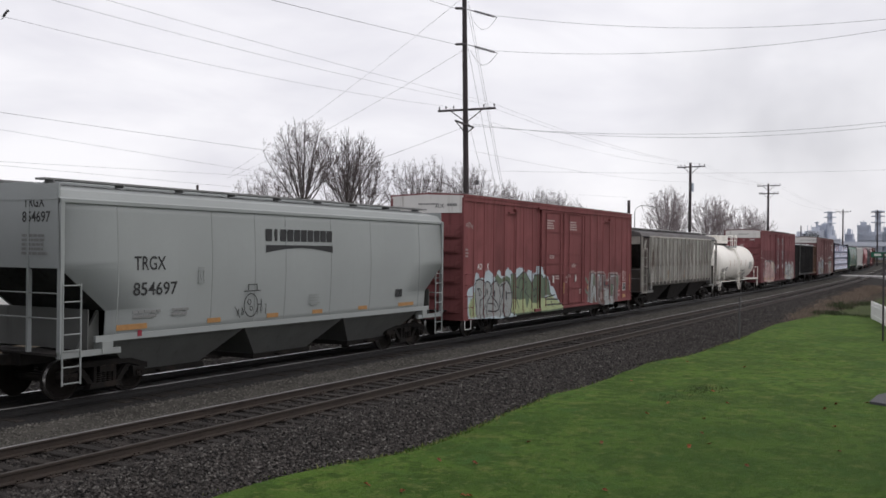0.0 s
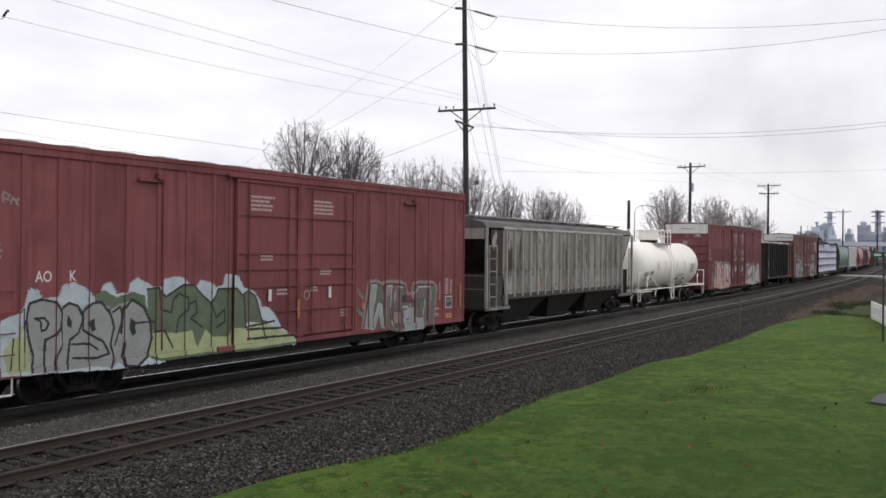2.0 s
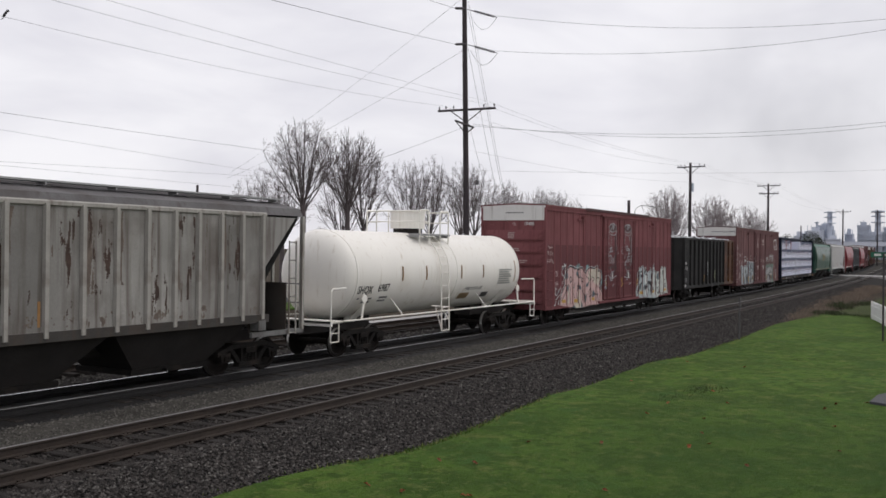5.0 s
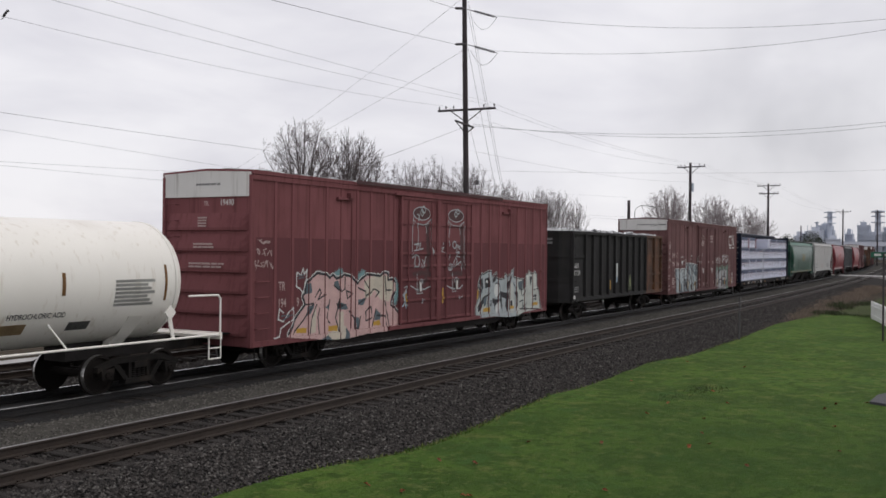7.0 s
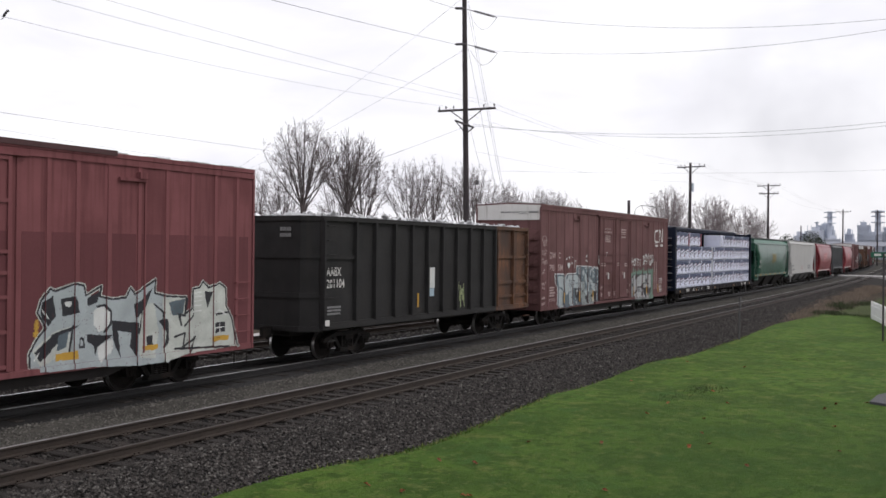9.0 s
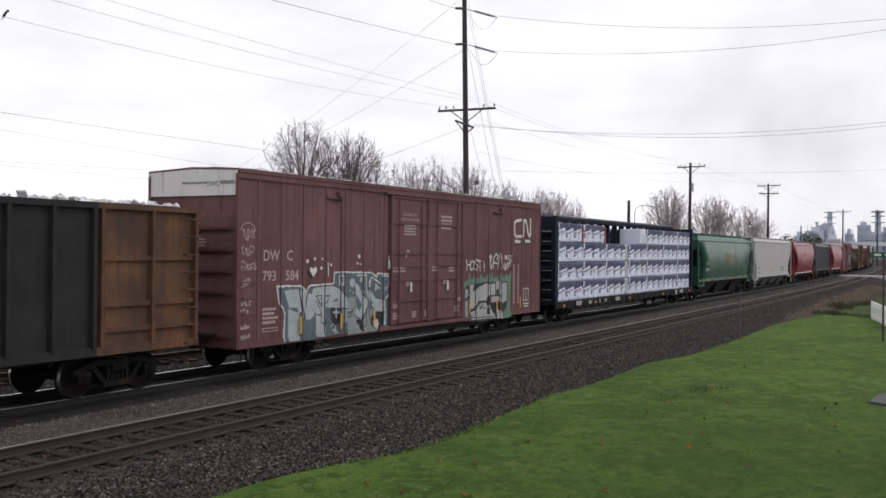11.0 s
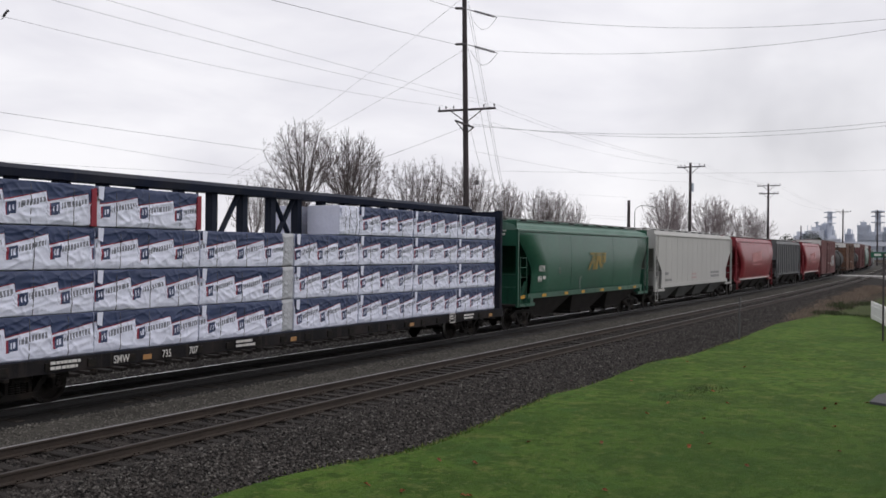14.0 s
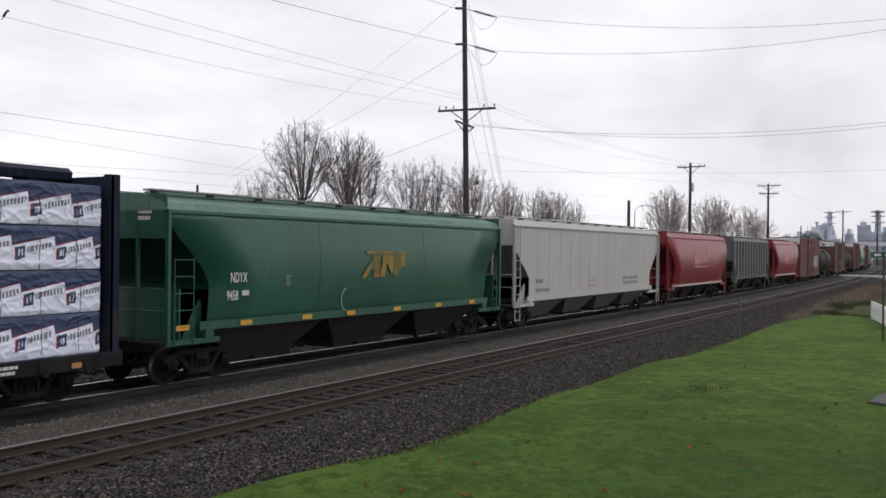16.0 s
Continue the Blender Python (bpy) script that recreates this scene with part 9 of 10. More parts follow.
g.fill(0, [(8.85, 3.29), (9.04, 3.15), (8.84, 3.03), (8.91, 3.15)])
g.line(0, 0.030, [(7.92, 2.4), (7.92, 1.78), (8.27, 1.79)])
g.line(0, 0.030, [(7.96, 1.86), (8.23, 1.86)])
g.line(0, 0.030, [(8.2, 1.61), (8.27, 1.44), (8.32, 1.6)])
g.oval(0, 0.033, 10.49, 4.38, 0.54, 0.21)
g.line(0, 0.033, [(9.96, 4.18), (10.23, 4.03), (10.73, 4.03), (11.07, 4.19)])
g.line(0, 0.033, [(9.95, 4.2), (9.92, 4.05)])
g.line(0, 0.035, [(11.07, 4.19), (11.12, 2.56)])
g.line(0, 0.033, [(10.06, 4.06), (10, 3.63)])
g.line(0, 0.033, [(10.74, 4.03), (10.81, 3.73)])
g.oval(0, 0.040, 10.62, 4.53, 0.10, 0.08)
g.oval(0, 0.042, 10.47, 4.43, 0.08, 0.09)
g.oval(0, 0.047, 10.4, 3.38, 0.12, 0.12)
g.line(0, 0.040, [(10.56, 3.18), (10.57, 3.37), (10.67, 3.36), (10.64, 3.26)])
g.line(0, 0.040, [(10.69, 3.31), (10.8, 3.34), (10.72, 3.25), (10.82, 3.24)])
g.line(0, 0.040, [(10.49, 3.1), (10.74, 3.15), (10.53, 2.98), (10.79, 2.96)])
g.line(0, 0.033, [(10.02, 3.53), (10.08, 3.34)])
g.line(0, 0.033, [(10.09, 3.05), (10.01, 2.87)])
g.oval(0, 0.033, 10.11, 2.61, 0.14, 0.11)
g.oval(0, 0.033, 10.12, 2.6, 0.06, 0.06)
g.line(0, 0.040, [(10.33, 2.68), (10.49, 2.95), (10.62, 2.8), (10.4, 2.62)])
g.line(0, 0.040, [(10.58, 2.69), (10.85, 2.81), (10.94, 2.49)])
g.line(0, 0.040, [(9.91, 1.97), (10.35, 1.86), (10.84, 1.87), (11.03, 1.98)])
g.oval(0, 0.040, 10.49, 2.18, 0.08, 0.07)
g.line(0, 0.040, [(10.67, 2.22), (10.67, 2.11)])
g.line(0, 0.033, [(10.27, 2.4), (10.3, 1.77), (10.55, 1.78)])
g.line(0, 0.033, [(10.71, 1.6), (10.8, 1.5), (10.93, 1.59)])
g.line(0, 0.032, [(9.46, 3.25), (9.66, 3.29), (9.5, 3.16), (9.68, 3.1)])
g.line(0, 0.032, [(9.63, 3.45), (9.61, 3.37)])
g.line(2, 0.087, [(9.62, 1.88), (9.61, 1.43)])
g.line(0, 0.035, [(7.15, 2.01), (7.35, 2.03), (7.06, 1.75), (7.39, 1.68), (7.08, 1.6), (7.36, 1.41)])
g.line(2, 0.084, [(7.25, 1.85), (7.23, 1.44)])
g.worn(0.02)
g.lay(bx, ["spray_frost", "door_hood", "spray_gold"], SIDE - 0.062, [(9.20, 9.35, 0.05)], bands=[(0.70 + a, 0.77 + a, 0.037) for a in (0.85, 1.5, 1.95, 2.35, 3.3)], name="line_drawing", label="spray-painted drawing of two opened drink cans")
scrawl(bx, 0.1, 2.6, 0.72, 0.3, SIDE - 0.004, "1432", 71, "paint_rose", 0.014)
scrawl(bx, 0.15, 2.95, 0.62, 0.3, SIDE - 0.004, "243", 72, "paint_rose", 0.014)
scrawl(bx, 0.2, 3.25, 0.5, 0.25, SIDE - 0.004, "31", 73, "paint_rose", 0.014)

# black gondola
c = gondola(104.4, 13.7, "black high-sided gondola car with one orange-brown end")
words("AABX", 0.25, -1.487, 2.44, 0.24, M["paint_white"], c, 0.80)
words("201104", 0.25, -1.487, 2.10, 0.25, M["paint_white"], c, 0.84)
text_bars(0.3, -1.485, 1.3, 0.8, 0.28, 3, M["paint_faint"], c, seed=3)
text_bars(-0.405, -0.35, 3.45, 0.5, 0.34, 2, M["paint_faint"], c, seed=8, facing="end")
blocks(c, [rect(0.05, 1.05, 0.2, 0.16)], -1.60, "paint_white", "small white label", "placard")
blocks(c, [rect(5.95, 1.93, 0.34, 0.68)], -1.487, "spray_white", "white paint block", "tag")
blocks(c, [rect(5.95, 1.66, 0.3, 0.26)], -1.487, "spray_sky", "blue paint block", "tag")
scribble(c, 7.92, 1.15, 0.5, 1.1, -1.487, 5, 14, "spray_lime", 0.03)
blocks(c, [rect(5.18, 1.33, 0.08, 0.45)], -1.487, "paint_yellow", "yellow strip", "reflector")
scrap_load(104.4, 13.7, 4.10)

# dark brown boxcar
POSTS = [0.75, 1.68, 2.59, 3.6, 4.54, 5.47, 6.56, 11.72, 12.66, 13.68, 14.65, 15.68, 16.61, 17.6]
bx = boxcar(119.5, 18.3, "dark brown boxcar with white upper end and grey graffiti", "boxcar_brown", (6.8, 11.52), POSTS, H=5.215, hatch=(4.3, 14.75), stencilled=False)
words("DW", 0.92, SIDE - 0.006, 2.88, 0.28, M["paint_rose"], bx, 0.95)
words("C", 1.87, SIDE - 0.006, 2.88, 0.28, M["paint_rose"], bx, 0.95)
words("793", 0.9, SIDE - 0.006, 2.36, 0.27, M["paint_rose"], bx, 1.0)
words("584", 1.83, SIDE - 0.006, 2.36, 0.27, M["paint_rose"], bx, 1.0)
words("DWC", -0.06, -0.5, 4.72, 0.14, M["paint_faint"], bx, facing="end")
text_bars(-0.06, -0.95, 4.72, 0.45, 0.14, 1, M["paint_faint"], bx, seed=2, facing="end")
for z, w in ((3.75, 0.8), (3.2, 1.0)):
    text_bars(-0.135, 0.4, z, w, 0.3, 4, M["paint_rose"], bx, seed=int(z * 9), facing="end")
g = Spray(1.34, 7.05, 0.62, 2.68, 41, 0.016)
g.fill(0, [(1.48, 2.21), (2.46, 2.2), (2.71, 2.02), (3.0, 2.1), (3.0, 0.72), (1.77, 0.77), (1.81, 1.5), (1.57, 1.77)])
g.fill(1, [(1.75, 2.1), (2.4, 2.11), (2.65, 1.77), (2.55, 1.58), (1.99, 1.64)])
g.fill(1, [(1.95, 1.61), (2.41, 1.46), (2.42, 0.74), (1.96, 0.75)])
g.fill(1, [(2.36, 2.08), (2.78, 2.08), (2.78, 1.3), (2.62, 1.25), (2.5, 1.5), (2.38, 1.45)])
g.line(2, 0.05, [(2.4, 2.1), (2.62, 1.3), (2.76, 2.0)])
g.fill(0, [(2.77, 2.13), (2.86, 2.19), (3.96, 2.22), (3.99, 2.54), (5.85, 2.5), (6.14, 2.37), (6.19, 2.47), (6.92, 2.43), (6.91, 0.81), (4.65, 0.8), (2.78, 0.73)])
g.fill(1, [(2.77, 1.99), (2.94, 1.98), (3.0, 2.14), (3.53, 2.17), (4.0, 2.16), (4.36, 2.02), (4.59, 1.78), (4.64, 1.49), (4.39, 1.51), (4.33, 1.68), (4.09, 1.8), (3.89, 1.71), (3.77, 1.55), (3.56, 1.57), (3.55, 0.77), (3.16, 0.78), (3.15, 1.47), (2.97, 1.31), (2.78, 1.25)])
g.fill(4, [(4.64, 1.81), (5.04, 1.79), (5.08, 1.21), (5.42, 1.1), (5.42, 0.75), (4.65, 0.78)])
g.oval(2, 0, 4.08, 1.38, 0.26, 0.33)
g.fill(0, [(3.57, 1.11), (3.82, 1.16), (4.02, 1.0), (4.28, 1.09), (4.65, 1.09), (4.65, 0.78), (3.57, 0.79)])
g.fill(1, [(3.79, 1.55), (4.64, 1.49), (4.63, 1.65), (4.36, 1.74), (3.84, 1.71)])
g.fill(4, [(4.64, 1.49), (4.67, 1.09), (4.4, 1.09), (4.39, 1.49)])
g.fill(1, [(5.01, 2.22), (5.28, 2.08), (5.41, 1.81), (5.66, 1.72), (5.66, 1.48), (5.41, 1.26), (5.37, 1.13), (5.05, 1.23)])
g.fill(0, [(5.06, 1.89), (5.37, 1.57), (5.24, 1.38), (5.07, 1.51)])
g.oval(1, 0, 4.87, 2.22, 0.14, 0.13)
g.fill(1, [(4.2, 2.46), (4.47, 2.47), (4.47, 2.15), (4.2, 2.15)])
g.fill(0, [(4.24, 2.41), (4.41, 2.4), (4.4, 2.2)])
g.oval(1, 0, 5.32, 2.3, 0.07, 0.07)
g.oval(1, 0, 5.4, 1.95, 0.04, 0.06)
g.oval(1, 0, 4.76, 2.0, 0.03, 0.04)
g.oval(1, 0, 4.92, 1.93, 0.04, 0.03)
g.oval(1, 0, 6.65, 2.31, 0.04, 0.05)
g.oval(1, 0, 6.31, 2.01, 0.03, 0.04)
g.fill(1, [(5.7, 2.28), (5.83, 2.4), (5.89, 2.27), (5.82, 2.03), (5.7, 2.06)])
g.fill(1, [(6.09, 2.19), (6.27, 2.02), (6.04, 1.92)])
g.fill(1, [(5.63, 2.0), (5.86, 1.96), (6.12, 1.74), (6.62, 1.65), (6.63, 1.28), (6.13, 1.32), (5.92, 1.51), (5.66, 1.7)])
g.fill(4, [(5.42, 0.83), (5.44, 1.1), (5.66, 1.39), (5.87, 1.43), (6.13, 1.32), (5.93, 1.18), (5.86, 0.98), (6.04, 0.8), (5.42, 0.78)])
g.fill(0, [(5.66, 1.71), (6.03, 1.6), (5.66, 1.47)])
g.fill(2, [(5.86, 1.14), (6.1, 1.3), (6.54, 1.29), (6.52, 0.97), (6.31, 0.77), (5.97, 0.85)])
g.fill(5, [(5.94, 1.05), (6.2, 1.1), (6.31, 0.95), (6.19, 0.8), (6.01, 0.87)])
g.fill(1, [(6.53, 1.36), (6.72, 1.37), (6.71, 0.87), (6.52, 0.87)])
g.fill(4, [(4.65, 0.82), (5.42, 0.81), (6.03, 0.81), (6.71, 0.85), (6.9, 0.83), (6.89, 0.77), (4.65, 0.73)])
g.fill(2, [(5.1, 1.15), (5.38, 1.11), (5.42, 0.81), (5.3, 0.78), (5.22, 0.98), (5.11, 1.01)])
g.line(2, 0.028, [(5.71, 2.0), (5.72, 1.7)])
g.line(2, 0.028, [(5.82, 1.96), (5.84, 1.61)])
g.line(2, 0.029, [(6.33, 1.68), (6.34, 1.32)])
g.line(2, 0.029, [(6.48, 1.66), (6.49, 1.3)])
g.line(2, 0.029, [(3.79, 1.54), (4.64, 1.48)])
g.line(2, 0.031, [(5.01, 2.22), (5.03, 1.23), (5.38, 1.13), (5.44, 1.28), (5.67, 1.48)])
g.line(2, 0.028, [(5.28, 2.08), (5.42, 1.81), (5.66, 1.72)])
g.line(2, 0.028, [(5.44, 2.09), (5.46, 1.81)])
g.line(2, 0.032, [(5.44, 1.1), (5.42, 0.81)])
g.line(2, 0.032, [(5.61, 1.35), (5.63, 0.93), (5.47, 0.9)])
g.line(2, 0.031, [(4.64, 1.34), (4.78, 1.39), (4.77, 1.29), (4.89, 1.45), (4.88, 1.26), (4.65, 1.24)])
g.line(2, 0.033, [(3.56, 1.88), (3.79, 1.88), (3.67, 1.75), (3.57, 1.69)])
g.line(2, 0.028, [(3.14, 1.9), (3.4, 1.91), (3.4, 1.6), (3.16, 1.89)])
g.line(2, 0.029, [(3.17, 1.75), (3.39, 1.46), (3.38, 1.15), (3.52, 1.13)])
g.line(2, 0.029, [(3.17, 1.38), (3.38, 1.36)])
g.line(2, 0.028, [(2.94, 1.98), (3.0, 2.14), (3.53, 2.17), (4.0, 2.16), (4.36, 2.02), (4.59, 1.78), (4.64, 1.49)])
g.line(2, 0.029, [(3.56, 1.57), (3.55, 1.08)])
g.line(2, 0.029, [(6.52, 0.87), (6.71, 0.87), (6.73, 1.37)])
g.line(2, 0.029, [(6.13, 1.32), (6.63, 1.28), (6.62, 1.65), (6.12, 1.74), (5.86, 1.96)])
g.line(2, 0.028, [(5.7, 2.28), (5.83, 2.4), (5.89, 2.27), (5.82, 2.03), (5.7, 2.06), (5.7, 2.28)])
g.line(2, 0.028, [(5.87, 0.98), (5.74, 1.28), (5.82, 1.41)])
g.line(3, 0.045, [(2.77, 2.11), (2.86, 2.19), (3.96, 2.22), (3.99, 2.54), (5.85, 2.5), (6.14, 2.37), (6.19, 2.47), (6.92, 2.43), (6.86, 1.82), (6.61, 1.69)])
g.line(3, 0.035, [(5.1, 2.42), (5.6, 2.43), (5.6, 1.92)])
g.line(3, 0.036, [(5.85, 2.38), (6.36, 2.16)])
g.line(3, 0.037, [(6.44, 2.4), (6.82, 2.37), (6.8, 2.04)])
g.line(1, 0.059, [(3.96, 1.41), (4.23, 1.4)])
g.line(1, 0.06, [(4.09, 1.51), (4.09, 1.27)])
g.line(1, 0.044, [(3.85, 1.01), (3.93, 1.08)])
g.line(1, 0.041, [(3.95, 0.93), (4.13, 0.82)])
g.line(1, 0.041, [(4.07, 1.01), (4.02, 0.81)])
g.line(1, 0.041, [(4.15, 0.91), (3.93, 0.89)])
g.line(1, 0.033, [(6.55, 2.02), (6.78, 2.02)])
g.line(1, 0.033, [(6.66, 2.1), (6.61, 1.94)])
g.line(1, 0.033, [(6.65, 2.1), (6.73, 1.93)])
g.line(3, 0.048, [(1.77, 0.77), (1.81, 1.5), (1.57, 1.77), (1.48, 2.21), (2.46, 2.2), (2.71, 2.02)])
g.worn(0.04)
g.lay(bx, ["spray_slate", "spray_frost", "spray_black", "spray_white", "spray_steel", "spray_pale"], SIDE - 0.004, spans(POSTS), bands=[(0.60, 0.846, 0.034)])
g = Spray(11.56, 15.71, 0.62, 2.62, 42, 0.016)
g.fill(0, [(11.7, 1.88), (11.84, 2.01), (13.03, 2.05), (14.22, 2.06), (15.57, 2.09), (15.57, 0.54), (11.74, 0.67)])
g.mist(0, 0.233, [(11.76, 1.95), (12.17, 2.07), (13.75, 2.09), (14.61, 2.09), (15.54, 2.14)])
g.mist(0, 0.133, [(12.13, 2.08), (12.16, 2.32)])
g.mist(0, 0.124, [(12.42, 2.09), (12.49, 2.26)])
g.mist(0, 0.138, [(13.13, 2.1), (13.02, 2.28)])
g.mist(0, 0.128, [(13.48, 2.1), (13.64, 2.3)])
g.mist(0, 0.13, [(13.89, 2.1), (13.95, 2.32)])
g.mist(0, 0.144, [(14.56, 2.08), (14.69, 2.28)])
g.mist(0, 0.135, [(15.09, 2.09), (15.17, 2.25)])
g.mist(0, 0.137, [(15.5, 2.09), (15.53, 2.31)])
g.fill(2, [(11.73, 1.85), (12.17, 1.98), (13.48, 2.03), (15.27, 2.02), (15.29, 1.21), (15.13, 0.85), (14.84, 0.59), (11.76, 0.68)])
g.fill(1, [(11.81, 1.82), (12.04, 1.82), (12.08, 1.59), (11.83, 1.43)])
g.fill(1, [(11.83, 1.35), (12.03, 1.44), (12.06, 0.79), (11.86, 0.76)])
g.fill(1, [(12.17, 1.96), (12.51, 1.97), (12.39, 1.7), (12.94, 1.88), (13.48, 1.98), (13.78, 1.95), (13.79, 1.48), (13.65, 1.51), (13.49, 1.35), (12.95, 1.36), (12.52, 1.12), (12.19, 1.05)])
g.fill(1, [(12.27, 0.98), (12.57, 1.02), (12.96, 1.26), (13.4, 1.29), (13.77, 1.15), (14.25, 0.67), (13.5, 0.68), (12.28, 0.7)])
g.fill(1, [(13.85, 1.93), (14.21, 1.97), (14.22, 1.53), (13.86, 1.54)])
g.fill(1, [(14.3, 2.03), (14.65, 2.02), (14.7, 1.51), (14.29, 1.52)])
g.fill(1, [(14.81, 1.96), (15.21, 1.97), (15.23, 1.29), (14.83, 1.18)])
g.fill(1, [(14.4, 1.0), (14.81, 0.88), (14.88, 0.6), (14.31, 0.66)])
g.fill(1, [(13.86, 1.48), (14.67, 1.46), (14.68, 1.28), (13.91, 1.26)])
g.fill(0, [(14.88, 0.84), (15.25, 0.99), (15.34, 0.55), (14.92, 0.58)])
g.fill(2, [(14.31, 1.73), (14.54, 1.72), (14.54, 1.52), (14.31, 1.53)])
g.oval(2, 0, 13.66, 1.43, 0.11, 0.09)
g.oval(2, 0, 13.66, 0.96, 0.13, 0.13)
g.line(2, 0.047, [(12.52, 1.12), (12.91, 1.34), (13.01, 1.06), (13.4, 1.34), (13.59, 1.16), (13.77, 1.27)])
g.line(2, 0.037, [(13.01, 1.08), (13.5, 1.08)])
g.line(2, 0.041, [(12.19, 1.1), (12.46, 1.03)])
g.line(2, 0.042, [(12.66, 1.02), (12.72, 0.86)])
g.line(2, 0.042, [(12.73, 1.8), (12.77, 1.59)])
g.line(1, 0.043, [(13.82, 0.94), (14.18, 0.67)])
g.line(2, 0.031, [(12.19, 0.78), (14.25, 0.72)])
g.worn(0.06)
g.lay(bx, ["spray_fern", "spray_mist", "spray_black"], SIDE - 0.004, spans(POSTS), bands=[(0.60, 0.846, 0.034)])
scrawl(bx, 11.85, 2.38, 1.65, 0.55, SIDE - 0.008, "HOST!", 81, "spray_white", 0.024, spans(POSTS))
scrawl(bx, 13.6, 2.42, 1.15, 0.70, SIDE - 0.008, "213", 82, "spray_white", 0.024, spans(POSTS))
scrawl(bx, 14.95, 2.75, 0.7, 0.35, SIDE - 0.008, "144", 83, "spray_white", 0.020, spans(POSTS))
scrawl(bx, 14.9, 2.40, 0.7, 0.35, SIDE - 0.008, "4231", 87, "spray_white", 0.020, spans(POSTS))
for k, (z, hh, text, wide) in enumerate([(3.35, 0.4, "213", 0.52), (3.0, 0.33, "421", 0.5), (2.62, 0.35, "1342", 0.6), (2.2, 0.24, "4213", 0.42), (1.75, 0.22, "124", 0.4), (1.5, 0.22, "342", 0.35), (1.15, 0.25, "1423", 0.4), (0.9, 0.2, "314", 0.36)]):
    scrawl(bx, 0.1, z, wide, hh, SIDE - 0.004, text, 84 + k, "paint_rose", 0.014)
sketch(bx, [oval(0.35, 3.6, 0.27, 0.22, 0.1, 3.0)], SIDE - 0.005, "paint_rose", 0.012, "thin curved spray stroke", "tag")
# a painted heart, dots and drips over the piece
blocks(bx, [[(2.95, 2.42), (3.10, 2.60), (3.06, 2.70), (2.98, 2.69), (2.94, 2.62), (2.88, 2.69), (2.80, 2.68), (2.78, 2.58)][::-1]] + [oval(px, pz, r, r, n=10)[:-1] for px, pz, r in ((2.68, 2.86, 0.055), (3.0, 2.92, 0.05), (3.3, 2.66, 0.05), (3.34, 2.92, 0.035), (5.12, 2.98, 0.06), (5.05, 2.78, 0.04), (5.2, 2.75, 0.03), (3.75, 2.75, 0.04))], SIDE - 0.062, "spray_white", "small white painted heart and dots", "tag")
sketch(bx, [[(6.70, 2.6), (6.72, 3.0)], [(6.78, 2.6), (6.76, 2.85)], [(3.62, 2.45), (3.6, 2.8)], [(7.72, 2.95), (7.78, 3.14), (7.9, 3.16)]], SIDE - 0.074, "spray_white", 0.018, "short white spray strokes", "tag")
text_bars(0.92, SIDE - 0.006, 1.22, 0.62, 0.45, 4, M["paint_rose"], bx, seed=16)
blocks(bx, [rect(0.92, 1.06, 0.62, 0.10)], SIDE - 0.001, "paint_rose", "pale stencilled bar", "stencil")
blocks(bx, [rect(0.94, 1.08, 0.58, 0.06)], SIDE - 0.004, "boxcar_brown", "", "stencil")
reflector_strips(bx, (2.36, 4.2, 5.9, 12.0, 14.2, 16.28), SIDE - 0.08, 0.92, "paint_yellow", w=0.46, h=0.085, upright=True)
for k, text in enumerate(("CLOSE AND LOCK", "BOTH DOORS BEFORE", "MOVING CAR")):
    words(text, 7.48 - 0.07 * (k == 1) + 0.12 * (k == 2), SIDE - 0.074, 4.26 - 0.16 * k, 0.095, M["paint_rose"], bx, 0.82)
for k, (x, z, w) in enumerate([(7.6, 3.62, 0.8), (7.35, 3.8, 0.0), (9.95, 3.85, 0.75), (6.95, 2.45, 0.8), (9.2, 2.45, 0.6), (10.5, 2.42, 0.5)]):
    if w:
        text_bars(x, SIDE - 0.072, z, w, 0.36 if k < 2 else 0.5 if z > 3 else 0.2, 4 if z > 3 else 2, M["paint_rose"], bx, seed=50 + k)
for x in (7.72, 10.12):
    text_bars(x, SIDE - 0.07, 2.02, 0.42, 0.24, 3, M["paint_rose"], bx, seed=int(x))
for k, (x, z, w) in enumerate([(6.95, 1.35, 0.35), (8.9, 1.0, 0.3), (11.1, 1.4, 0.3), (6.9, 1.0, 0.4), (8.1, 1.0, 0.3), (10.9, 1.05, 0.4)]):
    text_bars(x, SIDE - 0.07, z, w, 0.22, 3, M["paint_rose"], bx, seed=120 + k)
# road emblem: one bent white band
g = Spray(15.74, 17.54, 3.61, 4.62, 5, 0.012)
g.line(0, 0.109, [(16.5, 4.41), (16.02, 4.37), (15.88, 4.28), (15.9, 3.84), (16.03, 3.75), (16.59, 3.77), (16.72, 3.87), (16.73, 4.36), (16.82, 4.43), (16.96, 4.38), (17.2, 3.84), (17.31, 3.78), (17.4, 3.85), (17.38, 4.48)])
g.lay(bx, ["paint_white"], SIDE - 0.004, spans(POSTS), name="emblem", label="white emblem of one bent band")
text_bars(15.8, SIDE - 0.07, 3.42, 0.6, 0.2, 1, M["paint_white"], bx, seed=3)
text_bars(16.75, SIDE - 0.07, 3.44, 0.62, 0.2, 1, M["paint_white"], bx, seed=4)
blocks(bx, [rect(16.75, 1.2, 0.5, 0.03), rect(16.75, 1.2, 0.03, 0.5), rect(17.22, 1.2, 0.03, 0.5), rect(16.75, 1.68, 0.5, 0.03), rect(16.98, 1.2, 0.03, 0.5), rect(16.75, 1.06, 0.55, 0.05), rect(16.8, 0.96, 0.45, 0.04)], SIDE - 0.01, "paint_white", "white outlined stencil panel", "stencil")
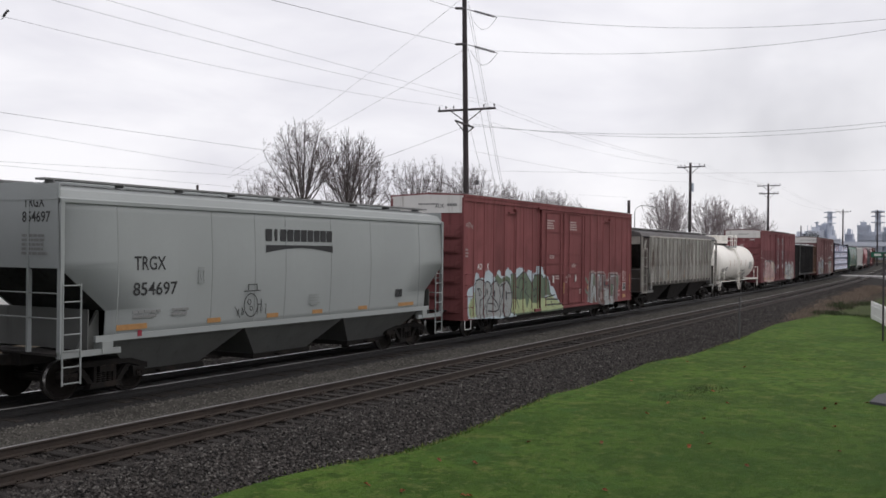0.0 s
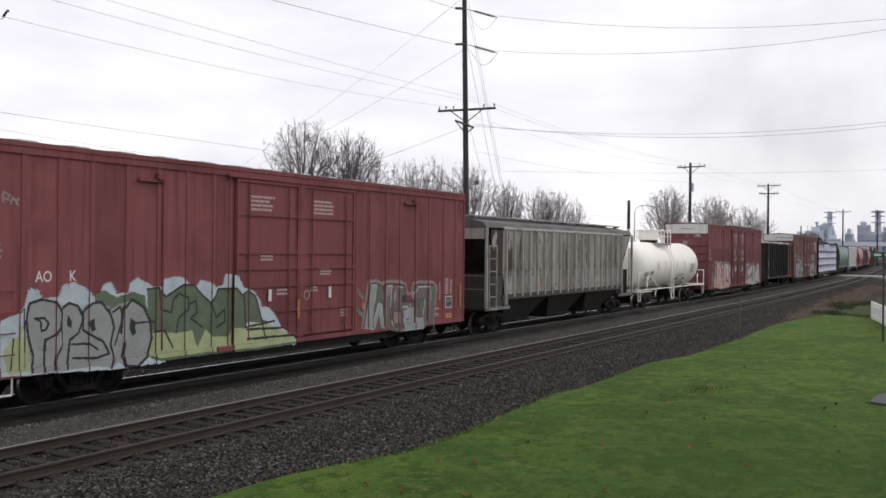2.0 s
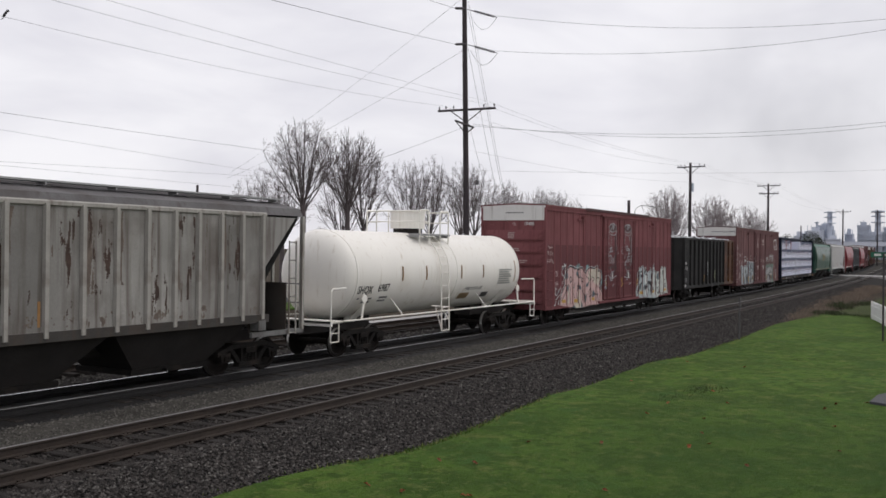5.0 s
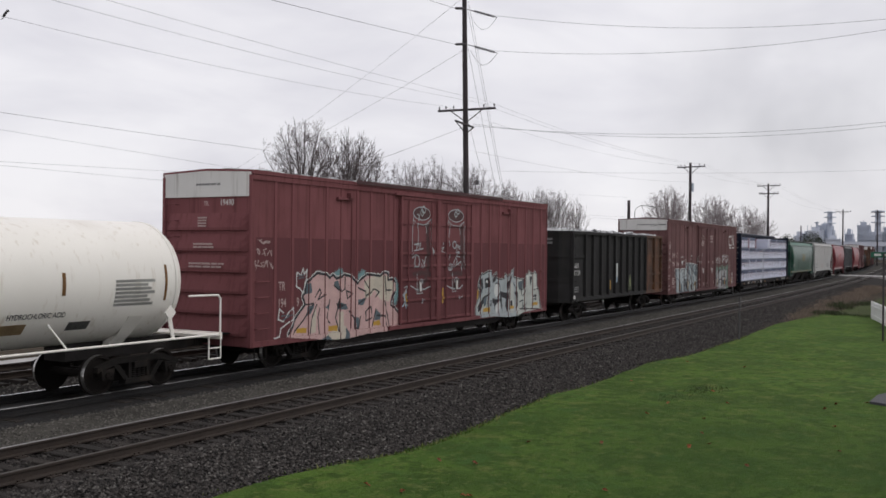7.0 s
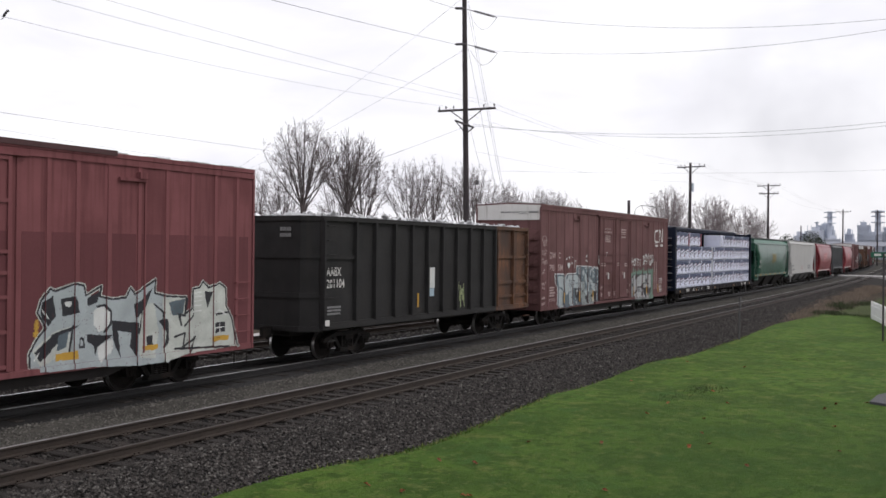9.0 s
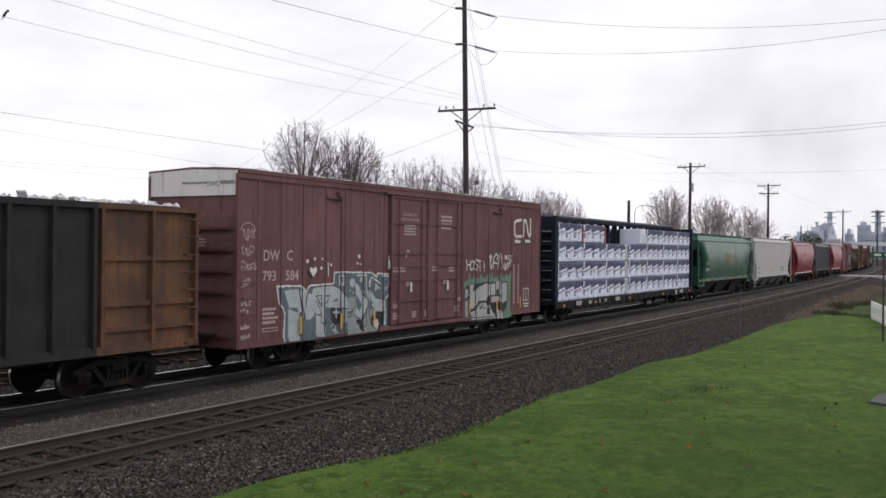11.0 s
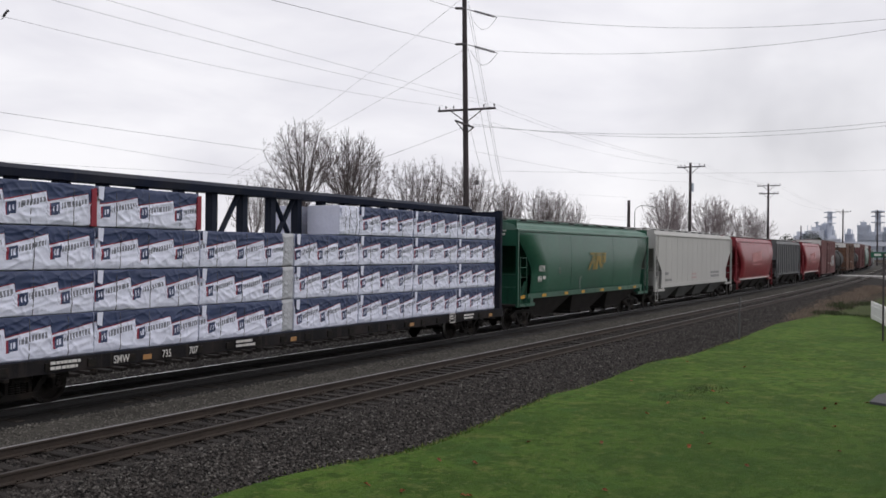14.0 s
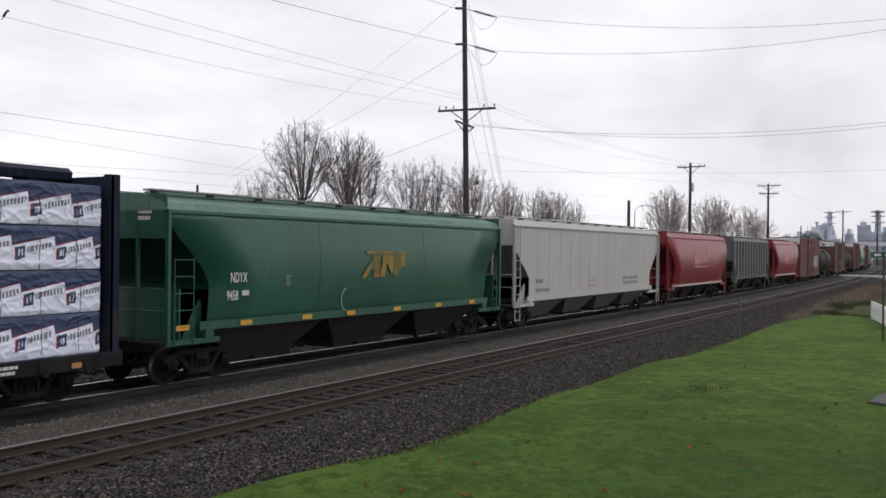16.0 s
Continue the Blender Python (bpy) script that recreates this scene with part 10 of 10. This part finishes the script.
for k, x in enumerate((15.8, 16.2)):
    text_bars(x, SIDE - 0.006, 1.1, 0.16, 1.55, 15, M["paint_rose"], bx, seed=18 + k)

# centerbeam flatcar and its load
CB0, CBL = 139.9, 21.9
c = centerbeam(CB0, CBL, "navy centerbeam flatcar loaded with wrapped lumber packs")
words("SMW", 3.45, -1.60, 0.76, 0.17, M["paint_white"], c, 0.8)
words("735", 4.8, -1.60, 0.76, 0.17, M["paint_white"], c, 0.8)
words("707", 5.62, -1.60, 0.76, 0.17, M["paint_white"], c, 0.8)
blocks(c, [rect(17.9, 0.70, 0.40, 0.03), rect(17.9, 1.00, 0.40, 0.03), rect(17.9, 0.70, 0.035, 0.33), rect(18.265, 0.70, 0.035, 0.33)], -1.60, "paint_white", "white outlined stencil panel", "stencil")
text_bars(17.97, -1.60, 0.78, 0.25, 0.18, 2, M["paint_white"], c, seed=9)
for k, x in enumerate((1.9, 7.2, 18.95)):
    text_bars(x, -1.60, 0.74, 0.75, 0.2, 2, M["paint_white"], c, seed=k)
reflector_strips(c, (0.35, 4.25, 9.3, 15.3, 20.9), -1.60, 0.76, "paint_amber", 0.24, 0.11)
for z, w in ((3.9, 0.9), (3.0, 1.0), (2.3, 0.7), (1.7, 0.9)):
    text_bars(-0.305, 0.2, z, w, 0.14 if z > 3.5 else 0.25, 1 if z > 3.5 else 3, M["paint_faint"], c, seed=int(z * 8), facing="end")
COLUMNS = [(0.02, 3.08), (3.12, 3.0), (6.16, 3.04), (9.70, 2.98), (12.72, 3.06), (15.82, 2.94), (18.80, 2.96)]
for tier, (z, h) in enumerate(((1.0, 0.84), (1.85, 0.86), (2.73, 0.86), (3.61, 0.84))):
    for k, (x, w) in enumerate(COLUMNS):
        if tier == 3 and k == 2:
            continue
        x1, w1 = (11.72, 0.98) if tier == 3 and k == 3 else (x, w)
        for far in (False, True):
            kind = "bare" if tier == 3 and k == 3 else "print"
            lumber_pack(CB0, CBL, x1, 0.20 if far else -1.40, z, w1, h, kind, tier * 10 + k, far, red_end=tier == 3 and k in (0, 1))
for z, h in ((1.0, 0.84), (1.85, 0.86), (2.73, 0.86)):
    lumber_pack(CB0, CBL, 9.22, -1.37, z, 0.46, h, "plain", 7)

# green hopper
c = covered_hopper(163.4, 16.95, "dark green covered hopper car with a yellow emblem", "green", roof_paint="green_roof", sill=1.36, eave=4.02, top=4.5, cut=(1.3, 4.02, 2.2), bulge=0.10, curved=True, apron=3.39,
                   slope_paint="green", end_paint="green", trim="green", plate=0.45, plate_paint="green", ladder_top=2.95, seams=(5.6, 11.2))
words("NDYX", 1.98, -1.595, 2.36, 0.25, M["paint_white"], c, 0.62)
words("9458", 1.88, -1.575, 1.93, 0.24, M["paint_white"], c, 0.62)
text_bars(2.42, -1.575, 1.95, 0.32, 0.2, 1, M["paint_white"], c, seed=4)
text_bars(4.1, -1.59, 2.2, 0.2, 0.3, 4, M["paint_faint"], c, seed=6)
text_bars(0.005, -0.55, 3.75, 0.5, 0.3, 2, M["paint_white"], c, seed=6, facing="end")
g = Spray(7.4, 10.1, 2.3, 3.2, 77, 0.018)
g.fill(0, [(7.55, 2.36), (7.8, 2.36), (8.0, 2.62), (8.2, 2.62), (8.2, 2.36), (8.48, 2.36), (8.62, 3.02), (8.22, 3.02)])
g.fill(0, [(8.52, 2.36), (8.78, 2.36), (8.92, 2.8), (9.22, 2.4), (9.38, 3.02), (8.68, 3.02)])
g.fill(0, [(9.3, 2.38), (9.55, 2.38), (9.62, 2.6), (9.9, 2.68), (9.98, 3.02), (9.42, 3.02)])
g.line(0, 0.09, [(7.85, 3.1), (9.95, 3.1)])
g.worn(0.5)
g.lay(c, ["emblem_yellow"], -1.602, name="emblem", label="worn yellow block emblem")
bm = bmesh.new()
for k in range(7):
    a, b = 1.7 + k * 0.4, 1.7 + (k + 1) * 0.4
    prism(bm, [(6.85 + 0.28 * math.cos(a), 1.75 + 0.34 * math.sin(a)), (6.85 + 0.28 * math.cos(b), 1.75 + 0.34 * math.sin(b)), (6.85 + 0.24 * math.cos(b), 1.75 + 0.30 * math.sin(b)), (6.85 + 0.24 * math.cos(a), 1.75 + 0.30 * math.sin(a))], "y", -1.575, -1.57)
part("tag", bm, M["spray_silver"], c, "curved pale chalk stroke")
reflector_strips(c, (0.25, 2.4, 4.85, 6.9, 9.4, 12.0, 14.4), -1.555, 1.30, "paint_yellow", 0.42, 0.12)
# pale grey hopper
c = covered_hopper(181.6, 19.3, "pale grey covered hopper car with faded lettering", "pale_grey", sill=1.25, eave=4.2, top=4.55, cut=(1.55, 3.4, 2.1), bulge=0.0, bays=4, tall_ladder=True,
                   seams=[2.4 + 1.2 * k for k in range(13)])
text_bars(2.2, -1.475, 1.75, 0.9, 0.28, 1, M["paint_faint"], c, seed=3)
text_bars(2.2, -1.475, 1.40, 1.6, 0.24, 1, M["paint_faint"], c, seed=5)
text_bars(8.2, -1.475, 1.45, 1.4, 0.45, 2, M["paint_rose"], c, seed=7)
text_bars(13.2, -1.475, 1.45, 3.0, 0.5, 2, M["paint_faint"], c, seed=8)
# red, dark grey, red
for s in (202.6, 236.8):
    c = covered_hopper(s, 15.0 if s < 210 else 14.6, "red round-sided covered hopper car", "red", sill=1.2, eave=4.1, top=4.5, cut=(1.2, 3.7, 1.9), bulge=0.22, curved=True, bays=4, trim="red")
    blocks(c, [rect(5.6 + 0.55 * k, 2.45 + 0.03 * k, 0.42, 0.75) for k in range(7)] + [rect(5.6, 2.25, 3.8, 0.08)], -1.70, "emblem_rose", "pale block emblem")
    bm = bmesh.new()
    box(bm, 1.3, 13.4, -1.56, -1.50, 1.14, 1.20)
    part("pale_stripe", bm, M["paint_white"], c, "pale stripe along the sill")
covered_hopper(220.3, 14.4, "dark grey ribbed covered hopper car", "dark_grey", sill=1.3, eave=4.1, top=4.5, cut=(0.9, 2.6, 1.8), bulge=0.0, posts=[1.2 + k * 1.1 for k in range(12)])
FAR_POSTS = [0.9, 1.9, 2.9, 3.9, 4.9, 11.0, 12.0, 13.0, 14.0, 15.0]
bx = boxcar(253.6, 16.0, "brown boxcar with white upper end", "boxcar_brown", (5.6, 10.4), FAR_POSTS, H=4.95)
graffiti(bx, 11.2, 14.6, 1.6, 3.0, SIDE, "213", 91, ["spray_white", "spray_silver", "spray_black", "spray_white", "spray_white"], spans(FAR_POSTS))
tank_car(271.6, 14.6, "black tank car far down the train", "black_steel")
boxcar(287.7, 16.0, "orange-brown boxcar far down the train", "orange_brown", (5.6, 10.4), FAR_POSTS, H=4.95)
tank_car(305.3, 14.6, "black tank car far down the train", "black_steel")
boxcar(321.5, 16.0, "brown boxcar far down the train", "boxcar_brown", (5.6, 10.4), FAR_POSTS)
covered_hopper(339.1, 16.0, "dark green covered hopper car", "green", cut=(1.3, 3.25, 1.7), bulge=0.12, curved=True)
boxcar(356.7, 16.0, "brown boxcar far down the train", "boxcar_brown", (5.6, 10.4), FAR_POSTS)
covered_hopper(374.3, 16.0, "dark grey covered hopper car", "dark_grey")
covered_hopper(391.9, 16.0, "light grey covered hopper car", "light_grey")


def motions():
    """The train rolls past at an even speed; every wheelset turns with it."""
    for ob, s0, length, offset in ROLLING:
        rows = []
        for k in range(17):
            m = moved(s0, length, k)
            rows.append((float(k), m @ Matrix.Translation(offset) if offset else m))
        walk(ob, rows)
    turn = math.degrees(SPEED / 0.43) / 15.0
    for ws in WHEELSETS:
        x, y, z = ws.location
        walk(ws, [(k / 15.0, pose(x, y, z, 0, -turn * k, 0)) for k in range(241)])


motions()
